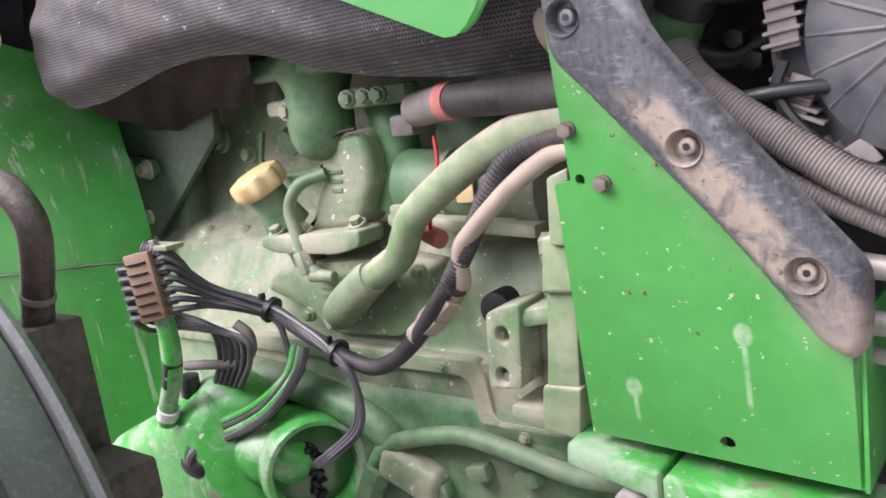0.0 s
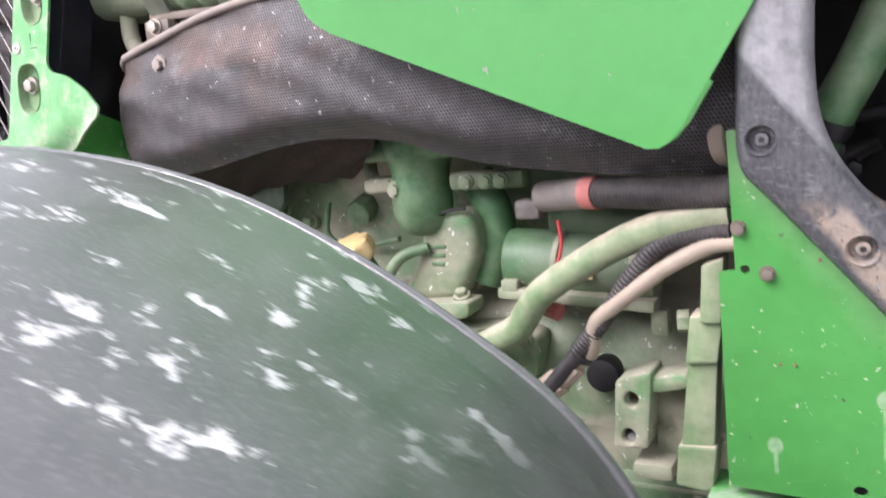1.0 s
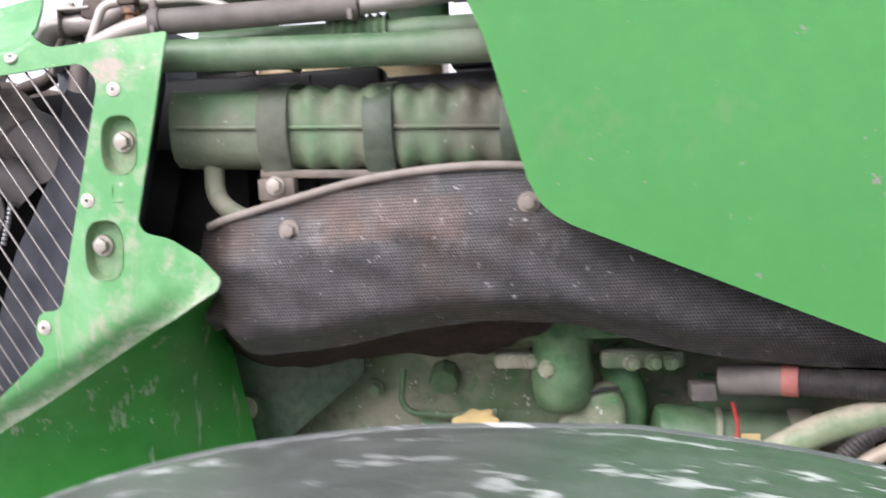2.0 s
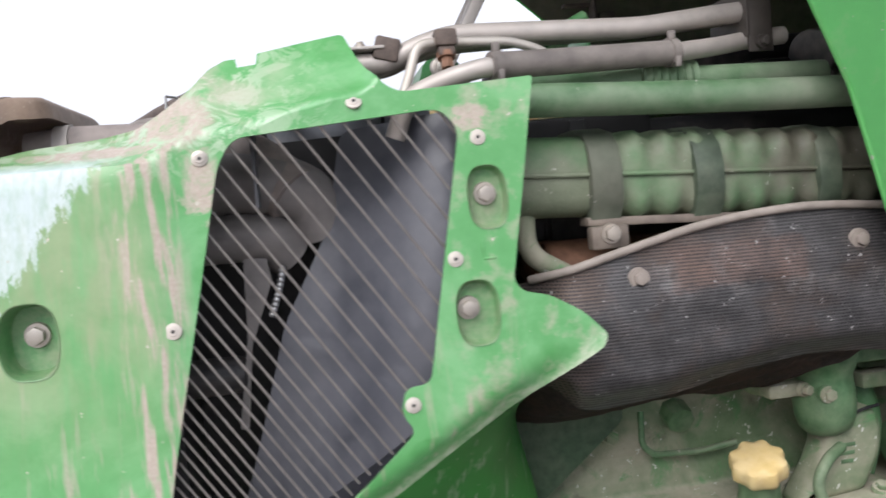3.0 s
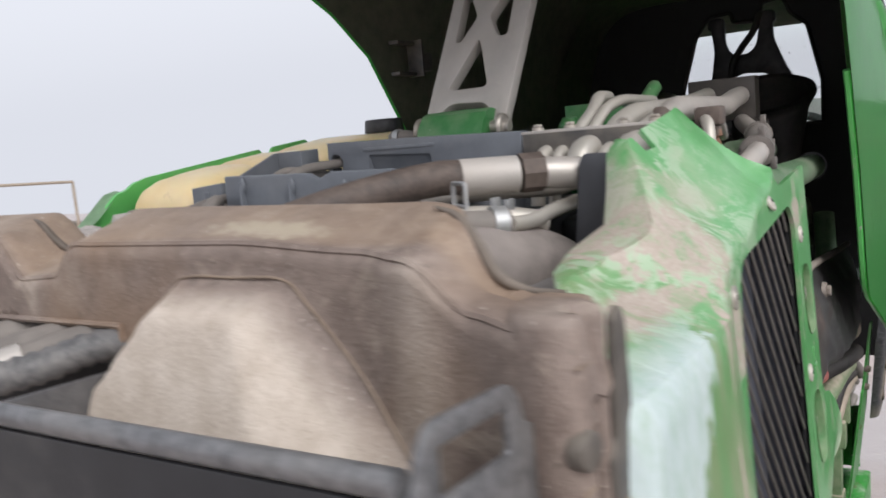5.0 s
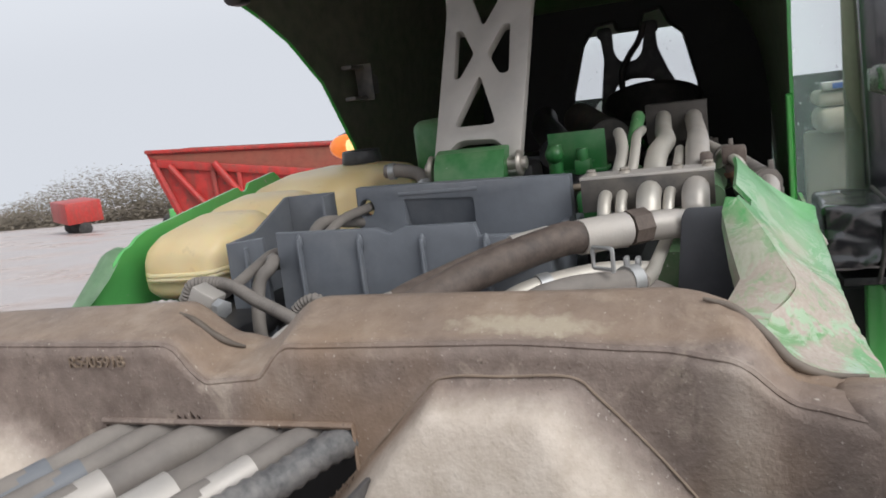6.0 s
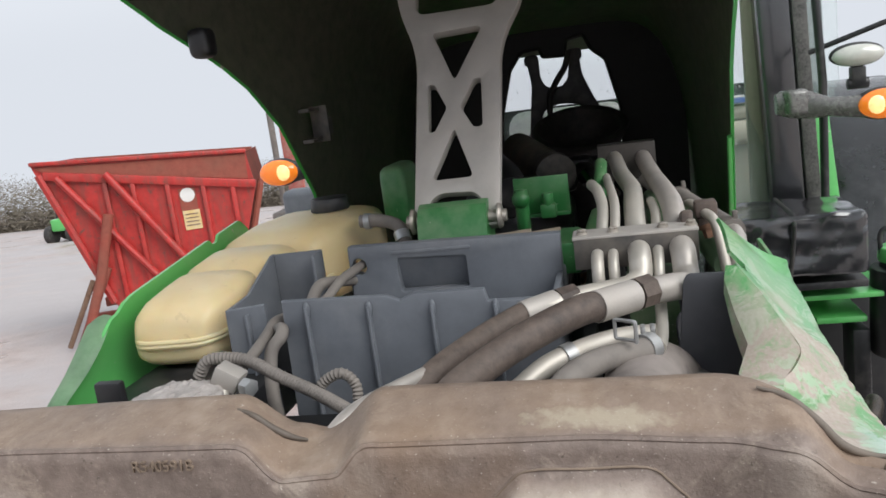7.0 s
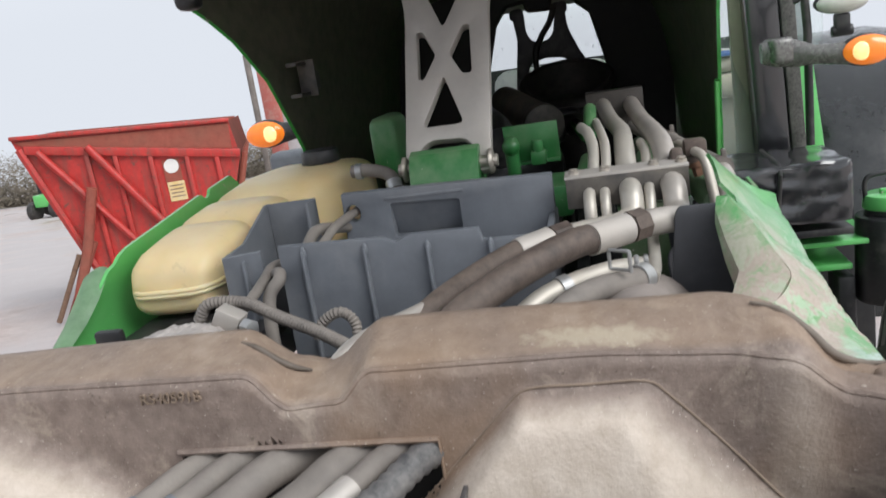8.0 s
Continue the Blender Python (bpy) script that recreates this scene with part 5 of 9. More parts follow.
# aluminium pipes and their two clamp plates
PIPES = ((0.0125, ((-0.600, 0.010, 1.816), (-0.570, -0.026, 1.812), (-0.540, -0.036, 1.803), (-0.512, -0.036, 1.806), (-0.502, -0.036, 1.825), (-0.470, -0.036, 1.828), (-0.432, -0.036, 1.829), (-0.40, -0.037, 1.844), (-0.36, -0.036, 1.855), (-0.25, -0.034, 1.854), (-0.13, -0.030, 1.853), (-0.03, -0.023, 1.864), (0.03, -0.022, 1.868))),
         (0.0115, ((-0.58, 0.103, 1.803), (-0.55, 0.056, 1.803), (-0.53, 0.020, 1.802), (-0.512, 0.006, 1.806), (-0.502, 0.006, 1.825), (-0.470, 0.006, 1.828), (-0.432, 0.006, 1.829), (-0.40, 0.006, 1.844), (-0.36, 0.005, 1.853), (-0.25, 0.002, 1.856), (-0.12, 0.014, 1.860), (0.03, 0.022, 1.872))),
         (0.0065, ((-0.505, 0.048, 1.780), (-0.500, 0.048, 1.815), (-0.485, 0.048, 1.826), (-0.435, 0.044, 1.830), (-0.41, 0.041, 1.845), (-0.38, 0.039, 1.860), (-0.352, 0.044, 1.874), (-0.30, 0.052, 1.874))),
         (0.0055, ((-0.505, 0.032, 1.780), (-0.500, 0.032, 1.815), (-0.485, 0.032, 1.826), (-0.435, 0.030, 1.830), (-0.41, 0.027, 1.845), (-0.38, 0.026, 1.862), (-0.32, 0.030, 1.870), (-0.20, 0.034, 1.868))),
         (0.0055, ((-0.655, 0.000, 1.784), (-0.628, -0.004, 1.782), (-0.60, -0.006, 1.786), (-0.515, -0.010, 1.790), (-0.503, -0.012, 1.822), (-0.470, -0.013, 1.828), (-0.432, -0.015, 1.830), (-0.38, -0.018, 1.848), (-0.32, -0.016, 1.85))))
for r, pts in PIPES:
    p = thing("metal_pipe", pts[0], "dusty bare aluminium pipe over the engine", "pipe", "pipes over the engine")
    part("pipe", tube(pts, r, 14, 8, bend=0.022), m_alu if r < 0.012 else m_alu_pipe, p)
cl = thing("pipe_clamp", (-0.45, 0.01, 1.80), "dusty folded metal clamp plate across the pipes", "clamp", "pipe clamps")
bm = bmesh.new()
box(bm, (-0.459, 0.009, 1.8440), (0.042, 0.126, 0.0035), 0.001)
part("top_flange", bm, m_castalu, cl)
bm = bmesh.new()
box(bm, (-0.479, 0.009, 1.8275), (0.003, 0.124, 0.032), 0.001)
part("front_plate", bm, m_trim, cl)
for y in (0.062, -0.048, 0.03, -0.02):
    part("bolt", hexbolt(bmesh.new(), (-0.464, y, 1.8460), (0, 0, 1), 0.0045, 0.003, 0.006), m_steel, cl)
cl = thing("pipe_clamp", (0.02, 0.0, 1.83), "dark metal clamp plate holding the pipes at the rear", "clamp", "pipe clamps")
bm = bmesh.new()
box(bm, (0.002, 0.002, 1.862), (0.004, 0.088, 0.056), 0.001)
box(bm, (0.018, 0.002, 1.889), (0.034, 0.088, 0.004), 0.001)
part("plate", bm, m_lug_dark, cl)
part("bolt", hexbolt(bmesh.new(), (0.018, -0.044, 1.826), (0, -1, 0), 0.006, 0.008, 0.009), m_lug_dark, cl)
bm = bmesh.new()
box(bm, (0.018, -0.039, 1.851), (0.032, 0.005, 0.072), 0.002)
part("side_lug", bm, m_lug_dark, cl)

# rubber hoses joined to the pipes
hz = thing("coolant_hose", (-0.7, 0.1, 1.78), "thick brown rubber hose with crimped metal sleeve", "hose", "thick brown hoses")
part("hose", tube([(-0.630, 0.042, 1.816), (-0.648, 0.062, 1.818), (-0.685, 0.101, 1.811), (-0.722, 0.136, 1.800), (-0.752, 0.162, 1.786), (-0.78, 0.19, 1.75)], 0.0132, 16), m_hose, hz)
part("sleeve", sweep(bmesh.new(), [(-0.606, 0.017, 1.816), (-0.637, 0.049, 1.817)], 0.0142, 18), m_castalu, hz, "crimped aluminium sleeve")
part("band", sweep(bmesh.new(), [(-0.592, 0.002, 1.816), (-0.604, 0.015, 1.816)], 0.0150, 8), m_hose, hz)
hz = thing("coolant_hose", (-0.7, 0.16, 1.76), "brown rubber hose with crimped metal sleeve", "hose", "thick brown hoses")
part("hose", tube([(-0.586, 0.112, 1.802), (-0.602, 0.128, 1.799), (-0.64, 0.158, 1.792), (-0.70, 0.186, 1.785), (-0.75, 0.21, 1.765)], 0.0110, 16), m_hose, hz)
part("sleeve", sweep(bmesh.new(), [(-0.568, 0.088, 1.804), (-0.590, 0.117, 1.801)], 0.0125, 18), m_castalu, hz, "crimped aluminium sleeve")
part("band", sweep(bmesh.new(), [(-0.556, 0.070, 1.805), (-0.568, 0.086, 1.804)], 0.0130, 8), m_hose, hz)
hz = solo("drain_hose", tube([(-0.655, 0.165, 1.786), (-0.71, 0.192, 1.790), (-0.785, 0.226, 1.792), (-0.825, 0.246, 1.770)], 0.0062, 12), m_alu_pipe, "pale dusty hose leaving the thick brown hoses", "hose")
hz = thing("braided_hose", (-0.69, 0.05, 1.77), "grey dusty hose with a spring clamp", "hose")
part("hose", tube([(-0.650, 0.004, 1.784), (-0.665, 0.017, 1.785), (-0.692, 0.050, 1.788), (-0.73, 0.074, 1.786), (-0.77, 0.092, 1.765)], 0.0105, 14), m_hose_grey, hz)
bm = sweep(bmesh.new(), [(-0.652, 0.006, 1.7845), (-0.660, 0.013, 1.785)], 0.0125, 16)
box(bm, (-0.652, 0.012, 1.798), (0.010, 0.004, 0.010), 0.001)
box(bm, (-0.646, 0.004, 1.797), (0.010, 0.004, 0.008), 0.001)
part("spring_clamp", bm, m_zinc, hz)
clip = [(-0.683, 0.018, 1.798), (-0.683, 0.018, 1.816), (-0.672, 0.034, 1.816), (-0.672, 0.034, 1.800), (-0.683, 0.018, 1.800)]
part("wire_clip", sweep(bmesh.new(), bends(clip, 0.002, 3), 0.0017, 6), m_zinc, hz, "square wire clip")
hz = thing("thin_hose", (-0.66, 0.06, 1.76), "grey dusty hose under the thick hoses", "hose")
part("hose", tube([(-0.60, -0.002, 1.778), (-0.63, 0.03, 1.786), (-0.655, 0.06, 1.787), (-0.68, 0.09, 1.783), (-0.70, 0.115, 1.77)], 0.009, 12), m_alu, hz)
part("clip", sweep(bmesh.new(), [(-0.664, 0.070, 1.786), (-0.670, 0.078, 1.785)], 0.011, 14), m_zinc, hz)
m_pipe_tan = coated("dust_caked_pipe", (0.19, 0.163, 0.150), 0.6, 0.5, dust_col=(0.28, 0.243, 0.22), vary=0.3, grain=0.3, up=0.15)
hz = thing("charge_air_pipe", (-0.72, 0.0, 1.70), "fat dusty grey charge-air pipe with a worm clamp", "pipe")
part("pipe", tube([(-0.83, 0.02, 1.752), (-0.78, 0.02, 1.756), (-0.66, 0.015, 1.750), (-0.60, 0.0, 1.735), (-0.55, -0.03, 1.69)], 0.034, 24), m_pipe_tan, hz)
part("clamp_band", sweep(bmesh.new(), [(-0.800, 0.02, 1.755), (-0.784, 0.02, 1.756)], 0.0365, 28), m_castalu, hz)
bm = bmesh.new()
box(bm, (-0.788, -0.018, 1.745), (0.018, 0.012, 0.020), 0.002)
part("clamp_screw", bm, m_steel, hz)

# small hoses before the duct
for label, pts, r, mt, corr in (("grey plastic drain hose before the duct", ((-0.42, 0.306, 1.832), (-0.452, 0.3135, 1.829), (-0.50, 0.320, 1.826), (-0.532, 0.332, 1.812), (-0.550, 0.360, 1.806), (-0.567, 0.3715, 1.805), (-0.60, 0.367, 1.802), (-0.64, 0.368, 1.793), (-0.68, 0.373, 1.785)), 0.0052, m_hose_grey, 0),
                                ("grey rubber hose bending down before the duct", ((-0.44, 0.318, 1.812), (-0.47, 0.331, 1.819), (-0.505, 0.342, 1.824), (-0.532, 0.348, 1.808), (-0.552, 0.364, 1.796), (-0.574, 0.371, 1.796), (-0.593, 0.354, 1.805), (-0.606, 0.350, 1.801), (-0.617, 0.358, 1.788), (-0.630, 0.357, 1.752), (-0.63, 0.354, 1.71)), 0.0064, m_hose_grey, 0),
                                ("corrugated grey wire conduit on the radiator", ((-0.66, 0.412, 1.785), (-0.66, 0.398, 1.800), (-0.66, 0.364, 1.798), (-0.68, 0.323, 1.787), (-0.70, 0.284, 1.778), (-0.725, 0.247, 1.770)), 0.0060, m_hose_grey, 1),
                                ("looped corrugated grey conduit", ((-0.685, 0.290, 1.765), (-0.68, 0.286, 1.778), (-0.68, 0.268, 1.787), (-0.68, 0.256, 1.777), (-0.685, 0.254, 1.76)), 0.0052, m_hose_grey, 1)):
    solo("small_hose", corrugated(pts, r, 0.0036, 0.20) if corr else tube(pts, r), mt, label, "hose")
vb = thing("hose_joint", (-0.69, 0.345, 1.77), "square metal hose joint with hexagon plugs", "fitting")
bm = bmesh.new()
box(bm, (-0.69, 0.366, 1.793), (0.02, 0.024, 0.018), 0.002, Matrix.Rotation(radians(30), 4, "X"))
part("body", bm, m_castalu, vb)
bm = bmesh.new()
cyl(bm, (-0.70, 0.348, 1.788), (-0.705, 0.339, 1.787), 0.008, 0.008, 6, 0.001)
part("plug", bm, m_zinc, vb)
bm = bmesh.new()
cyl(bm, (-0.70, 0.369, 1.784), (-0.71, 0.369, 1.770), 0.006, 0.006, 10)
part("stub", bm, m_alu, vb)
# the radiator body that closes the bay below
bm = bmesh.new()
box(bm, (-0.735, 0.235, 1.47), (0.10, 0.64, 0.54), 0.004)
solo("radiator", bm, m_black_deep, "black radiator core behind the shroud", "radiator")
bm = bmesh.new()
bmesh.ops.create_icosphere(bm, subdivisions=5, radius=1.0)
for v in bm.verts:
    k = 0.20 * noise.noise(v.co * 3.2) + 0.28 * abs(noise.noise(Vector((v.co.x * 3, v.co.y * 9 + 4 * v.co.x, v.co.z * 3))))
    v.co = Vector((-0.715 + 0.030 * v.co.x * (1 + k), 0.410 + 0.046 * v.co.y * (1 + 0.3 * k), 1.780 + 0.014 * v.co.z * (1 + 1.2 * k) - 0.10 * (0.046 * v.co.y)))
solo("cloth_wrap", bm, m_wrap, "crumpled dusty pale cloth wrap below the coolant tank", "wrap", sharp=30)
# added black filler, keeps bright ground from showing below the duct
solo("gap_tray", box(bmesh.new(), (-0.64, 0.28, 1.700), (0.12, 0.30, 0.02), 0.004), m_black_deep, "black plate added to close the gap before the radiator", "tray")
solo("black_bracket", box(bmesh.new(), (-0.622, 0.534, 1.752), (0.012, 0.030, 0.040), 0.004), m_black, "black plastic bracket at the foot of the shield", "bracket")
bm = bmesh.new()
box(bm, (-0.56, 0.47, 1.735), (0.26, 0.17, 0.025), 0.008)
solo("tank_tray", bm, m_black, "black plastic tray under the coolant tank", "tray")

# green castings behind: bracket box, block, filter cylinder
gb = thing("green_bracket", (-0.16, 0.125, 1.79), "green folded steel bracket with a sensor, darkened for shade", "bracket")
bm = bmesh.new()
box(bm, (-0.150, 0.127, 1.845), (0.005, 0.078, 0.055), 0.001)
box(bm, (-0.135, 0.127, 1.818), (0.05, 0.078, 0.005), 0.001)
part("plate", bm, m_bay, gb)
bm = bmesh.new()
cyl(bm, (-0.165, 0.155, 1.80), (-0.165, 0.155, 1.858), 0.010, 0.010, 14, 0.002)
ball(bm, (-0.170, 0.155, 1.845), 0.013)
box(bm, (-0.163, 0.118, 1.825), (0.022, 0.022, 0.02), 0.003)
cyl(bm, (-0.166, 0.118, 1.83), (-0.166, 0.118, 1.85), 0.008, 0.008, 12, 0.001)
part("sensor", bm, m_bay, gb)
bm = bmesh.new()
box(bm, (-0.10, 0.345, 1.865), (0.10, 0.04, 0.09), 0.014, seg=3)
solo("green_block", bm, m_bay, "green casting beside the strut", "casting")
bm = bmesh.new()
cyl(bm, (-0.22, 0.22, 1.80), (-0.22, 0.14, 1.806), 0.006, 0.006, 10)
cyl(bm, (-0.22, 0.18, 1.80), (-0.22, 0.10, 1.806), 0.0045, 0.0045, 10)
solo("cross_rod", bm, m_beige_pipe, "tan metal rod between the brackets", "rod")
pc = thing("air_pipe", (0.05, 0.16, 1.84), "dark grey intake pipe end", "pipe")
bm = tube([(0.02, 0.19, 1.83), (0.10, 0.205, 1.845), (0.25, 0.25, 1.86), (0.4, 0.28, 1.87)], 0.026, 24)
part("pipe", bm, m_black, pc)
et = thing("rocker_cover", (0.2, 0.2, 1.75), "dark covers on the engine top under the hood", "engine cover")
for k in range(7):
    bm = bmesh.new()
    box(bm, (0.0 + 0.08 * k, 0.26 - 0.03 * k, 1.80 + 0.006 * (k % 3)), (0.076, 0.09, 0.05), 0.012)
    part("cover", bm, m_black, et)
bm = bmesh.new()
cyl(bm, (-0.24, 0.044, 1.85), (-0.17, 0.040, 1.885), 0.0085, 0.0085, 14, 0.002)
cyl(bm, (-0.30, 0.06, 1.80), (-0.16, 0.05, 1.81), 0.012, 0.012, 14)
box(bm, (-0.30, 0.085, 1.795), (0.10, 0.03, 0.04), 0.006)
solo("fuel_line", bm, m_bay, "green painted fuel line behind the clamp", "fuel line")

# added black box, keeps bright sky from showing under the crossover tube
vc = thing("top_backing", (0.1, 0.24, 1.60), "black box added to darken the gap along the engine top", "engine cover")
bm = bmesh.new()
box(bm, (0.10, 0.23, 1.66), (0.80, 0.24, 0.20), 0.03, seg=3)
part("cover", bm, m_black, vc)
for k in range(6):
    part("cover_rib", box(bmesh.new(), (-0.22 + 0.12 * k, 0.112, 1.665), (0.012, 0.012, 0.13), 0.004), m_black, vc)
for k in range(5):
    part("cover_bolt", hexbolt(bmesh.new(), (-0.16 + 0.12 * k, 0.111, 1.595), (0, -1, 0), 0.007, 0.007, 0.010), m_lug_dark, vc)

# added black box that hides the tank behind the gap
wb = thing("gap_block", (-0.3, 0.04, 1.68), "black box added to darken the gap beside the engine top", "wiring duct")
part("cover", box(bmesh.new(), (-0.27, 0.045, 1.715), (0.34, 0.05, 0.09), 0.008), m_black_deep, wb)
part("clip", box(bmesh.new(), (-0.20, 0.019, 1.73), (0.02, 0.004, 0.05), 0.001), m_black, wb)

# ---- engine, seen from its left side ----
eng = thing("engine_block", (0.1, 0.2, 0.75), "sage green engine block under a film of dust", "engine")
bm = bmesh.new()
box(bm, (0.075, 0.26, 1.30), (0.80, 0.27, 0.34), 0.01)
part("upper_block", bm, m_engine, eng)
prof = [(0.0, 0.80), (0.0, 1.075), (0.012, 1.095), (0.020, 1.15), (0.045, 1.205), (0.085, 1.225), (0.120, 1.235), (0.126, 1.30), (0.40, 1.30), (0.40, 0.80)]
bm = slab(rounded(prof, 0.006, 3), [], 0.83, on_x(-0.32), 0.004)
part("crankcase", bm, m_engine, eng)
for x in (-0.235, -0.150, -0.070, 0.30, 0.37):
    bm = bmesh.new()
    ball(bm, (x, 0.075, 1.155), 0.048, 0.8, 0.62, 1.5, 20)
    part("cylinder_bulge", bm, m_engine, eng)
# added backing box that closes the bright gap beside the timing plate
bm = bmesh.new()
box(bm, (-0.375, 0.105, 1.23), (0.17, 0.05, 0.46), 0.004)
part("front_backing", bm, m_engine_clean, eng)
# pan rail stepping down towards the rear
rail = [(-0.32, 1.072), (0.285, 1.072), (0.296, 1.064), (0.302, 1.02), (0.318, 1.004), (0.50, 1.004), (0.50, 1.024), (0.33, 1.026), (0.322, 1.034), (0.316, 1.078), (0.300, 1.092), (-0.32, 1.092)]
part("pan_rail", slab(rounded(rail, 0.004, 3), [], 0.02, on_y(-0.010), 0.002), m_engine, eng)
bm = bmesh.new()
box(bm, (0.40, 0.030, 1.047), (0.19, 0.068, 0.085), 0.006)
part("rear_web", bm, m_engine, eng)
for x, z in ((0.02, 1.08), (0.10, 1.08), (0.18, 1.08), (0.26, 1.08), (0.36, 1.012), (0.44, 1.012)):
    part("rail_bolt", hexbolt(bmesh.new(), (x, -0.010, z), (0, -1, 0), 0.005, 0.004, 0.007), m_engine, eng)
pan = thing("oil_pan", (0.1, 0.15, 0.70), "green oil pan casting below the block", "oil pan")
bm = bmesh.new()
box(bm, (0.15, 0.16, 0.90), (0.75, 0.34, 0.30), 0.03, seg=4)
part("body", bm, m_engine_clean, pan)
part("rib", tube([(-0.10, -0.008, 1.04), (0.05, -0.014, 1.025), (0.16, -0.012, 0.99), (0.20, 0.0, 0.92)], 0.022, 12), m_engine_clean, pan)
for x, z in ((0.24, 0.93), (0.30, 0.965), (0.365, 0.970)):
    bm = bmesh.new()
    box(bm, (x, -0.018, z), (0.028, 0.018, 0.018), 0.003, Matrix.Rotation(radians(-15), 4, "Y"))
    part("lug", bm, m_engine_clean, pan)

# timing plate at the front with four bolts
tp = thing("timing_plate", (-0.33, 0.07, 1.2), "dark green timing plate with bolts", "engine plate")
part("plate", slab(rounded([(-0.47, 1.46), (-0.15, 1.42), (-0.155, 1.36), (-0.365, 1.195), (-0.47, 1.20)], 0.01), [], 0.012, on_y(0.060), 0.002), m_timing, tp)
bm = slab(rounded([(-0.475, 1.40), (-0.395, 1.385), (-0.385, 1.345), (-0.30, 1.335), (-0.295, 1.31), (-0.40, 1.305), (-0.43, 1.33), (-0.47, 1.36)], 0.008), [], 0.012, on_y(0.046), 0.002)
part("bracket", bm, m_timing, tp)
for x, z in ((-0.45, 1.385), (-0.403, 1.368), (-0.365, 1.325), (-0.317, 1.32)):
    bm = hexbolt(bmesh.new(), (x, 0.045, z), (0, -1, 0), 0.010, 0.012, 0.016)
    part("bolt", bm, m_engine, tp)
part("wire_loom", tube([(-0.40, 0.045, 1.33), (-0.40, 0.03, 1.28), (-0.37, 0.02, 1.22), (-0.345, 0.0, 1.19)], 0.005), m_engine, tp)
for x, y, z, r in ((-0.155, 0.118, 1.325, 0.010), (-0.20, 0.10, 1.352, 0.016), (-0.30, 0.02, 1.25, 0.008), (-0.30, 0.02, 1.21, 0.008)):
    part("plug", hexbolt(bmesh.new(), (x, y, z), (0, -1, 0), r, 0.012, r * 1.4), m_engine, eng)
bm = bmesh.new()
cyl(bm, (-0.054, 0.13, 1.345), (-0.054, 0.100, 1.335), 0.022, 0.020, 8, 0.003)
part("plug_housing", bm, m_engine_clean, eng)
part("gallery_tube", tube([(-0.11, 0.108, 1.355), (-0.115, 0.100, 1.31), (-0.10, 0.098, 1.295), (-0.03, 0.095, 1.292), (0.02, 0.09, 1.30)], 0.0045, bend=0.012), m_engine_clean, eng)

# added black boxes that darken the gaps behind the plate
part("rear_gap_filler", box(bmesh.new(), (-0.235, 0.215, 1.55), (0.16, 0.05, 0.14), 0.006), m_black_deep, tp)
part("upper_gap_filler", box(bmesh.new(), (-0.375, 0.13, 1.585), (0.15, 0.12, 0.25), 0.006), m_black_deep, tp)

# oil filler
of = thing("oil_filler", (0.03, 0.0, 1.15), "green oil filler neck with a dusty yellow lobed cap", "oil filler")
ax = Vector((-0.20, -0.38, 0.90)).normalized()
c = Vector((0.0, 0.002, 1.285))
bm = bmesh.new()
sec = []
side = ax.cross(Vector((0, 1, 0))).normalized()
up = ax.cross(side)
for h, k in ((0.0, 0.88), (0.004, 0.98), (0.010, 1.0), (0.020, 1.0), (0.026, 0.94), (0.029, 0.7), (0.030, 0.0)):
    ring = []
    for j in range(48):
        a = 2 * math.pi * j / 48
        r = 0.034 * k * (1 + 0.085 * math.cos(8 * a) * (1 if 0.003 < h < 0.027 else 0.5))
        ring.append(bm.verts.new(c + ax * h + side * r * math.cos(a) + up * r * math.sin(a)))
    sec.append(ring)
for a, b in zip(sec, sec[1:]):
    for j in range(48):
        bm.faces.new((a[j], a[(j + 1) % 48], b[(j + 1) % 48], b[j]))
bm.faces.new(sec[0])
bmesh.ops.remove_doubles(bm, verts=bm.verts, dist=1e-5)
part("cap", bm, m_yellow, of, "yellow lobed plastic cap", sharp=50)
part("neck", sweep(bmesh.new(), [c - ax * 0.055, c - ax * 0.03, c + ax * 0.001], lambda i, m: (0.030, 0.026, 0.025)[i], 24), m_engine_clean, of)
part("tube", tube([c - ax * 0.05, (0.038, 0.02, 1.20), (0.055, 0.02, 1.15), (0.075, 0.03, 1.12)], 0.021, 20), m_engine, of)
part("breather_tube", tube([(0.118, 0.0, 1.304), (0.086, -0.016, 1.294), (0.068, -0.022, 1.266), (0.080, -0.026, 1.226), (0.086, -0.026, 1.20), (0.105, -0.025, 1.186)], 0.0075, 12), m_engine_clean, of)
bm = bmesh.new()
cyl(bm, (0.082, -0.027, 1.215), (0.090, -0.027, 1.188), 0.011, 0.011, 6, 0.001)
cyl(bm, (0.092, -0.026, 1.186), (0.128, -0.024, 1.184), 0.009, 0.007, 12, 0.001)
part("fitting", bm, m_engine, of)

# thermostat housing and coolant elbow
th = thing("thermostat_housing", (0.12, 0.0, 1.2), "green cast thermostat housing with coolant elbow", "housing")
rows, bm = [], bmesh.new()
for z, rx, ry, cy in ((1.316, 0.006, 0.004, 0.012), (1.320, 0.026, 0.020, 0.012), (1.330, 0.038, 0.033, 0.010), (1.345, 0.043, 0.040, 0.010), (1.365, 0.044, 0.043, 0.010), (1.385, 0.042, 0.043, 0.010), (1.400, 0.041, 0.042, 0.012), (1.412, 0.046, 0.046, 0.012), (1.425, 0.062, 0.052, 0.012), (1.445, 0.066, 0.054, 0.012)):
    rows.append([bm.verts.new((0.108 + 0.86 * rx * math.cos(a), cy + 0.006 + ry * math.sin(a), z)) for a in (2 * math.pi * k / 32 for k in range(32))])
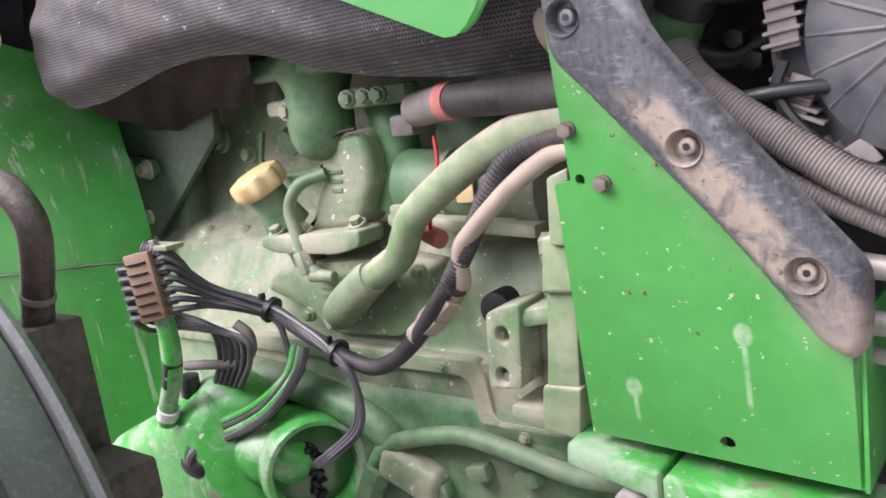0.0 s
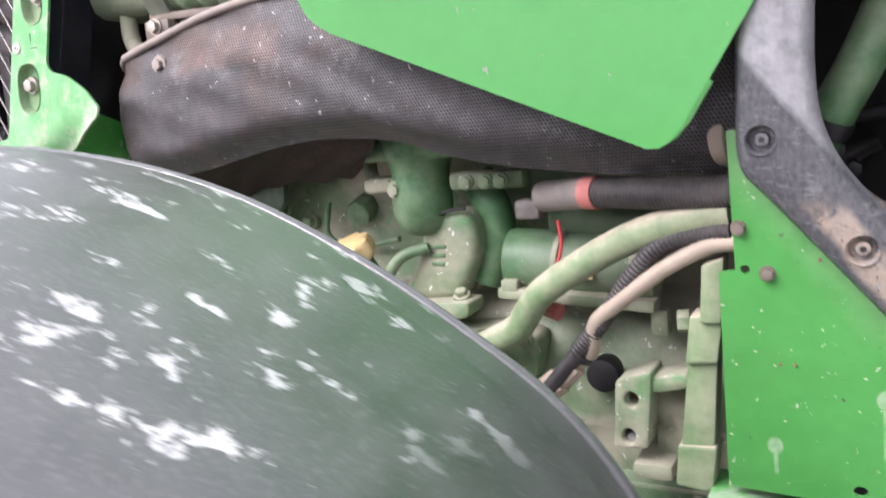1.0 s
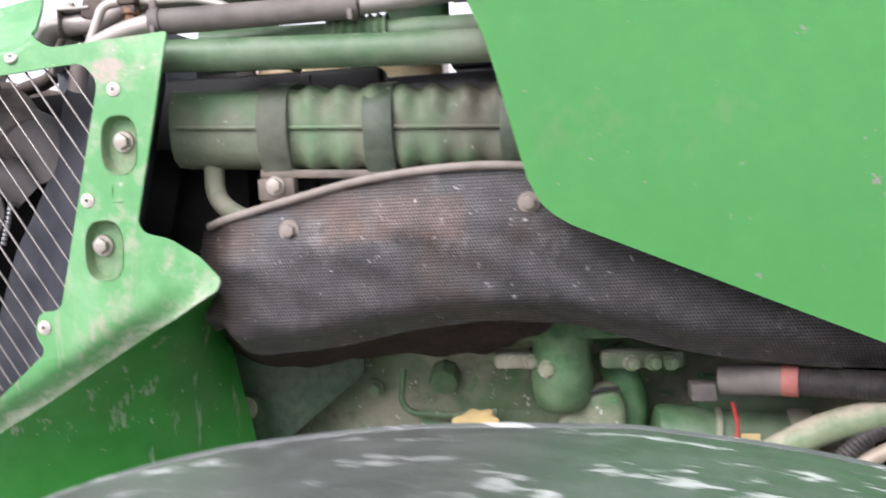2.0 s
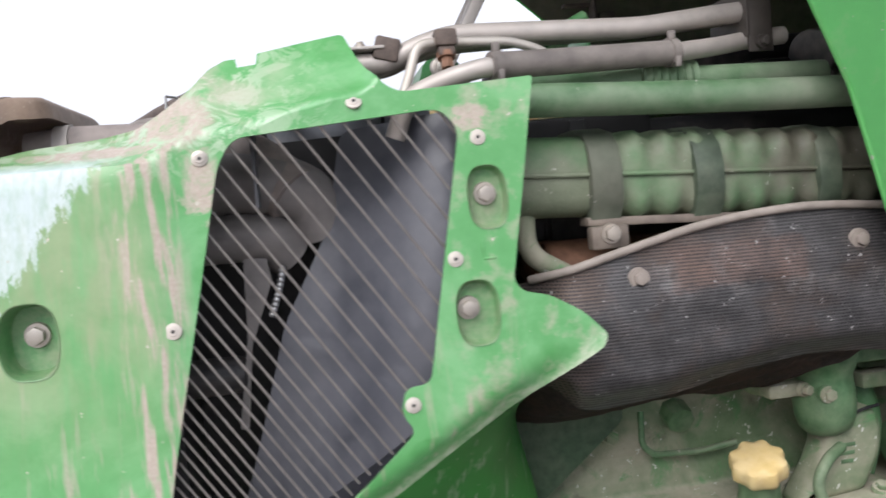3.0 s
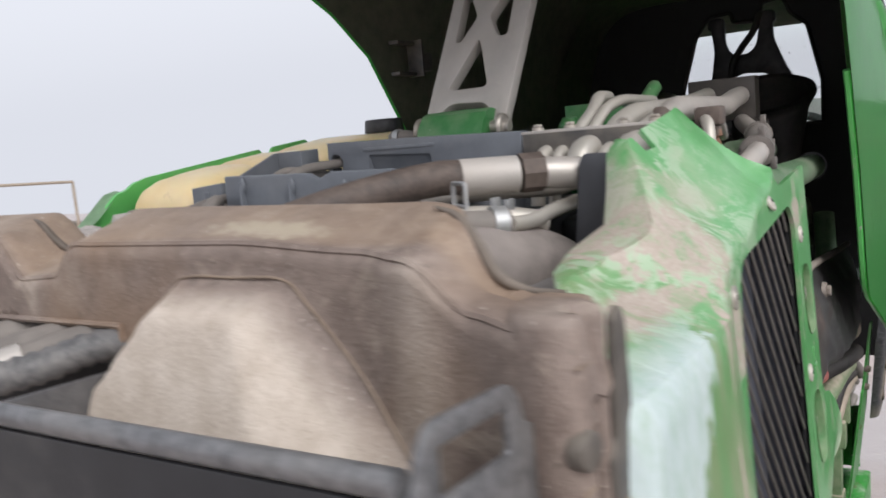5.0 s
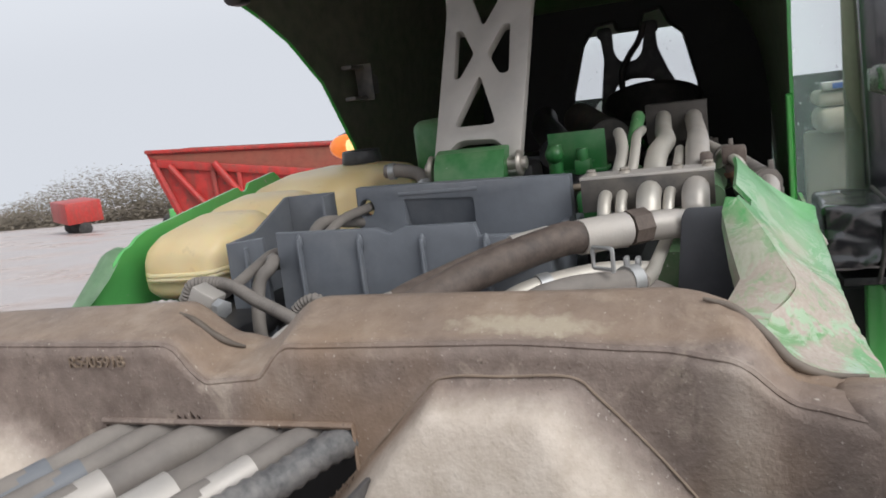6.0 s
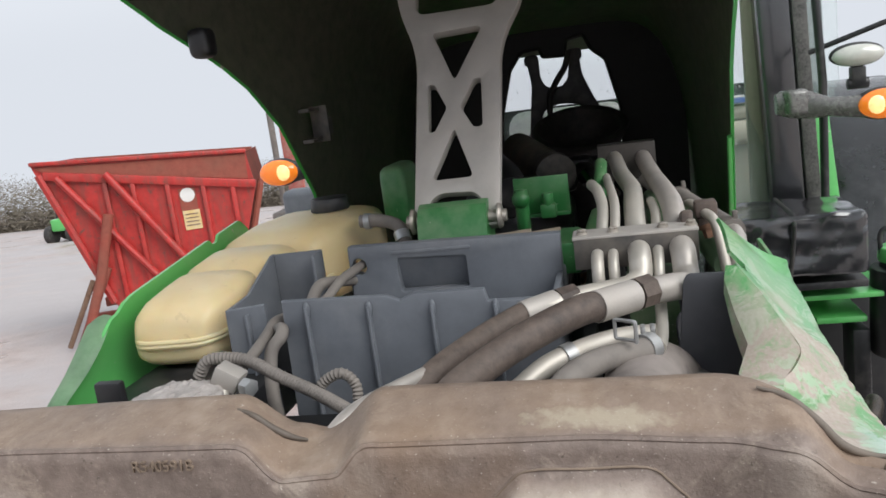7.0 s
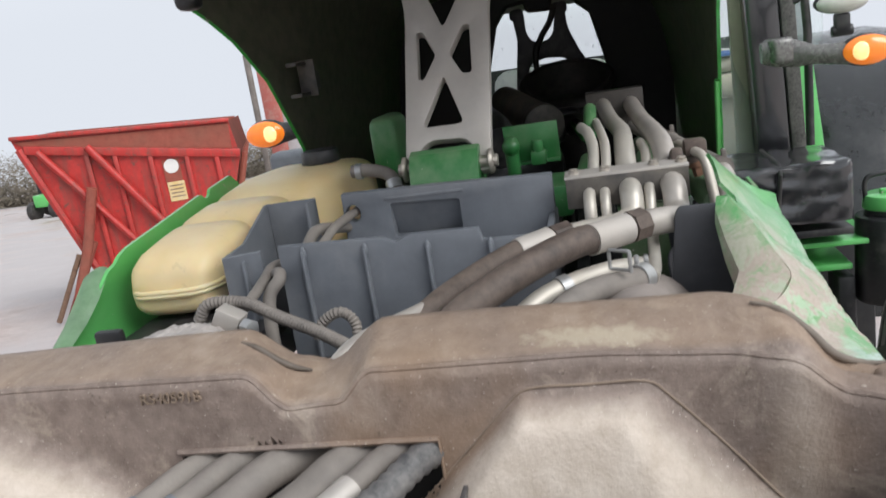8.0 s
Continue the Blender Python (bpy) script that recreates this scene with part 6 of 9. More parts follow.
for a, b in zip(rows, rows[1:]):
    for k in range(32):
        bm.faces.new((a[k], a[(k + 1) % 32], b[(k + 1) % 32], b[k]))
bm.faces.new(rows[0])
bm.faces.new(rows[-1])
part("housing", bm, m_engine_clean, th)
bm = bmesh.new()
box(bm, (0.130, 0.010, 1.432), (0.18, 0.08, 0.030), 0.008, seg=3)
part("head", bm, m_engine_clean, th)
part("boss", cyl(bmesh.new(), (0.094, -0.004, 1.381), (0.091, -0.022, 1.381), 0.015, 0.013, 18, 0.003), m_engine_clean, th)
part("bolt", hexbolt(bmesh.new(), (0.091, -0.020, 1.381), (0, -1, 0), 0.008, 0.006, 0.012), m_engine, th)
for x in (0.07, 0.19, 0.215, 0.235):
    part("flange_bolt", hexbolt(bmesh.new(), (x, 0.0 - 0.02 * (x > 0.1), 1.386), (0.3, -1, 0), 0.007, 0.008, 0.010), m_engine, th)
bm = bmesh.new()
box(bm, (0.205, 0.015, 1.385), (0.10, 0.03, 0.022), 0.006)
part("side_lug", bm, m_engine, th)
bm = bmesh.new()
box(bm, (0.055, 0.02, 1.385), (0.06, 0.03, 0.020), 0.006)
part("side_lug", bm, m_engine, th)
part("arched_bracket", tube([(0.012, 0.05, 1.44), (0.014, 0.045, 1.40), (0.028, 0.04, 1.385), (0.07, 0.03, 1.388)], 0.010, 10), m_engine, th)
neck = rounded([(0.106, 1.330), (0.130, 1.345), (0.172, 1.352), (0.186, 1.324), (0.181, 1.284), (0.155, 1.238), (0.055, 1.226), (0.088, 1.272), (0.104, 1.305)], [0.012, 0.012, 0.018, 0.018, 0.02, 0.012, 0.012, 0.02, 0.012], 4)
part("elbow", slab(neck, [], 0.055, on_y(0.004), 0.011), m_engine, th, "cast neck with a flat lettered face", sharp=60)
part("elbow_back", sweep(bmesh.new(), catmull([(0.165, 0.06, 1.385), (0.186, 0.055, 1.345), (0.190, 0.055, 1.30), (0.172, 0.05, 1.25)], 6), 0.024, 18), m_engine_clean, th)
part("elbow_gasket", tube([(0.100, 0.000, 1.322), (0.122, -0.001, 1.338), (0.150, -0.001, 1.349), (0.176, 0.0, 1.352)], 0.0022, 8), m_black_deep, th, "dark gasket line")
bm = slab(rounded([(0.015, 1.232), (0.10, 1.236), (0.185, 1.242), (0.182, 1.222), (0.14, 1.212), (0.035, 1.212), (0.012, 1.22)], 0.008), [], 0.045, on_y(-0.030), 0.004)
part("lower_flange", bm, m_engine, th)
for x, z in ((0.024, 1.236), (0.075, 1.238), (0.165, 1.246)):
    part("flange_bolt", hexbolt(bmesh.new(), (x, -0.010, z - 0.002), (0, -0.4, 1), 0.008, 0.007, 0.012), m_engine, th)
for k in range(3):
    bm = bmesh.new()
    box(bm, (0.128, 0.0035, 1.304 - 0.011 * k), (0.026 - 0.004 * k, 0.002, 0.005), 0.0005)
    part("cast_mark", bm, m_engine_clean, th)

# oil cooler and the big return pipe
oc = thing("oil_cooler", (0.13, 0.0, 1.1), "dusty green oil cooler cover with sloping sides", "oil cooler")
bm = slab(rounded([(-0.010, 1.175), (0.075, 1.196), (0.20, 1.206), (0.262, 1.196), (0.258, 1.145), (0.20, 1.108), (0.085, 1.104), (0.060, 1.13), (-0.02, 1.155)], 0.012), [], 0.05, on_y(-0.008), 0.009)
part("cover", bm, m_engine, oc)
for x, z in ((0.055, 1.128), (0.095, 1.120), (0.245, 1.19)):
    part("bolt", hexbolt(bmesh.new(), (x, -0.008, z), (0, -1, 0), 0.007, 0.006, 0.010), m_engine, oc)
for k in range(3):
    bm = bmesh.new()
    box(bm, (0.10, -0.0085, 1.164 - 0.009 * k), (0.030, 0.002, 0.004), 0.0005)
    part("cast_mark", bm, m_engine_clean, oc)
rp = thing("return_pipe", (0.25, -0.05, 1.12), "thick green painted pipe with dust worn on its bends", "pipe")
path = catmull([(0.505, -0.095, 1.352), (0.482, -0.090, 1.350), (0.430, -0.080, 1.336), (0.384, -0.070, 1.318), (0.330, -0.064, 1.288), (0.292, -0.060, 1.262), (0.272, -0.052, 1.240), (0.255, -0.047, 1.218), (0.225, -0.042, 1.201), (0.190, -0.034, 1.184)], 7)
part("pipe", sweep(bmesh.new(), path, 0.0165, 20), m_sage, rp)
part("socket", sweep(bmesh.new(), [(0.205, -0.037, 1.192), (0.190, -0.034, 1.184), (0.150, -0.027, 1.157), (0.122, -0.018, 1.138), (0.108, -0.01, 1.128)], lambda i, m: (0.0195, 0.0215, 0.023, 0.022, 0.014)[i], 20), m_engine, rp)

# starter motor with cables
stt = thing("starter_motor", (0.3, 0.03, 1.23), "dark green starter motor with a red cable boot", "starter motor")
bm = bmesh.new()
cyl(bm, (0.218, 0.025, 1.285), (0.395, 0.035, 1.272), 0.038, 0.038, 28, 0.008)
part("motor", bm, m_tube, stt)
bm = bmesh.new()
cyl(bm, (0.285, 0.025, 1.284), (0.292, 0.025, 1.283), 0.0395, 0.0395, 28, 0.001)
part("band", bm, m_engine, stt)
bm = bmesh.new()
cyl(bm, (0.372, 0.033, 1.275), (0.40, 0.035, 1.273), 0.043, 0.043, 28, 0.003)
part("band", bm, m_engine, stt)
bm = bmesh.new()
cyl(bm, (0.275, 0.035, 1.335), (0.41, 0.05, 1.322), 0.024, 0.024, 22, 0.004)
part("solenoid", bm, m_tube, stt)
bm = bmesh.new()
box(bm, (0.31, 0.0, 1.243), (0.19, 0.03, 0.014), 0.004, Matrix.Rotation(radians(4), 4, "Y"))
box(bm, (0.232, -0.005, 1.258), (0.022, 0.02, 0.016), 0.003)
box(bm, (0.405, 0.01, 1.215), (0.02, 0.02, 0.03), 0.004)
part("mount", bm, m_engine, stt)
bm = bmesh.new()
box(bm, (0.325, -0.012, 1.282), (0.022, 0.003, 0.03), 0.001)
part("tag", bm, m_yellow, stt, "tan paper tag")
part("boot", tube([(0.258, -0.012, 1.243), (0.275, -0.022, 1.238), (0.300, -0.030, 1.232)], 0.010, 14), m_red_dull, stt, "faded red rubber boot")
part("lead", tube([(0.303, -0.022, 1.338), (0.307, -0.028, 1.31), (0.300, -0.034, 1.28), (0.292, -0.034, 1.25), (0.285, -0.026, 1.24)], 0.0022, 8), m_red_wire, stt, "thin red wire")
ch = thing("battery_cable", (0.4, -0.08, 1.37), "thick black corrugated cable with faded red tape", "cable")
part("conduit", corrugated([(0.352, -0.058, 1.372), (0.40, -0.075, 1.372), (0.45, -0.092, 1.372), (0.52, -0.108, 1.374)], 0.0165, 0.004, 0.05, 18), m_rubber, ch)
part("sleeve", tube([(0.290, -0.028, 1.366), (0.32, -0.042, 1.369), (0.352, -0.058, 1.372)], 0.0175, 18), m_hose_grey, ch, "dull grey cable sleeve")
part("tape", sweep(bmesh.new(), [(0.350, -0.057, 1.372), (0.366, -0.0625, 1.372)], 0.0182, 18), m_red_dull, ch, "faded red tape")
bm = bmesh.new()
box(bm, (0.270, -0.020, 1.352), (0.03, 0.026, 0.022), 0.004)
part("terminal", bm, m_hose_grey, ch)

# hydraulic hose, tan pipe and the union where they meet
m_line = coated("grey_black_nylon", (0.055, 0.055, 0.058), 0.35, 0.4, dust_col=(0.20, 0.19, 0.175), vary=0.25, grain=0.15)
hs = thing("conduit", (0.3, -0.06, 1.1), "black corrugated conduit sweeping along the engine", "conduit")
pts = [(0.505, -0.102, 1.336), (0.464, -0.092, 1.331), (0.431, -0.086, 1.318), (0.406, -0.081, 1.293), (0.382, -0.076, 1.261), (0.357, -0.070, 1.228), (0.330, -0.064, 1.196)]
part("upper_run", corrugated(pts, 0.0105, 0.005, 0.09, 14), m_rubber, hs)
part("middle_run", tube([(0.330, -0.064, 1.196), (0.298, -0.066, 1.157), (0.267, -0.058, 1.128), (0.229, -0.052, 1.101), (0.19, -0.046, 1.086), (0.155, -0.046, 1.092), (0.136, -0.047, 1.100)], 0.0095, 14), m_rubber, hs)
part("lower_run", corrugated([(0.140, -0.047, 1.098), (0.077, -0.042, 1.118), (0.022, -0.045, 1.146), (-0.035, -0.066, 1.166), (-0.060, -0.088, 1.190), (-0.056, -0.108, 1.218), (-0.055, -0.125, 1.236), (-0.075, -0.135, 1.245)], 0.0095, 0.004, 0.10, 14), m_line, hs)
for p, q in (((0.024, -0.044, 1.145), (0.030, -0.043, 1.142)), ((0.132, -0.046, 1.099), (0.138, -0.046, 1.097))):
    bm = sweep(bmesh.new(), [p, q], 0.017, 12)
    box(bm, Vector(p) + Vector((0, -0.008, 0.018)), (0.006, 0.008, 0.008), 0.001)
    part("cable_tie", bm, m_black, hs)
tpn = thing("tan_pipe", (0.4, -0.08, 1.18), "tan dusty metal pipe with hexagon union", "pipe")
part("pipe", tube([(0.508, -0.104, 1.325), (0.485, -0.100, 1.323), (0.443, -0.092, 1.302), (0.400, -0.085, 1.271), (0.356, -0.074, 1.236), (0.350, -0.068, 1.212), (0.345, -0.060, 1.195), (0.325, -0.056, 1.180)], 0.0085, 14, bend=0.03), m_beige_pipe, tpn)
bm = bmesh.new()
cyl(bm, (0.326, -0.058, 1.181), (0.306, -0.058, 1.162), 0.0135, 0.0135, 6, 0.001)
cyl(bm, (0.306, -0.058, 1.162), (0.288, -0.058, 1.148), 0.0155, 0.0155, 6, 0.001)
cyl(bm, (0.288, -0.058, 1.148), (0.270, -0.058, 1.134), 0.012, 0.012, 12, 0.001)
part("union", bm, m_beige_pipe, tpn)
part("tie", sweep(bmesh.new(), [(0.338, -0.062, 1.197), (0.334, -0.06, 1.192)], 0.0135, 10), m_black, tpn)
bm = bmesh.new()
cyl(bm, (0.335, 0.03, 1.148), (0.335, 0.0, 1.148), 0.020, 0.020, 20, 0.002)
part("bore", bm, m_black_deep, tpn)

# grease distributor and its lines
gd = thing("grease_distributor", (-0.07, -0.14, 1.15), "tan plastic grease distributor block with many black lines", "distributor")
bm = bmesh.new()
tilt = Matrix.Rotation(radians(-8), 4, "Y") @ Matrix.Rotation(radians(28), 4, "Z")
box(bm, (-0.070, -0.142, 1.198), (0.034, 0.022, 0.084), 0.002, tilt)
part("block", bm, m_brown_block, gd)
for k in range(6):
    z = 1.228 - 0.0125 * k
    bm = bmesh.new()
    box(bm, Vector((-0.070, -0.142, 1.198)) + tilt @ Vector((-0.002, -0.0125, 0.030 - 0.0125 * k)), (0.026, 0.0028, 0.0016), 0.0004, tilt)
    part("groove", bm, m_black_deep, gd)
    p0 = Vector((-0.070, -0.142, 1.198)) + tilt @ Vector((0.017, 0.0, 0.026 - 0.0125 * k))
    dirn = tilt @ Vector((1, 0.0, 0))
    line = [p0, p0 + dirn * 0.02, Vector((-0.02, -0.088 + 0.003 * (k % 2), 1.183 - 0.005 * k)), Vector((0.028, -0.050 + 0.003 * (k % 3), 1.152 - 0.004 * k))]
    if k < 3:
        line += [Vector((0.085, -0.048, 1.128 - 0.004 * k)), Vector((0.135, -0.054, 1.105 - 0.004 * k)), Vector((0.168, -0.058, 1.07)), Vector((0.165 + 0.005 * k, -0.066, 1.02)), Vector((0.128 + 0.006 * k, -0.082, 0.985)), Vector((0.100 + 0.004 * k, -0.082, 0.966))]
    else:
        line += [Vector((0.045, -0.045, 1.115 - 0.004 * k)), Vector((0.030 + 0.005 * k, -0.052, 1.068)), Vector((-0.01, -0.08, 1.03 - 0.004 * k)), Vector((-0.064 - 0.003 * k, -0.112, 0.992)), Vector((-0.076, -0.130, 0.966)), Vector((-0.080, -0.122, 0.945))]
    part("line", tube(line, 0.0040, 8, 6), m_line, gd)
    bm = bmesh.new()
    cyl(bm, p0, p0 + dirn * 0.014, 0.005, 0.005, 6)
    part("fitting", bm, m_trim, gd)
    q0 = p0 - dirn * 0.036
    loop = [q0, q0 + Vector((-0.018, -0.004, -0.003)), q0 + Vector((-0.022, 0.02, -0.025)), Vector((-0.09, -0.10, 1.150 - 0.004 * k)), Vector((-0.05 + 0.012 * k, -0.085, 1.13 - 0.002 * k)), Vector((-0.045 + 0.012 * k, -0.080, 1.09)), Vector((-0.065 + 0.01 * k, -0.080, 1.05))]
    part("back_line", tube(loop, 0.0038, 8, 6), m_line, gd)
bm = bmesh.new()
box(bm, (-0.055, -0.122, 1.243), (0.05, 0.025, 0.006), 0.001)
part("bracket", bm, m_engine, gd)
part("bolt", hexbolt(bmesh.new(), (-0.062, -0.13, 1.246), (0, 0, 1), 0.005, 0.004, 0.007), m_steel, gd)
cv = thing("hose_elbow", (-0.09, -0.09, 1.05), "black plastic elbow joint below the distributor", "fitting")
part("hose", tube([(-0.105, -0.092, 1.073), (-0.07, -0.086, 1.076), (-0.02, -0.076, 1.080), (0.008, -0.072, 1.095), (0.014, -0.074, 1.12), (0.0, -0.08, 1.135)], 0.0065, 10), m_hose_grey, cv)
bm = bmesh.new()
cyl(bm, (-0.105, -0.092, 1.06), (-0.108, -0.092, 1.03), 0.013, 0.013, 14, 0.002)
part("joint", bm, m_black, cv)
gt = thing("grease_tube", (-0.1, -0.13, 1.0), "green and white scuffed hose sleeve hanging down", "hose")
part("tube", tube([(-0.070, -0.132, 1.160), (-0.066, -0.132, 1.12), (-0.075, -0.132, 1.08), (-0.098, -0.132, 1.04), (-0.112, -0.132, 1.008)], 0.012, 14), m_cast, gt)
part("band", sweep(bmesh.new(), [(-0.069, -0.132, 1.098), (-0.084, -0.132, 1.064)], 0.0124, 14), m_black, gt)
part("collar", sweep(bmesh.new(), [(-0.101, -0.132, 1.030), (-0.108, -0.132, 1.018)], 0.0145, 14), m_white_mark, gt)

for k in range(4):
    gl = [(0.060 + 0.006 * k, -0.045, 1.10), (0.050 + 0.006 * k, -0.058, 1.065), (0.015 + 0.006 * k, -0.085, 1.032 - 0.004 * k), (-0.045 + 0.004 * k, -0.105, 1.005 - 0.006 * k), (-0.078 + 0.004 * k, -0.124, 0.985 - 0.003 * k), (-0.086 + 0.003 * k, -0.132, 0.962), (-0.084, -0.126, 0.945)]
    part("line", tube(gl, 0.0045 if k < 3 else 0.0062, 8, 6), m_line if k % 2 else m_cast, gd)
# front axle support casting
ca = thing("front_support", (-0.1, -0.1, 0.75), "bright green chipped front support casting", "casting")
bm = bmesh.new()
ball(bm, (-0.070, -0.055, 1.005), 0.058, 1.25, 0.95, 0.88, 28)
part("barrel", bm, m_cast, ca)
part("saddle", ball(bmesh.new(), (-0.005, -0.062, 0.955), 0.060, 1.3, 0.8, 0.75, 28), m_cast, ca)
bm = bmesh.new()
H, out_dir = Vector((0.075, -0.058, 0.945)), Vector((0.86, -0.48, 0.05)).normalized()
s1 = out_dir.cross(Vector((0, 0, 1))).normalized()
s2 = s1.cross(out_dir)
rows = [[bm.verts.new(H + out_dir * d + r * (math.cos(a) * s1 + math.sin(a) * s2)) for a in (2 * math.pi * k / 36 for k in range(36))] for r, d in ((0.058, -0.12), (0.066, -0.05), (0.069, -0.012), (0.068, 0.004), (0.063, 0.011), (0.057, 0.010), (0.0545, 0.003), (0.053, -0.010), (0.050, -0.012))]
for a, b in zip(rows, rows[1:]):
    for k in range(36):
        bm.faces.new((a[k], a[(k + 1) % 36], b[(k + 1) % 36], b[k]))
part("hub", bm, m_cast, ca, sharp=50)
part("hub_face", cyl(bmesh.new(), H - out_dir * 0.016, H - out_dir * 0.009, 0.0515, 0.0515, 36, 0.001), m_hub, ca, "smooth dark green hub face")
bm = bmesh.new()
box(bm, (-0.16, -0.05, 0.89), (0.34, 0.16, 0.22), 0.05, Matrix.Rotation(radians(-24), 4, "Y"), 5)
part("arm", bm, m_cast, ca)
# black ball standing in for the shade of a hollow in the casting
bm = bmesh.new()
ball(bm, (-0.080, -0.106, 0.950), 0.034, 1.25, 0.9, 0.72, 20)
part("cavity_shade", bm, m_black_deep, ca)
clot = [H - out_dir * 0.005 + s1 * (0.005 * math.sin(k * 1.7)) + s2 * (0.030 - 0.007 * k) for k in range(11)]
bm = tube(clot, lambda i, m: 0.0065 + 0.0022 * math.sin(i * 1.9) + 0.0012 * math.sin(i * 4.7), 10, 4)
part("grease_clot", bm, m_black_deep, ca)

# steel line under the block and the rear mounting block
hl = thing("hydraulic_line", (0.3, -0.03, 0.9), "green painted hydraulic line with hexagon ends", "pipe")
part("pipe", tube([(0.128, -0.022, 0.910), (0.146, -0.022, 0.950), (0.178, -0.023, 0.980), (0.257, -0.028, 1.006), (0.315, -0.033, 1.013), (0.423, -0.042, 1.001), (0.462, -0.047, 1.003), (0.512, -0.052, 1.012)], 0.0105, 14), m_engine_clean, hl)
bm = bmesh.new()
cyl(bm, (0.150, -0.022, 0.945), (0.120, -0.022, 0.895), 0.018, 0.018, 6, 0.002)
part("nut", bm, m_engine_clean, hl)
bm = bmesh.new()
cyl(bm, (0.512, -0.054, 1.012), (0.530, -0.056, 1.014), 0.017, 0.017, 16, 0.002)
part("end_cap", bm, m_beige_pipe, hl)
bm = bmesh.new()
box(bm, (0.20, -0.01, 0.945), (0.09, 0.05, 0.05), 0.012, Matrix.Rotation(radians(20), 4, "Y"), 3)
solo("valve_block", bm, m_engine, "dusty green valve casting beside the line", "valve")
mb = thing("mounting_block", (0.4, -0.04, 1.05), "green steel mounting block with two bolt bores", "bracket")
part("block", slab(rounded([(0.372, 1.170), (0.412, 1.182), (0.404, 1.095), (0.366, 1.092)], 0.007), [ellipse((0.3885, 1.149), 0.0075, 0.0090, 16), ellipse((0.3835, 1.107), 0.0075, 0.0090, 16)], 0.05, on_y(-0.070), 0.003), m_engine, mb)
for x, z in ((0.3885, 1.149), (0.3835, 1.107)):
    bm = bmesh.new()
    cyl(bm, (x + 0.002, -0.045, z), (x + 0.002, -0.02, z), 0.009, 0.009, 14)
    part("bore", bm, m_rust if z > 1.13 else m_black_deep, mb)
bm = bmesh.new()
cyl(bm, (0.3845, -0.062, 1.103), (0.3845, -0.045, 1.105), 0.0055, 0.0055, 12, 0.001)
part("bolt", bm, m_zinc, mb)
bm = bmesh.new()
box(bm, (0.428, -0.04, 1.168), (0.045, 0.05, 0.018), 0.006, Matrix.Rotation(radians(-12), 4, "Y"))
part("shelf", bm, m_engine, mb)
bm = bmesh.new()
box(bm, (0.405, -0.035, 1.066), (0.045, 0.06, 0.020), 0.007)
part("foot", bm, m_engine, mb)
bm = bmesh.new()
box(bm, (0.428, -0.015, 1.12), (0.05, 0.03, 0.09), 0.004)
part("web", bm, m_engine, mb)
fl = thing("flywheel_flange", (0.46, -0.08, 1.05), "green stepped flange ahead of the side plate", "flange")
part("upper", slab(rounded([(0.474, 1.302), (0.495, 1.310), (0.490, 1.245), (0.470, 1.245)], 0.003), [], 0.03, on_y(-0.100), 0.002), m_sage, fl)
part("middle", slab(rounded([(0.459, 1.250), (0.492, 1.254), (0.484, 1.203), (0.453, 1.200)], 0.003), [], 0.035, on_y(-0.094), 0.003), m_sage, fl)
part("lower", slab(rounded([(0.454, 1.204), (0.483, 1.208), (0.476, 1.112), (0.443, 1.108)], 0.003), [], 0.03, on_y(-0.086), 0.002), m_sage, fl)
part("foot", slab(rounded([(0.440, 1.112), (0.479, 1.114), (0.473, 1.064), (0.436, 1.068)], 0.004), [], 0.035, on_y(-0.090), 0.003), m_sage, fl)
bm = bmesh.new()
cyl(bm, (0.452, -0.06, 1.236), (0.440, -0.062, 1.236), 0.012, 0.012, 6, 0.001)
part("nut", bm, m_engine, fl)

# exhaust heat screen
hs2 = thing("heat_screen", (0.1, -0.1, 1.4), "sooty perforated metal heat screen with a tube edge", "heat screen")
UP = ((-0.32, 1.566), (-0.25, 1.583), (-0.20, 1.595), (-0.10, 1.616), (0.01, 1.625), (0.10, 1.620), (0.30, 1.60), (0.53, 1.58))
DN = ((-0.32, 1.44), (-0.285, 1.448), (-0.259, 1.424), (-0.20, 1.422), (-0.142, 1.428), (-0.09, 1.438), (-0.044, 1.446), (0.034, 1.452), (0.131, 1.444), (0.229, 1.416), (0.307, 1.402), (0.40, 1.392), (0.53, 1.386))


def screen_y(x, z):
    lo = glide(DN, x)
    hi = glide(UP, x)
    t = (z - lo) / max(hi - lo, 1e-3)
    y = -0.118 + 0.035 * smooth01(0.25, 0.0, t) ** 2 + 0.02 * smooth01(0.6, 1.0, t)
    y += 0.045 * smooth01(-0.255, -0.32, x)
    return y


bm = bmesh.new()
grid = []
for i in range(110):
    x = -0.315 + 0.84 * i / 109
    lo, hi = glide(DN, x), glide(UP, x)
    grid.append([bm.verts.new((x, screen_y(x, lo + (hi - lo) * j / 20) + 0.0015 * math.sin(x * 60 + j), lo + (hi - lo) * j / 20)) for j in range(21)])
for a, b in zip(grid, grid[1:]):
    for j in range(20):
        bm.faces.new((a[j], b[j], b[j + 1], a[j + 1]))
bmesh.ops.recalc_face_normals(bm, faces=bm.faces)
bmesh.ops.solidify(bm, geom=bm.faces[:], thickness=0.0015)
part("screen", bm, m_screen, hs2)
bm = bmesh.new()
grid = []
for i in range(80):
    x = -0.31 + 0.83 * i / 79
    lo = glide(DN, x)
    grid.append([bm.verts.new((x, screen_y(x, lo) + 0.005 + 0.10 * j / 5, lo + 0.002 + 0.02 * math.sin(j * 0.6))) for j in range(6)])
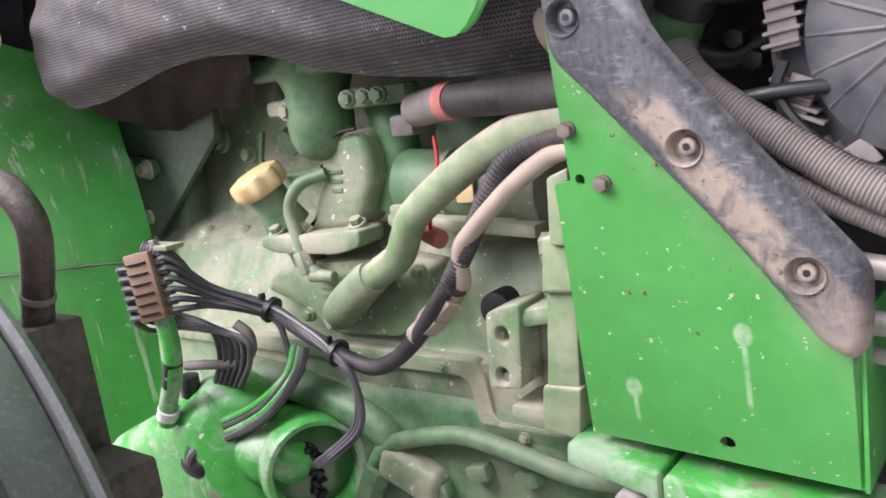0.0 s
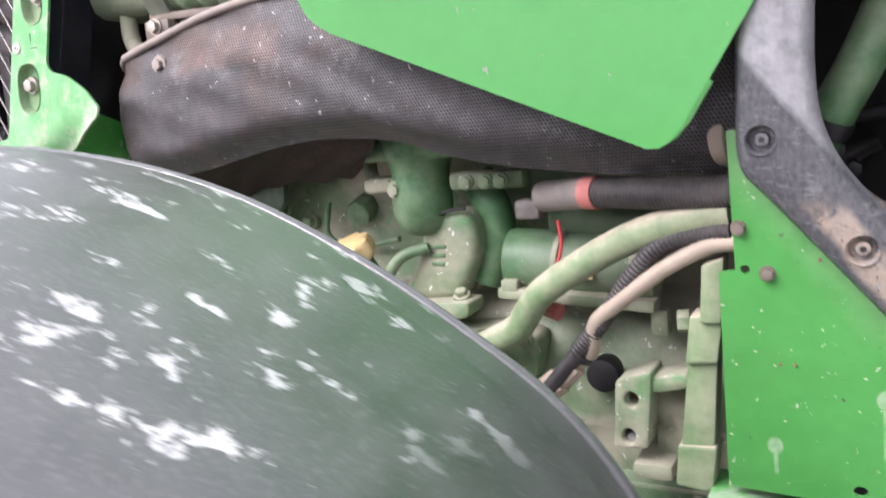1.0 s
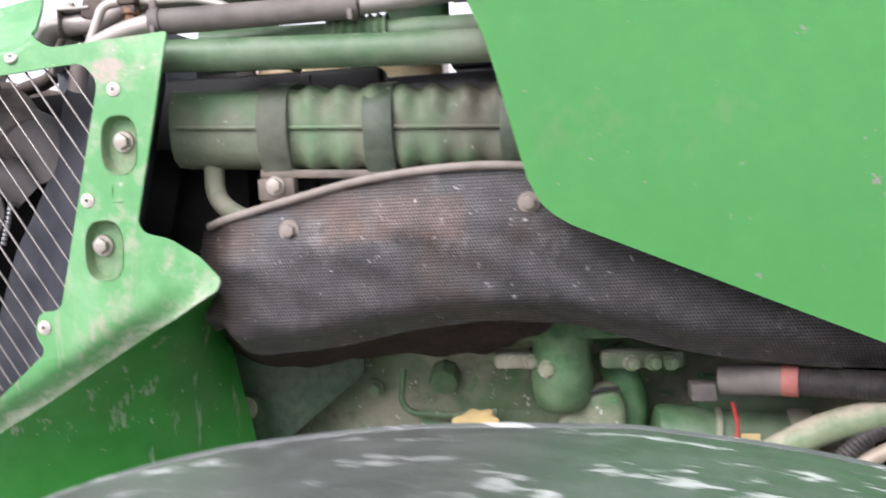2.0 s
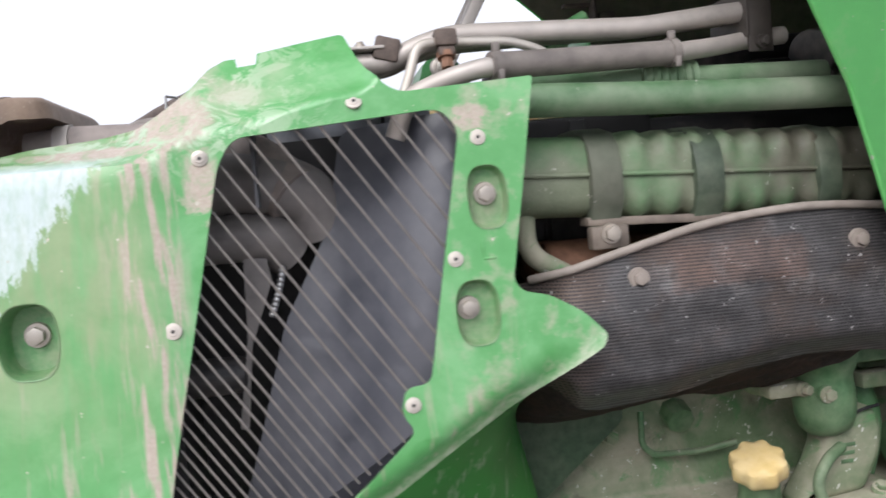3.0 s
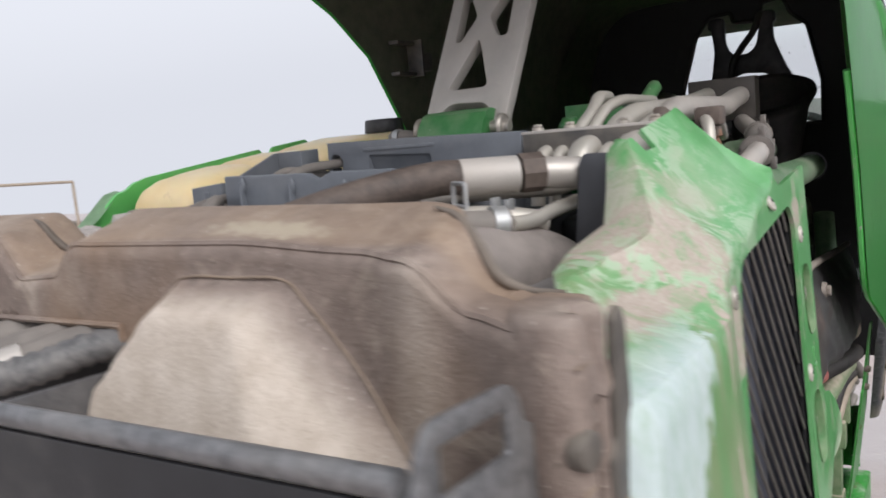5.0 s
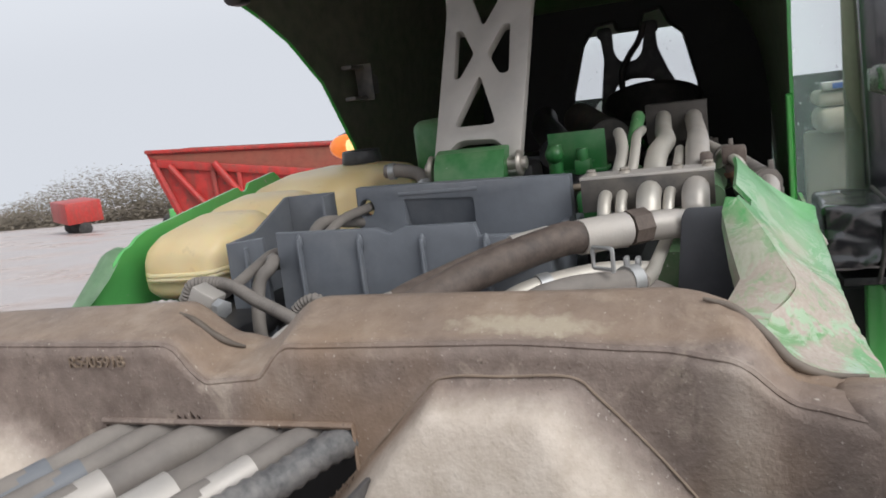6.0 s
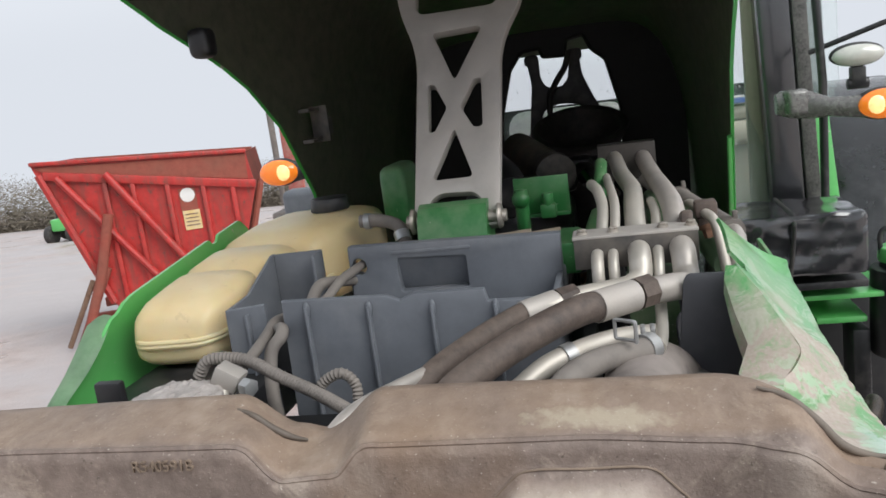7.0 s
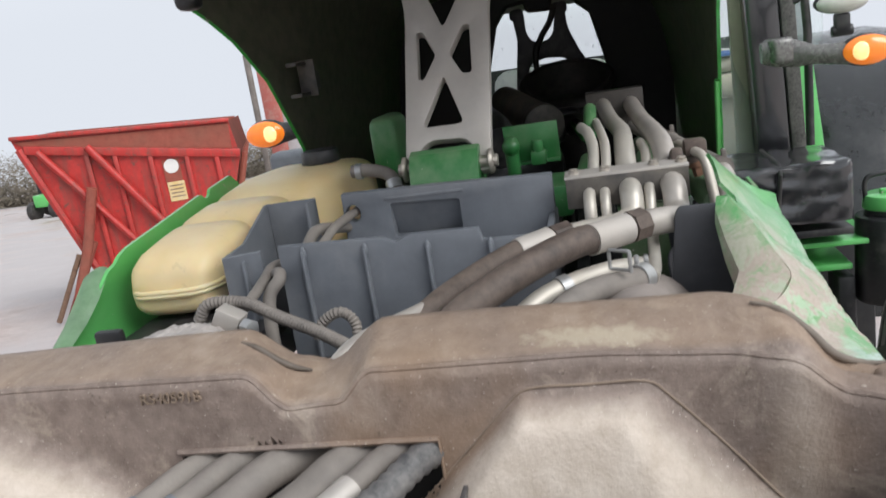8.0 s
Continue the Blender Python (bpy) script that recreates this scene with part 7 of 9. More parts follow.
for a, b in zip(grid, grid[1:]):
    for j in range(5):
        bm.faces.new((a[j], b[j], b[j + 1], a[j + 1]))
bmesh.ops.solidify(bm, geom=bm.faces[:], thickness=0.0015)
part("turned_edge", bm, m_soot, hs2, "burnt brown turned-under edge")
# the sheet bent back under the screen
BACK = ((-0.30, (-0.34, 0.05, 1.400)), (-0.25, (-0.29, 0.06, 1.378)), (-0.20, (-0.25, 0.06, 1.372)), (-0.14, (-0.19, 0.045, 1.381)), (-0.08, (-0.139, 0.03, 1.391)), (0.0, (-0.05, 0.015, 1.394)), (0.08, (0.01, 0.0, 1.397)), (0.115, (0.045, -0.02, 1.412)))
bm = bmesh.new()
grid = []
for i in range(36):
    x = -0.30 + 0.41 * i / 35
    lo = Vector((x, screen_y(x, glide(DN, x)) + 0.004, glide(DN, x) + 0.003))
    hi = Vector([glide([(u, q[c]) for u, q in BACK], x) for c in range(3)])
    grid.append([bm.verts.new(lo.lerp(hi, j / 8) + Vector((0, 0, 0.003 * math.sin(x * 70 + j * 1.3) - 0.004 * math.sin(math.pi * j / 8)))) for j in range(9)])
for a, b in zip(grid, grid[1:]):
    for j in range(8):
        bm.faces.new((a[j], b[j], b[j + 1], a[j + 1]))
bmesh.ops.solidify(bm, geom=bm.faces[:], thickness=0.0015)
part("skirt", bm, m_soot, hs2, "dented sooty skirt bent back under the screen")
edge = [(x, screen_y(x, glide(UP, x)) - 0.002, glide(UP, x) + 0.002) for x in [-0.30 + 0.02 * i for i in range(41)]]
part("edge_tube", sweep(bmesh.new(), edge, 0.0050, 12), m_edge, hs2, "dusty grey tube along the top edge")
for x, z in ((-0.188, 1.566), (0.081, 1.584)):
    bm = hexbolt(bmesh.new(), (x, screen_y(x, z) - 0.001, z), (0, -1, 0), 0.0075, 0.006, 0.0125)
    part("bolt", bm, m_edge, hs2)
bm = bmesh.new()
cyl(bm, (0.494, -0.088, 1.425), (0.510, -0.092, 1.425), 0.030, 0.030, 20, 0.004)
part("end_collar", bm, m_beige_pipe, hs2, "dull tan end collar")

# exhaust manifold behind the screen
ex = thing("exhaust_manifold", (0.1, 0.0, 1.5), "rust-brown exhaust manifold behind the screen", "exhaust manifold")
bm = bmesh.new()
cyl(bm, (-0.26, 0.02, 1.565), (0.45, 0.02, 1.545), 0.045, 0.045, 22, 0.01)
part("log", bm, m_rust, ex)
for x in (-0.24, -0.12, 0.0, 0.12, 0.24, 0.36):
    part("runner", tube([(x, 0.02, 1.57), (x, 0.06, 1.585), (x, 0.12, 1.57)], 0.024, 14), m_rust, ex)

# intake manifold / valve cover strip with straps
mn = thing("intake_manifold", (-0.05, 0.0, 1.62), "dirty green ribbed intake manifold with strap bands", "manifold")
bm = bmesh.new()
grid = []
N = 150
X0, X1 = -0.335, 0.215
for i in range(N + 1):
    x = X0 + (X1 - X0) * i / N
    wav = 0.0055 * (0.5 + 0.5 * math.cos(2 * math.pi * (x + 0.165) / 0.036)) * smooth01(-0.205, -0.185, x)
    row = []
    for y, z in ((0.06, 1.731), (-0.03, 1.731), (-0.058, 1.729), (-0.072, 1.721), (-0.077, 1.706), (-0.079, 1.690), (-0.079, 1.685), (-0.079, 1.680), (-0.079, 1.674), (-0.077, 1.660), (-0.072, 1.647), (-0.058, 1.639), (-0.03, 1.637), (0.06, 1.637)):
        s = 1 if z > 1.684 else -1
        edge = smooth01(1.695, 1.725, z) if s > 0 else smooth01(1.672, 1.645, z)
        face = smooth01(0.008, 0.020, abs(z - 1.6845)) * smooth01(0.0, -0.05, y)
        row.append(bm.verts.new((x, y - wav * 1.1 * face, z + s * wav * edge - 0.055 * (x + 0.3) + 0.004)))
    grid.append(row)
for a, b in zip(grid, grid[1:]):
    for j in range(len(a) - 1):
        bm.faces.new((a[j], b[j], b[j + 1], a[j + 1]))
bm.faces.new(grid[0])
bm.faces.new(grid[-1])
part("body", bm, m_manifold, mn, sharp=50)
zo = lambda x: -0.055 * (x + 0.3) + 0.004
seg = [(x, -0.081, 1.6845 + zo(x)) for x in (-0.325, -0.2, 0.0, 0.2)]
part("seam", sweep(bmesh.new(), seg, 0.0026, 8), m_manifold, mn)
for x0, x1 in ((-0.226, -0.190), (-0.102, -0.068), (0.052, 0.080)):
    band = [(0.05, 1.738), (-0.03, 1.739), (-0.066, 1.731), (-0.083, 1.714), (-0.090, 1.69), (-0.090, 1.665), (-0.083, 1.645), (-0.074, 1.632), (-0.074, 1.606), (-0.060, 1.606), (-0.060, 1.63), (0.0, 1.66), (0.05, 1.70)]
    bm = slab([(y, z + zo(x0)) for y, z in band], [], x1 - x0, on_x(x0), 0.0012)
    part("strap", bm, m_strap, mn)
bm = bmesh.new()
box(bm, (-0.05, -0.060, 1.622), (0.36, 0.03, 0.010), 0.002, Matrix.Rotation(radians(3.1), 4, "Y"))
part("rail", bm, m_lug, mn)
for x in (-0.208, -0.084, 0.04):
    bm = bmesh.new()
    box(bm, (x, -0.077, 1.614 + zo(x)), (0.044, 0.018, 0.026), 0.003)
    part("lug", bm, m_lug, mn)
    part("bolt", hexbolt(bmesh.new(), (x, -0.086, 1.618 + zo(x)), (0, -1, 0), 0.0085, 0.007, 0.012), m_steel, mn)
part("drain_tube", tube([(-0.296, -0.05, 1.645), (-0.296, -0.05, 1.615), (-0.285, -0.05, 1.595), (-0.255, -0.05, 1.575), (-0.21, -0.05, 1.545), (-0.15, -0.05, 1.52)], 0.012, 14), m_engine, mn)

# rails above: green crossover tube, grey pipe with hose section
gtb = thing("crossover_tube", (-0.1, -0.13, 1.74), "green painted crossover tube with dust", "pipe")
part("tube", tube([(-0.350, -0.098, 1.7715), (-0.20, -0.095, 1.765), (0.0, -0.090, 1.758), (0.17, -0.086, 1.754), (0.21, -0.076, 1.75), (0.226, -0.050, 1.74), (0.226, -0.01, 1.72)], 0.0185, 20), m_tube, gtb)
part("collar", sweep(bmesh.new(), [(0.176, -0.0855, 1.754), (0.196, -0.081, 1.752)], 0.0215, 20), m_black, gtb)
rb = thing("ribbed_tube", (-0.2, -0.06, 1.77), "green tube with a bellows section", "pipe")
part("tube", tube([(-0.30, -0.046, 1.790), (-0.15, -0.042, 1.788), (0.1, -0.035, 1.785)], 0.016, 16), m_tube, rb)
part("bellows", corrugated([(-0.145, -0.042, 1.790), (-0.11, -0.041, 1.789), (-0.075, -0.040, 1.789)], 0.022, 0.010, 0.2, 18), m_tube, rb)
hp = thing("heater_hose", (-0.2, -0.08, 1.78), "grey dusty hose between clamped metal pipes", "hose")
part("pipe", tube([(-0.44, -0.090, 1.74), (-0.425, -0.096, 1.775), (-0.395, -0.101, 1.792), (-0.345, -0.106, 1.805), (-0.30, -0.100, 1.808)], 0.0105, 14), m_alu_pipe, hp)
part("hose", tube([(-0.335, -0.105, 1.807), (-0.25, -0.090, 1.810), (-0.104, -0.064, 1.816)], 0.0145, 16), m_hose_grey, hp)
part("pipe", tube([(-0.104, -0.064, 1.816), (-0.04, -0.040, 1.824), (0.01, -0.022, 1.832), (0.06, -0.02, 1.836)], 0.011, 14), m_alu_pipe, hp)
for p, q in (((-0.332, -0.104, 1.807), (-0.322, -0.103, 1.8075)), ((-0.116, -0.066, 1.8155), (-0.106, -0.064, 1.816))):
    bm = sweep(bmesh.new(), [p, q], 0.0165, 16)
    box(bm, Vector(p) + Vector((0.004, -0.005, 0.019)), (0.008, 0.006, 0.010), 0.001)
    box(bm, Vector(p) + Vector((0.006, -0.014, -0.012)), (0.006, 0.006, 0.012), 0.001)
    part("spring_clamp", bm, m_hose_grey, hp)
sl = thing("sense_line", (-0.4, -0.06, 1.78), "thin bent aluminium line with a clamp block", "pipe")
part("line", tube([(-0.435, -0.086, 1.765), (-0.420, -0.083, 1.800), (-0.406, -0.078, 1.838), (-0.385, -0.070, 1.842), (-0.30, -0.062, 1.840), (-0.27, -0.058, 1.832), (-0.25, -0.055, 1.822)], 0.0056, 10, bend=0.014), m_alu, sl)
bm = bmesh.new()
box(bm, (-0.374, -0.072, 1.845), (0.024, 0.024, 0.018), 0.003)
box(bm, (-0.374, -0.072, 1.831), (0.018, 0.018, 0.010), 0.002)
part("clamp_block", bm, m_hose, sl)
part("bolt", hexbolt(bmesh.new(), (-0.374, -0.072, 1.826), (0, -0.3, -1), 0.007, 0.012, 0.011), m_rust, sl)
bm = bmesh.new()
box(bm, (-0.435, -0.046, 1.842), (0.028, 0.012, 0.026), 0.003, Matrix.Rotation(radians(15), 4, "Y"))
solo("clip_block", bm, m_hose, "tan plastic clip on the metal pipes", "clip")


# ---- side plate behind the engine, its black trim and the beam below ----
def plate_y(z):
    return -0.097 - 0.12 * (z - 1.1)


def splashed_green():
    """Green sheet paint with pale specks and a few chalky runs."""
    n = Nodes("green_sheet_with_runs")
    mid, fine = n.noise(26, 4, 0.6), n.noise(380, 2, 0.5)
    col = n.mix(n.band(mid, 0.3, 0.7), (0.052, 0.262, 0.055), (0.066, 0.305, 0.070))
    xyz = n.add("ShaderNodeSeparateXYZ", Vector=n.pos)
    x, z = xyz.outputs["X"], xyz.outputs["Z"]
    # rubbed pale band along the trim
    along = n.math("ADD", n.math("MULTIPLY", x, 0.78), n.math("MULTIPLY", z, 0.63))
    rub = n.math("MULTIPLY", n.band(along, 1.255, 1.295), n.band(mid, 0.35, 0.65, 0.15, 0.7))
    col = n.mix(rub, col, (0.24, 0.42, 0.20))
    for rx, rz, long in ((0.535, 1.127, 0.034), (0.628, 1.182, 0.062)):
        dx = n.math("ABSOLUTE", n.math("SUBTRACT", x, rx))
        run = n.math("MULTIPLY", n.band(dx, 0.0026, 0.0012), n.math("MULTIPLY", n.band(z, rz - long, rz - long + 0.006), n.band(z, rz + 0.004, rz)))
        d2 = n.math("ADD", n.math("POWER", n.math("DIVIDE", n.math("SUBTRACT", x, rx), 0.0075), 2.0), n.math("POWER", n.math("DIVIDE", n.math("SUBTRACT", z, rz), 0.010), 2.0))
        blot = n.band(d2, 1.1, 0.6)
        m = n.math("MULTIPLY", n.math("MAXIMUM", run, blot), n.band(n.noise(60, 4, 0.7), 0.35, 0.6, 0.08, 0.5))
        col = n.mix(m, col, (0.48, 0.56, 0.42))
    col = n.mix(n.math("MULTIPLY", n.band(n.noise(120, 3, 0.65), 0.675, 0.70), 0.85), col, (0.5, 0.55, 0.42))
    col = n.mix(n.band(n.noise(7, 4, 0.6), 0.45, 0.65, 0, 0.35), col, (0.080, 0.235, 0.070))
    col = n.mix(n.band(n.noise(85, 3, 0.7), 0.70, 0.72), col, (0.06, 0.06, 0.04))
    n.set(Base_Color=col, Roughness=0.38, Coat_Weight=0.25, Coat_Roughness=0.25)
    n.bump(n.math("ADD", mid, fine), 0.06, 0.001)
    return n.mat


def worn_trim():
    """Black moulded trim, grained, with a sandy worn strip along its crown and pale rubbed edges."""
    n = Nodes("grained_black_trim")
    big, mid = n.noise(11, 4, 0.6, distort=0.5), n.noise(42, 5, 0.65)
    grain = n.noise(260, 3, 0.6, vec=n.stretch((1.0, 1.0, 0.5)))
    col = n.mix(n.band(grain, 0.3, 0.7), (0.045, 0.047, 0.052), (0.098, 0.099, 0.104))
    xyz = n.add("ShaderNodeSeparateXYZ", Vector=n.pos)
    x, z = xyz.outputs["X"], xyz.outputs["Z"]
    across = n.math("ADD", n.math("MULTIPLY", n.math("SUBTRACT", x, 0.612), 0.79), n.math("MULTIPLY", n.math("SUBTRACT", z, 1.325), 0.61))
    crown = n.math("MULTIPLY", n.band(n.math("ABSOLUTE", n.math("ADD", across, n.math("MULTIPLY", n.math("SUBTRACT", big, 0.5), 0.03))), 0.017, 0.010), n.band(z, 1.372, 1.352))
    col = n.mix(n.math("MULTIPLY", crown, n.band(n.noise(30, 5, 0.7, distort=0.8), 0.36, 0.56, 0.05, 0.95)), col, n.mix(grain, (0.25, 0.20, 0.155), (0.36, 0.30, 0.24)))
    scuff = n.noise(70, 4, 0.7, vec=n.stretch((1.0, 1.0, 3.5)))
    col = n.mix(n.band(scuff, 0.56, 0.68, 0, 0.45), col, (0.24, 0.245, 0.25))
    col = n.mix(n.band(n.noise(160, 3, 0.7), 0.62, 0.70, 0, 0.8), col, (0.022, 0.022, 0.024))
    foot = n.math("MULTIPLY", n.band(z, 1.225, 1.19), n.band(big, 0.4, 0.55, 0.2, 0.8))
    col = n.mix(foot, col, (0.30, 0.26, 0.215))
    col = n.mix(n.math("MULTIPLY", n.band(mid, 0.58, 0.70), 0.4), col, (0.26, 0.25, 0.24))
    rim = n.math("MULTIPLY", n.band(across, 0.031, 0.037), n.band(mid, 0.3, 0.6, 0.3, 0.8))
    col = n.mix(rim, col, (0.34, 0.345, 0.35))
    low_rim = n.math("MULTIPLY", n.band(across, -0.029, -0.034), n.band(mid, 0.35, 0.6, 0.2, 0.7))
    col = n.mix(low_rim, col, (0.13, 0.075, 0.045))
    n.set(Base_Color=col, Roughness=n.band(crown, 0, 1, 0.42, 0.75))
    n.bump(n.math("ADD", n.math("MULTIPLY", grain, 1.2), mid), 0.45, 0.0012)
    return n.mat


m_sheet, m_strip = splashed_green(), worn_trim()
plate = thing("side_plate", (0.6, -0.1, 1.06), "flat green steel side plate with chalky white runs", "side plate")
edge = rounded([(0.508, 1.43), (0.5085, 1.302), (0.494, 1.300), (0.490, 1.078), (0.705, 1.066), (0.708, 1.20), (0.66, 1.265), (0.60, 1.335), (0.56, 1.385), (0.545, 1.43)], [0.002, 0.001, 0.003, 0.003, 0.008, 0.004, 0.01, 0.01, 0.01, 0.01])
holes = [ellipse((0.517, 1.303), 0.0042, 0.0042, 16), ellipse((0.607, 1.088), 0.0062, 0.0056, 16)]
part("sheet", sheet(edge, holes, 0.03, lambda u, v: Vector((u, plate_y(v) + 0.05 * smooth01(0.699, 0.712, u) ** 2, v)), 0.004), m_sheet, plate)
bm = bmesh.new()
box(bm, (0.7045, -0.04, 1.13), (0.004, 0.11, 0.13), 0.0015)
part("folded_edge", bm, m_green_dark, plate)
for x, z in ((0.5135, 1.3425), (0.536, 1.300)):
    part("bolt", hexbolt(bmesh.new(), (x, plate_y(z), z), (0, -1, -0.12), 0.0060, 0.0055, 0.0074), m_lug, plate, "dusty hexagon bolt")
for x, z in ((0.5555, 1.212), (0.543, 1.212), (0.579, 1.312)):
    part("rivet", cyl(bmesh.new(), (x, plate_y(z) + 0.001, z), (x, plate_y(z) - 0.002, z), 0.0016, 0.0013, 10), m_rust, plate)

TRIM = [(0.520, 1.393), (0.541, 1.370), (0.637, 1.255), (0.687, 1.184), (0.707, 1.174), (0.716, 1.191), (0.719, 1.242), (0.688, 1.281), (0.632, 1.353), (0.596, 1.402), (0.583, 1.440), (0.581, 1.480), (0.583, 1.540), (0.590, 1.64), (0.530, 1.64), (0.521, 1.50), (0.517, 1.415)]
TRIM = rounded(TRIM, [0.018, 0.02, 0.03, 0.012, 0.01, 0.01, 0.012, 0.03, 0.03, 0.03, 0.03, 0.03, 0.03, 0, 0, 0.02, 0.012], 5)
SCREWS = ((0.540, 1.4215), (0.6135, 1.3265), (0.682, 1.239))


TRIM = [tuple(q)[:2] for q in resample([Vector((*q, 0)) for q in TRIM + TRIM[:1]], 0.004)]


def rim_gap(u, v):
    p, best = Vector((u, v)), 1.0
    for a, b in zip(TRIM, TRIM[1:] + TRIM[:1]):
        a, b = Vector(a), Vector(b)
        d = b - a
        t = max(0.0, min(1.0, (p - a).dot(d) / max(d.length_squared, 1e-12)))
        best = min(best, (p - a - d * t).length)
    return best


def trim_y(u, v):
    g = rim_gap(u, v)
    y = plate_y(v) - 0.010 - 0.017 * math.sqrt(max(0.0, 1 - (1 - min(1, g / 0.013)) ** 2))
    return y - 0.003 * smooth01(0.012, 0.026, g)


trim = thing("corner_trim", (0.6, -0.13, 1.17), "grained black plastic corner trim with sandy wear", "trim")
part("moulding", sheet(TRIM, [ellipse(c, 0.0125, 0.0125, 20) for c in SCREWS], 0.004, lambda u, v: Vector((u, trim_y(u, v), v)), 0.003), m_strip, trim, sharp=50)
for x, z in SCREWS:
    y = trim_y(x + 0.0, z)
    bm = bmesh.new()
    loops = [[bm.verts.new((p[0], y + dy, p[1])) for p in ellipse((x, z), r, r, 24)] for r, dy in ((0.0130, -0.0008), (0.0118, 0.0005), (0.0108, 0.009), (0.0100, 0.0105))]
    for a, b in zip(loops, loops[1:]):
        for i in range(24):
            bm.faces.new((a[i], a[(i + 1) % 24], b[(i + 1) % 24], b[i]))
    bm.faces.new(loops[-1])
    part("screw_well", bm, m_strip, trim)
    bm = bmesh.new()
    cyl(bm, (x, y + 0.010, z), (x, y + 0.0045, z), 0.0070, 0.0058, 18, 0.001)
    s = part("screw", bm, m_strip, trim, "dusty round screw head")
    bm = bmesh.new()
    cyl(bm, (x, y + 0.0050, z), (x, y + 0.0040, z), 0.0026, 0.0026, 8)
    part("socket", bm, m_black_deep, s)

beam = thing("chassis_beam", (0.58, -0.07, 0.98), "pale worn green chassis beam below the plate", "beam")
part("left_section", slab(rounded([(0.472, 1.072), (0.553, 1.058), (0.553, 0.96), (0.545, 0.96), (0.543, 1.036), (0.470, 1.052)], 0.003), [], 0.07, on_y(-0.112), 0.003), m_cast, beam)
part("right_section", slab(rounded([(0.557, 1.056), (0.73, 1.048), (0.73, 0.95), (0.557, 0.95)], 0.004), [], 0.07, on_y(-0.113), 0.004), m_cast, beam)
bm = bmesh.new()
cyl(bm, (0.525, -0.115, 1.024), (0.525, -0.06, 1.024), 0.013, 0.013, 20, 0.003)
part("end_cap", bm, m_castalu, beam, "dusty pale end cap")

# behind the plate: added black block darkening the gap, filter housing, ribbed hoses
gh = thing("rear_backing", (0.8, 0.25, 0.7), "black gear housing block added to darken the view behind the engine", "gear housing")
bm = bmesh.new()
box(bm, (0.86, 0.30, 1.17), (0.70, 0.36, 0.80), 0.03)
part("body", bm, m_black_deep, gh)
for a, b, r, mt in (((0.52, 0.05, 1.40), (0.62, 0.09, 1.395), 0.011, m_black), ((0.56, 0.06, 1.43), (0.70, 0.05, 1.47), 0.008, m_black), ((0.54, 0.08, 1.36), (0.66, 0.06, 1.33), 0.007, m_rubber), ((0.60, 0.07, 1.30), (0.72, 0.03, 1.36), 0.009, m_rubber)):
    part("pipe", tube([a, Vector(a).lerp(Vector(b), 0.5) + Vector((0, 0, -0.02)), b], r, 12), mt, gh)
for x, z in ((0.545, 1.405), (0.585, 1.392), (0.60, 1.372)):
    bm = bmesh.new()
    cyl(bm, (x, 0.07, z), (x, 0.045, z), 0.009, 0.009, 6, 0.001)
    part("nut", bm, m_black, gh)
m_filter = coated("grey_black_plastic", (0.062, 0.064, 0.070), 0.4, 0.35, dust_col=(0.17, 0.16, 0.15), vary=0.2, grain=0.25)
af = thing("air_filter", (0.74, -0.02, 1.28), "black plastic air filter housing with clip ears", "air filter")
bm = bmesh.new()
prof = [(0.0, 0.10), (0.012, 0.104), (0.020, 0.096), (0.024, 0.080), (0.040, 0.076), (0.048, 0.060), (0.05, 0.02)]
ax, cz = Vector((0.748, -0.030, 1.385)), Vector((-0.10, -1.0, 0.0)).normalized()
s1 = cz.cross(Vector((0, 0, 1))).normalized()
s2 = s1.cross(cz)
rows = [[bm.verts.new(ax + cz * d + r * (math.cos(a) * s1 + 1.12 * math.sin(a) * s2)) for a in (2 * math.pi * k / 40 for k in range(40))] for d, r in [(-0.16, 0.085)] + prof]
for a, b in zip(rows, rows[1:]):
    for k in range(40):
        bm.faces.new((a[k], a[(k + 1) % 40], b[(k + 1) % 40], b[k]))
bm.faces.new(rows[-1])
part("body", bm, m_filter, af)
part("rim_band", sweep(bmesh.new(), [ax + cz * 0.012 + 0.106 * (math.cos(q) * s1 + 1.12 * math.sin(q) * s2) for q in (2 * math.pi * k / 48 for k in range(49))], 0.0045, 8), m_filter, af)
for k in range(10):
    q = -1.9 + 0.32 * k
    e = math.cos(q) * s1 + 1.12 * math.sin(q) * s2
    part("cover_rib", sweep(bmesh.new(), [ax + cz * 0.0495 + e * 0.022, ax + cz * 0.047 + e * 0.058, ax + cz * 0.040 + e * 0.074], 0.0022, 6), m_filter, af)
for a in (0.12, -0.42, -1.0, -1.6):
    d = math.cos(a) * s1 + 1.12 * math.sin(a) * s2
    bm = bmesh.new()
    rot = Matrix.Rotation(-a, 4, "Y")
    c = ax + cz * 0.030 + d * 0.092
    for k in range(4):
        t = d.cross(cz).normalized()
        box(bm, c + t * (0.009 * (k - 1.5)), (0.026, 0.026, 0.003), 0.0008, rot)
    box(bm, c + cz * 0.008, (0.020, 0.004, 0.036), 0.001, rot)
    part("clip", bm, m_hose_grey, af, "grey ribbed spring clip")
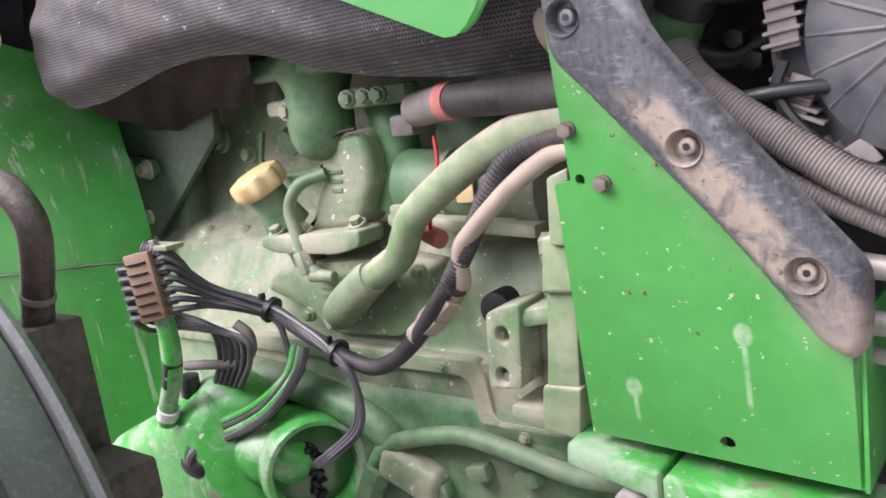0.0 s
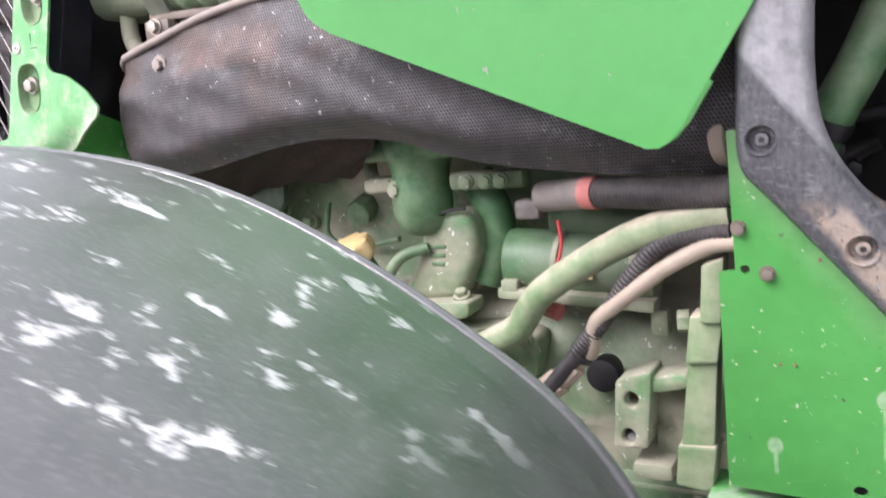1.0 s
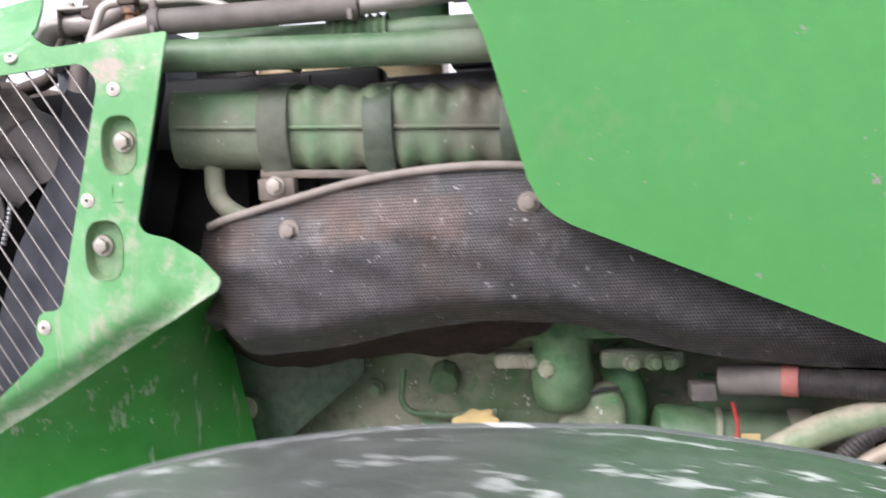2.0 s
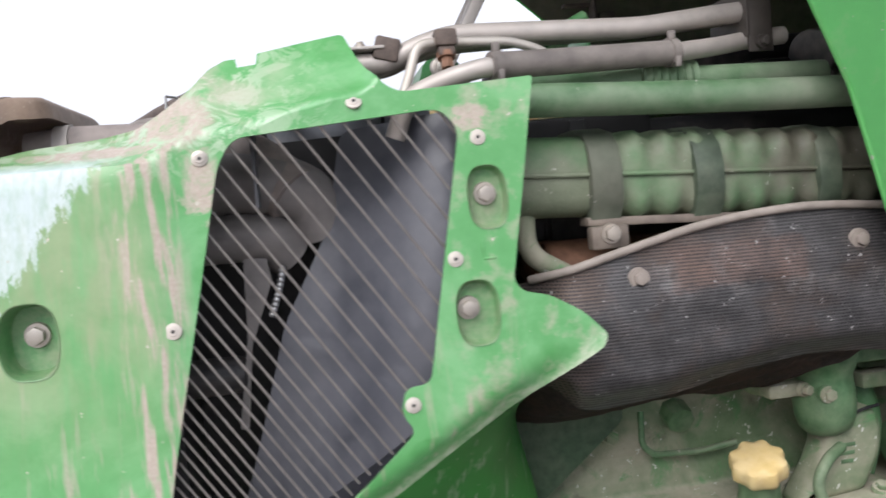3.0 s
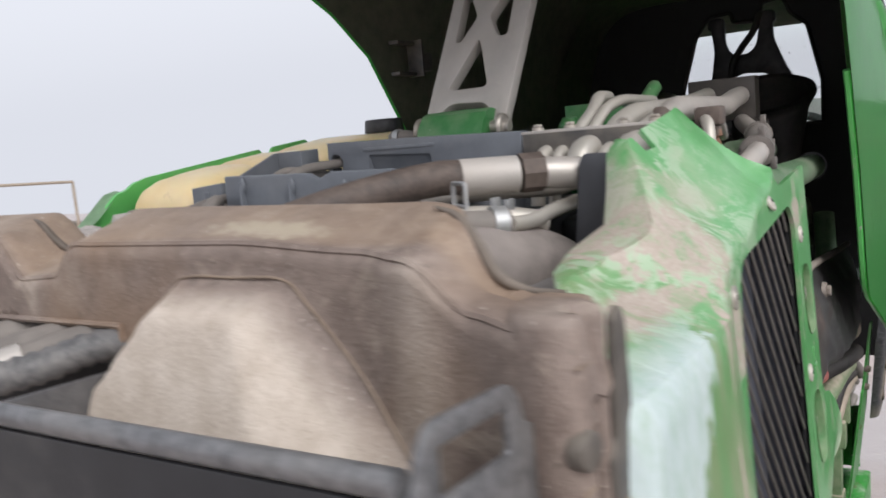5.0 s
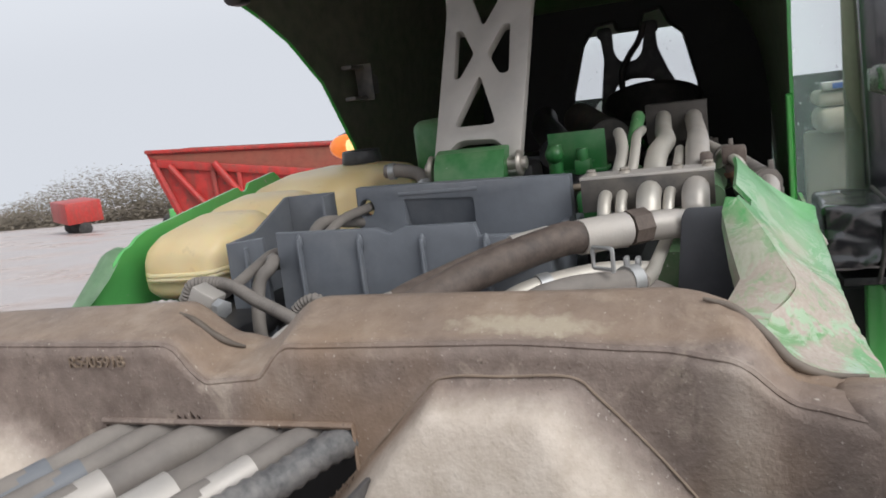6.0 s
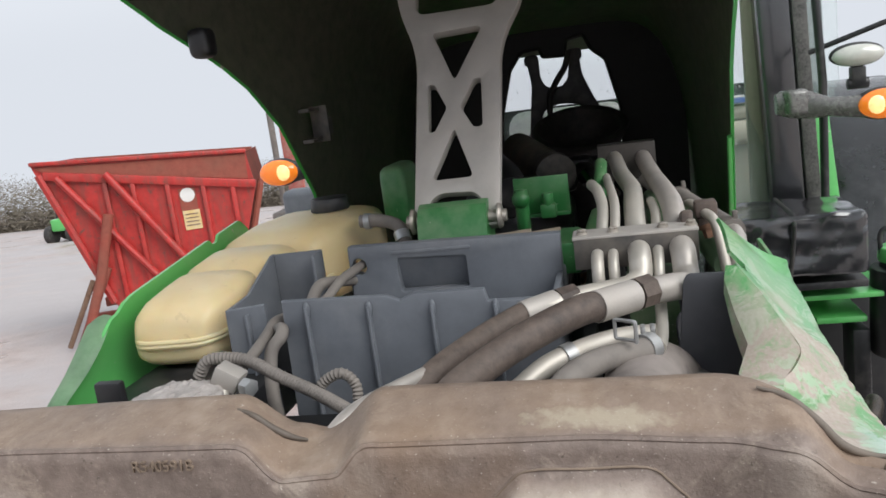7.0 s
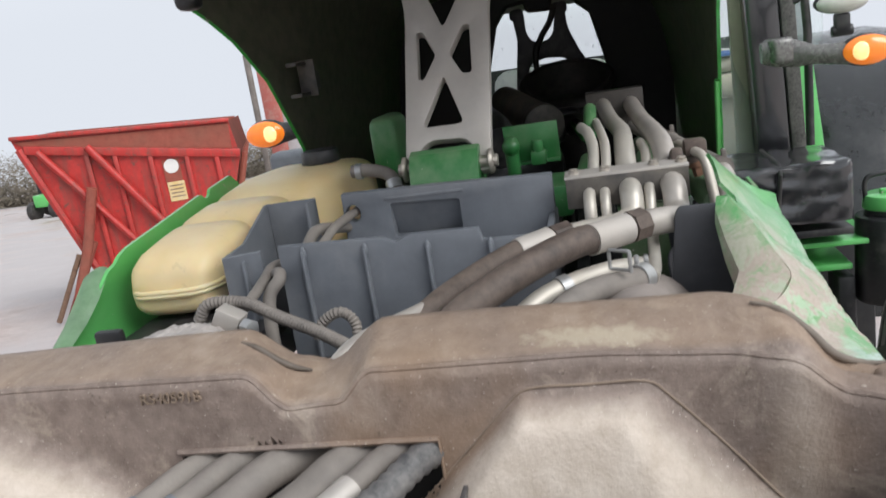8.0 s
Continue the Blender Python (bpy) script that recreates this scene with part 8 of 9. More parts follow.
for pts, r in (([(0.560, -0.02, 1.405), (0.585, -0.07, 1.378), (0.616, -0.08, 1.349), (0.673, -0.085, 1.308), (0.72, -0.09, 1.280), (0.80, -0.09, 1.245)], 0.0135),
               ([(0.615, -0.03, 1.33), (0.640, -0.07, 1.303), (0.66, -0.08, 1.287), (0.718, -0.08, 1.259), (0.80, -0.08, 1.225)], 0.0095)):
    solo("ribbed_hose", corrugated(pts, r, 0.0030, 0.07, 14), m_hose_grey, "grey dusty corrugated hose behind the trim", "hose", "ribbed hoses")
solo("stay_rod", tube([(0.575, -0.03, 1.345), (0.621, -0.07, 1.349), (0.664, -0.07, 1.352), (0.72, -0.05, 1.35)], 0.0055, 10), m_black, "thin black stay rod", "rod")
solo("hanger_strap", tube([(0.655, -0.065, 1.372), (0.650, -0.068, 1.35), (0.668, -0.07, 1.322), (0.70, -0.072, 1.298), (0.73, -0.07, 1.29)], 0.0045, 8), m_black, "black strap under the filter housing", "strap")
for x, z, r in ((0.708, 1.226, 0.009), (0.703, 1.186, 0.009), (0.715, 1.160, 0.006)):
    solo("cross_pipe", tube([(x - 0.05, -0.02, z + 0.002), (x, -0.07, z), (x + 0.12, -0.075, z - 0.006)], r, 12), m_alu_pipe, "short bare metal cross pipe", "pipe", "cross pipes")
rtb = thing("rear_tube", (0.60, -0.05, 1.36), "green painted tube rising behind the trim", "pipe")
part("tube", tube([(0.545, -0.03, 1.36), (0.585, -0.05, 1.43), (0.622, -0.05, 1.50), (0.67, -0.04, 1.62)], 0.0205, 18), m_engine_clean, rtb)
part("collar", sweep(bmesh.new(), [(0.578, -0.047, 1.418), (0.586, -0.050, 1.432)], 0.0235, 18), m_black, rtb)

# ---- bent post with its clamp, before the engine ----
m_post = coated("brown_black_iron", (0.036, 0.029, 0.026), 0.38, 0.45, dust_col=(0.15, 0.115, 0.09), scale=26, vary=0.5, grain=0.9, chips=0.3)
bp1 = thing("bent_post", (0.19, -0.40, 1.1), "black bent steel pipe in a clamp block", "post")
part("pipe", tube([(0.10, -0.37, 1.362), (0.165, -0.395, 1.364), (0.205, -0.40, 1.356), (0.226, -0.40, 1.333), (0.222, -0.40, 1.305), (0.206, -0.40, 1.27), (0.192, -0.40, 1.235)], 0.0118, 16), m_post, bp1)
bm = bmesh.new()
cyl(bm, (0.2105, -0.40, 1.279), (0.2085, -0.40, 1.2745), 0.0128, 0.0128, 18)
part("ring", bm, m_hose_grey, bp1, "pale tape ring")
bm = bmesh.new()
box(bm, (0.190, -0.40, 1.19), (0.058, 0.05, 0.13), 0.003)
part("clamp_box", bm, m_post, bp1)
bm = bmesh.new()
box(bm, (0.235, -0.41, 1.132), (0.09, 0.07, 0.035), 0.004)
part("foot_block", bm, m_post, bp1)

# ---- front mudguard over the wheel ----
mg = thing("mudguard", (0.2, -0.65, 0.7), "grey-green plastic front mudguard with white splashes", "mudguard")
ARC = [(-0.42, 1.30), (-0.28, 1.40), (-0.14, 1.452), (0.0, 1.474), (0.125, 1.475), (0.17, 1.471), (0.251, 1.457), (0.328, 1.434), (0.401, 1.399), (0.457, 1.364), (0.496, 1.335), (0.524, 1.303), (0.546, 1.262), (0.575, 1.19), (0.60, 1.10)]
line = catmull([(x, 0, z) for x, z in ARC], 5)
bm = bmesh.new()
rows = []
for i, p in enumerate(line):
    t = (line[min(i + 1, len(line) - 1)] - line[max(i - 1, 0)]).normalized()
    nrm = Vector((-t.z, 0, t.x)) if t.x > 0 else Vector((t.z, 0, -t.x))
    if nrm.z < 0 and nrm.x < 0:
        nrm = -nrm
    row = []
    for y, o in ((-0.545, -0.035), (-0.547, -0.010), (-0.552, -0.001), (-0.560, 0.001), (-0.575, 0.001), (-0.580, 0.005), (-0.595, 0.007), (-0.63, 0.008), (-0.69, 0.008), (-0.76, 0.004), (-0.82, -0.008), (-0.85, -0.024), (-0.856, -0.06)):
        q = p + nrm * o
        row.append(bm.verts.new((q.x, y, q.z)))
    rows.append(row)
for a, b in zip(rows, rows[1:]):
    for j in range(len(a) - 1):
        bm.faces.new((a[j], b[j], b[j + 1], a[j + 1]))
bmesh.ops.recalc_face_normals(bm, faces=bm.faces)
bmesh.ops.solidify(bm, geom=bm.faces[:], thickness=0.004)
part("shell", bm, m_fender, mg, sharp=30)
part("edge_bead", sweep(bmesh.new(), [(q.x, -0.547, q.z - 0.004) for q in line], 0.004, 8), m_fender, mg)
wh = thing("front_axle", (0.05, -0.66, 0.0), "muddy front axle end with its wheel", "axle")
bm = bmesh.new()
cyl(bm, (0.05, -0.51, 0.70), (0.05, -0.81, 0.70), 0.62, 0.62, 48, 0.06)
ty = part("tyre", bm, m_rubber, wh)
for k in range(36):
    a = 2 * math.pi * k / 36
    bm = bmesh.new()
    sgn = 1 if k % 2 else -1
    box(bm, (0.05 + 0.635 * math.cos(a), -0.66 + 0.075 * sgn, 0.70 + 0.635 * math.sin(a)), (0.07, 0.17, 0.045), 0.006, Matrix.Rotation(-a, 4, "Y") @ Matrix.Rotation(radians(28 * sgn), 4, "X"))
    part("lug", bm, m_rubber, ty)
bm = bmesh.new()
cyl(bm, (0.05, -0.815, 0.70), (0.05, -0.78, 0.70), 0.30, 0.34, 40, 0.01)
part("rim", bm, m_yellow, wh, "yellow painted rim")


# ---- rear of the engine bay: bulkhead, filter bowl and its yoke ----
bk = thing("bulkhead", (0.97, 0.2, 1.5), "black bulkhead with a sight opening under the hood", "bulkhead")
sight = rounded([(0.315, 1.80), (0.312, 1.90), (0.275, 2.03), (0.240, 2.075), (0.190, 2.080), (0.185, 2.055), (0.125, 2.052), (0.118, 2.092), (0.072, 2.100), (0.055, 2.06), (0.020, 2.03), (-0.010, 1.90), (-0.010, 1.80)], 0.008, 3)
part("wall", slab([(-0.17, 1.45), (-0.18, 1.90), (-0.12, 2.12), (0.0, 2.17), (0.40, 2.17), (0.52, 2.12), (0.58, 1.90), (0.57, 1.45)], [sight], 0.012, on_x(0.965)), m_black_deep, bk)
part("sight_rim", sweep(bmesh.new(), [(0.963, y, z) for y, z in sight + sight[:1]], 0.005, 6), m_rubber, bk)
fb = thing("filter_bowl", (0.85, 0.12, 1.70), "round black intake bowl carried by a forked yoke", "intake bowl")
bm = bmesh.new()
C = Vector((0.76, 0.095, 1.868))
bank = Matrix.Rotation(radians(-22), 3, "Y")
prof = [(0.060, -0.20), (0.085, -0.10), (0.100, -0.03), (0.112, -0.010), (0.118, 0.0), (0.117, 0.008), (0.108, 0.012), (0.100, 0.006), (0.094, -0.02), (0.06, -0.06), (0.01, -0.065)]
rows = [[bm.verts.new(C + bank @ Vector((r * math.cos(a), r * math.sin(a), h))) for a in (2 * math.pi * k / 36 for k in range(36))] for r, h in prof]
for a, b in zip(rows, rows[1:]):
    for k in range(36):
        bm.faces.new((a[k], a[(k + 1) % 36], b[(k + 1) % 36], b[k]))
bm.faces.new(rows[-1])
part("bowl", bm, m_rubber, fb)
yoke = rounded([(0.235, 1.83), (0.222, 1.93), (0.214, 1.985), (0.220, 2.035), (0.227, 2.038), (0.227, 2.062), (0.192, 2.064), (0.190, 2.038), (0.190, 2.00), (0.176, 1.975), (0.138, 1.973), (0.120, 1.99), (0.112, 2.035), (0.118, 2.040), (0.116, 2.066), (0.078, 2.066), (0.078, 2.042), (0.084, 2.036), (0.082, 2.00), (0.058, 1.94), (0.036, 1.90), (0.026, 1.85), (0.052, 1.83), (0.068, 1.895), (0.100, 1.925), (0.150, 1.930), (0.190, 1.915), (0.213, 1.83)], 0.012, 4)
part("yoke", slab(yoke, [], 0.022, on_x(0.885), 0.003), m_black, fb)
part("hose", tube([(0.86, 0.168, 1.85), (0.86, 0.170, 1.94), (0.87, 0.150, 1.985), (0.88, 0.125, 2.02), (0.89, 0.11, 2.06)], 0.008, 10), m_rubber, fb)
bm = bmesh.new()
cyl(bm, (0.20, 0.128, 1.830), (0.50, 0.225, 1.858), 0.036, 0.036, 32, 0.006)
cyl(bm, (0.195, 0.1265, 1.8295), (0.22, 0.1345, 1.832), 0.039, 0.039, 32, 0.004)
solo("intake_cylinder", bm, m_trim, "dark grey intake cylinder under the hood", "intake pipe")
cl2 = thing("cable_loom", (0.6, 0.08, 1.74), "black cables looped with green wires behind the clamp", "cable loom")
for k in range(6):
    part("cable", tube([(0.15 + 0.05 * k, 0.02 + 0.02 * k, 1.79), (0.25 + 0.06 * k, 0.07 + 0.012 * k, 1.835 - 0.006 * k), (0.40 + 0.05 * k, 0.11, 1.79), (0.65, 0.12 + 0.01 * k, 1.76)], 0.006, 8), m_green_dark if k == 2 else m_rubber, cl2)

# ---- cab ----
def cab_glass():
    n = Nodes("wet_cab_glass")
    drops = n.band(n.noise(85, 2, 0.6), 0.66, 0.70)
    film = n.noise(6, 3, 0.6)
    # the pale mint base paints reflected sky into the pane; drops are paler
    col = n.mix(drops, (0.46, 0.62, 0.56), (0.75, 0.78, 0.76))
    n.set(Base_Color=col, Roughness=n.band(film, 0.3, 0.7, 0.04, 0.10), Alpha=n.band(drops, 0, 1, 0.22, 0.5), Specular_IOR_Level=0.7)
    n.bump(drops, 0.2, 0.001)
    return n.mat


def glow(name, col, strength):
    n = Nodes(name)
    spot = n.noise(60, 2, 0.5)
    n.set(Base_Color=(*col, 1), Roughness=0.2, Emission_Color=(*col, 1), Emission_Strength=n.band(spot, 0.3, 0.7, strength * 0.7, strength * 1.2), Coat_Weight=0.5)
    return n.mat


m_pane = cab_glass()
m_amber = glow("amber_lens_lit", (0.85, 0.20, 0.02), 0.32)
m_amber_hot = glow("amber_lens_core", (1.0, 0.60, 0.24), 0.75)
m_lens = coated("clear_lamp_lens", (0.55, 0.55, 0.50), 0.15, 0.15, coat=0.8, vary=0.1, grain=0.05)
m_beige = coated("beige_cab_lining", (0.46, 0.43, 0.34), 0.6, 0.25, dust_col=(0.36, 0.34, 0.28), vary=0.08, grain=0.2)
m_seat = coated("pale_seat_cloth", (0.55, 0.55, 0.54), 0.7, 0.2, dust_col=(0.45, 0.44, 0.42), vary=0.1, grain=0.4)
m_blue_mark = coated("blue_label", (0.10, 0.20, 0.55), 0.4, 0.1, vary=0.05, grain=0.05)
m_wet_grey = coated("wet_grey_casting", (0.13, 0.125, 0.12), 0.25, 0.25, dust_col=(0.24, 0.225, 0.21), vary=0.3, grain=0.35, scale=18, coat=0.3)
m_tarp = coated("black_tarpaulin", (0.020, 0.020, 0.023), 0.20, 0.12, dust_col=(0.07, 0.07, 0.07), vary=0.2, grain=0.3, spec=0.8, coat=0.6)
m_guard = coated("wet_black_guard", (0.042, 0.045, 0.047), 0.14, 0.2, dust_col=(0.09, 0.095, 0.095), vary=0.2, grain=0.08, spec=0.8, coat=1.0, scale=4)
m_seal = coated("weathered_seal", (0.055, 0.053, 0.050), 0.5, 0.5, dust_col=(0.16, 0.15, 0.14), vary=0.5, grain=0.9, scale=22)
m_khaki = coated("khaki_post_lining", (0.27, 0.265, 0.185), 0.6, 0.25, dust_col=(0.22, 0.21, 0.16), vary=0.08, grain=0.2)

cab = thing("cab", (1.9, 0.2, 1.1), "green tractor cab with black pillars and wet glass", "cab")
bm = bmesh.new()
box(bm, (1.47, -0.500, 1.90), (0.10, 0.100, 1.5), 0.012, Matrix.Rotation(radians(-2.0), 4, "X"))
part("front_pillar", bm, m_tarp, cab, "wet black front pillar with rubber seal")
bm = bmesh.new()
box(bm, (1.43, -0.573, 1.90), (0.03, 0.044, 1.5), 0.006, Matrix.Rotation(radians(-2.0), 4, "X"))
part("seal", bm, m_seal, cab, "weathered wet rubber seal")
bm = bmesh.new()
box(bm, (1.47, 0.93, 1.90), (0.10, 0.085, 1.5), 0.012, Matrix.Rotation(radians(2.0), 4, "X"))
part("front_pillar", bm, m_black, cab)
bm = bmesh.new()
rows = []
for i in range(15):
    y = -0.485 + 1.37 * i / 14
    bul = 0.10 * (1 - ((y - 0.2) / 0.69) ** 2)
    rows.append([bm.verts.new((1.47 - bul + 0.10 * (z - 1.3), y, z)) for z in (1.30, 1.7, 2.1, 2.62)])
for a, b in zip(rows, rows[1:]):
    for j in range(3):
        bm.faces.new((a[j], b[j], b[j + 1], a[j + 1]))
bmesh.ops.solidify(bm, geom=bm.faces[:], thickness=0.005)
ws = part("windscreen", bm, m_pane, cab, "wet greenish windscreen")
ws.visible_shadow = False
for s in (1, -1):
    bm = slab(rounded([(0, 1.30), (1.12, 1.25), (1.16, 2.62), (0.06, 2.62)], 0.05), [], 0.005, Matrix.Translation((1.50, 0.2 - s * 0.795, 0)) @ Matrix.Rotation(-s * radians(19), 4, "Z") @ XZ)
    dg = part("door_glass", bm, m_pane, cab, "wet door glass")
    dg.visible_shadow = False
bm = bmesh.new()
box(bm, (2.1, 0.2, 2.68), (1.5, 1.8, 0.12), 0.04, seg=4)
part("roof", bm, m_green, cab)
bm = bmesh.new()
box(bm, (2.05, 0.2, 1.20), (1.1, 1.36, 0.24), 0.02)
part("floor_tub", bm, m_black_deep, cab)
bm = bmesh.new()
box(bm, (2.72, 0.2, 1.5), (0.05, 1.7, 0.7), 0.01)
part("rear_wall", bm, m_black_deep, cab)
for y in (-0.72, 1.12):
    bm = bmesh.new()
    box(bm, (2.70, y, 1.95), (0.10, 0.10, 1.4), 0.02)
    part("rear_pillar", bm, m_black, cab)
bm = bmesh.new()
box(bm, (1.62, -0.668, 1.40), (0.06, 0.090, 0.80), 0.012, Matrix.Rotation(radians(-5), 4, "X"))
part("door_post", bm, m_green, cab, "green lower door post")
bm = bmesh.new()
box(bm, (1.52, -0.438, 1.75), (0.04, 0.050, 0.95), 0.008)
part("side_lining", bm, m_khaki, cab, "khaki inner post lining")
part("armrest", box(bmesh.new(), (2.20, -0.49, 1.765), (0.24, 0.20, 0.055), 0.022, seg=4), m_beige, cab, "brownish padded armrest")
part("armrest", box(bmesh.new(), (2.19, -0.49, 1.685), (0.26, 0.20, 0.095), 0.035, seg=4), m_beige, cab)
part("side_panel", box(bmesh.new(), (2.28, -0.49, 1.42), (0.06, 0.26, 0.44), 0.02), m_beige, cab, "beige side panel below the armrest")
bm = bmesh.new()
box(bm, (1.60, 0.2, 1.42), (0.26, 0.75, 0.20), 0.05, seg=4)
part("dashboard", bm, m_black, cab)
part("steering_wheel", sweep(bmesh.new(), [Vector((1.78 + 0.09 * math.sin(a), 0.2 + 0.19 * math.cos(a), 1.66 + 0.15 * math.sin(a))) for a in (2 * math.pi * k / 32 for k in range(33))], 0.014, 10), m_black, cab)
bm = bmesh.new()
box(bm, (2.25, 0.2, 1.55), (0.18, 0.50, 0.62), 0.07, Matrix.Rotation(radians(8), 4, "Y"), 4)
part("seat", bm, m_seat, cab, "pale grey pleated seat back")
bm = bmesh.new()
box(bm, (2.067, -0.475, 1.812), (0.004, 0.060, 0.020), 0.001)
part("blue_sticker", bm, m_blue_mark, cab, "small blue label")
bm = bmesh.new()
box(bm, (2.12, -0.46, 1.812), (0.10, 0.10, 0.030), 0.006)
part("armrest_tray", bm, m_lens, cab, "pale tray on the armrest")

# added solid black panel that darkens the view through the door glass
bm = bmesh.new()
box(bm, (2.35, -0.76, 1.90), (0.06, 0.18, 0.75), 0.02)
part("glass_backing", bm, m_black_deep, cab)
rf = thing("rear_fender", (2.3, -1.0, 1.0), "black glossy rear mudguard beside the cab", "mudguard")
bm = bmesh.new()
rows = []
for k in range(15):
    a = radians(195 - 9.5 * k)
    rows.append([bm.verts.new((2.65 + (0.95 + dr) * math.cos(a), y, 1.02 + (0.78 + dr) * math.sin(a))) for y, dr in ((-0.66, -0.08), (-0.665, -0.02), (-0.69, 0.0), (-0.9, 0.015), (-1.15, 0.012), (-1.25, -0.01), (-1.27, -0.06))])
for a, b in zip(rows, rows[1:]):
    for j in range(6):
        bm.faces.new((a[j], b[j], b[j + 1], a[j + 1]))
bmesh.ops.solidify(bm, geom=bm.faces[:], thickness=0.006)
part("shell", bm, m_guard, rf)
part("edge_bead", sweep(bmesh.new(), [(2.65 + 0.87 * math.cos(radians(195 - 9.5 * k)), -0.66, 1.02 + 0.70 * math.sin(radians(195 - 9.5 * k))) for k in range(15)], 0.012, 8), m_rubber, rf)

# lamp arms on both sides of the hood
for s, y0 in ((1, -0.42), (-1, 0.735)):
    la = thing("lamp_arm", (0.95, y0, 1.83), "grey plastic lamp arm with a lit amber indicator", "indicator lamp", "indicator lamps")
    bm = bmesh.new()
    f = lambda d, z: (0.90 - 0.25 * d, y0 - s * d, z)
    rows = []
    for d, h, dz in ((-0.03, 0.026, 0.014), (0.0, 0.036, 0.012), (0.05, 0.034, 0.004), (0.09, 0.024, -0.004), (0.14, 0.026, -0.010), (0.19, 0.034, -0.010), (0.22, 0.036, -0.008)):
        c = Vector(f(d, 1.846 + dz))
        rows.append([bm.verts.new(c + Vector((0.025 * math.cos(a), 0, h * math.sin(a)))) for a in (2 * math.pi * k / 16 for k in range(16))])
    for a, b in zip(rows, rows[1:]):
        for k in range(16):
            bm.faces.new((a[k], a[(k + 1) % 16], b[(k + 1) % 16], b[k]))
    bm.faces.new(rows[0])
    bm.faces.new(rows[-1])
    part("arm", bm, m_wet_grey if s > 0 else m_black, la)
    if s > 0:
        part("clamp", box(bmesh.new(), f(0.01, 1.862), (0.075, 0.055, 0.062), 0.012, Matrix.Rotation(radians(12), 4, "Z"), 3), m_wet_grey, la)
    c = Vector(f(0.20, 1.838))
    bm = bmesh.new()
    ball(bm, c + Vector((-0.012, 0, 0)), 0.042, 0.55, 1.35, 0.86, 24)
    part("lens", bm, m_amber, la, "lit amber lens")
    bm = bmesh.new()
    ball(bm, c + Vector((-0.026, s * 0.016, 0)), 0.021, 0.5, 1.15, 1.1, 18)
    part("lens_core", bm, m_amber_hot, la, "bright pale lens half")
    bm = bmesh.new()
    ball(bm, c + Vector((0.006, 0, 0)), 0.044, 0.5, 1.38, 0.90, 24)
    part("lens_housing", bm, m_black, la)
wl2 = thing("work_lamp", (0.98, -0.60, 1.88), "oval clear work lamp on a black bracket", "work lamp")
bm = bmesh.new()
ball(bm, (0.96, -0.60, 1.955), 0.05, 0.5, 1.25, 0.55, 24)
part("lens", bm, m_lens, wl2)
bm = bmesh.new()
ball(bm, (0.975, -0.60, 1.958), 0.053, 0.5, 1.25, 0.57, 24)
part("housing", bm, m_black, wl2)
bm = bmesh.new()
box(bm, (0.97, -0.60, 1.905), (0.03, 0.035, 0.045), 0.004)
cyl(bm, (0.97, -0.575, 1.885), (0.97, -0.625, 1.885), 0.014, 0.014, 14, 0.002)
part("bracket", bm, m_black, wl2)
solo("mirror_rod", sweep(bmesh.new(), [(0.98, -0.515, 1.60), (0.98, -0.520, 1.9), (0.98, -0.500, 2.3)], 0.011, 12), m_black, "upright black mirror rod", "rod")
solo("wiper_bar", sweep(bmesh.new(), [(1.30, -0.56, 1.97), (1.25, -0.72, 2.02), (1.2, -0.95, 2.09)], 0.008, 10), m_black, "slanted black wiper bar", "wiper")

# box under a tarpaulin beside the hood, with bracket, reservoir and step
tb = thing("covered_box", (1.211, -0.503, 1.347), "black glossy tarpaulin tied over a box", "covered box")
bm = bmesh.new()
box(bm, (1.195, -0.466, 1.452), (0.31, 0.345, 0.175), 0.018, seg=3)
bmesh.ops.subdivide_edges(bm, edges=bm.edges[:], cuts=4, use_grid_fill=True)
bmesh.ops.subdivide_edges(bm, edges=bm.edges[:], cuts=2, use_grid_fill=True)
for v in bm.verts:
    k = noise.noise((v.co.x * 14, v.co.y * 9, v.co.z * 22)) * 0.5 + noise.noise((v.co.x * 5, v.co.y * 26 + v.co.z * 22, v.co.z * 8)) * 0.5
    k += 0.25 * noise.noise((v.co.x * 12, v.co.y * 22 + v.co.z * 34, v.co.z * 9))
    k += 0.2 * noise.noise((v.co.x * 6, v.co.y * 10 - v.co.z * 30, v.co.z * 26 + v.co.y * 8))
    v.co += Vector((-0.020 * k, 0.005 * k, 0.013 * k))
part("tarpaulin", bm, m_tarp, tb, sharp=60)
part("strap", sweep(bmesh.new(), [(1.031, -0.422, 1.335), (1.023, -0.434, 1.416), (1.027, -0.445, 1.515), (1.071, -0.451, 1.538), (1.350, -0.457, 1.538)], 0.006, 8), m_rubber, tb)
bm = bmesh.new()
box(bm, (1.211, -0.492, 1.329), (0.28, 0.30, 0.022), 0.004)
part("tray", bm, m_black, tb)
bm = bmesh.new()
box(bm, (1.257, -0.585, 1.283), (0.30, 0.26, 0.016), 0.004)
box(bm, (1.257, -0.445, 1.126), (0.05, 0.05, 0.30), 0.006)
solo("box_bracket", bm, m_green, "green steel bracket below the covered box", "bracket")
rs = thing("reservoir", (1.164, -0.764, 1.086), "black plastic reservoir with a green screw cap", "reservoir")
bm = bmesh.new()
cyl(bm, (1.164, -0.764, 1.086), (1.164, -0.764, 1.347), 0.098, 0.092, 30, 0.012)
cyl(bm, (1.164, -0.764, 1.347), (1.164, -0.764, 1.365), 0.068, 0.064, 30, 0.003)
part("body", bm, m_black, rs)
bm = bmesh.new()
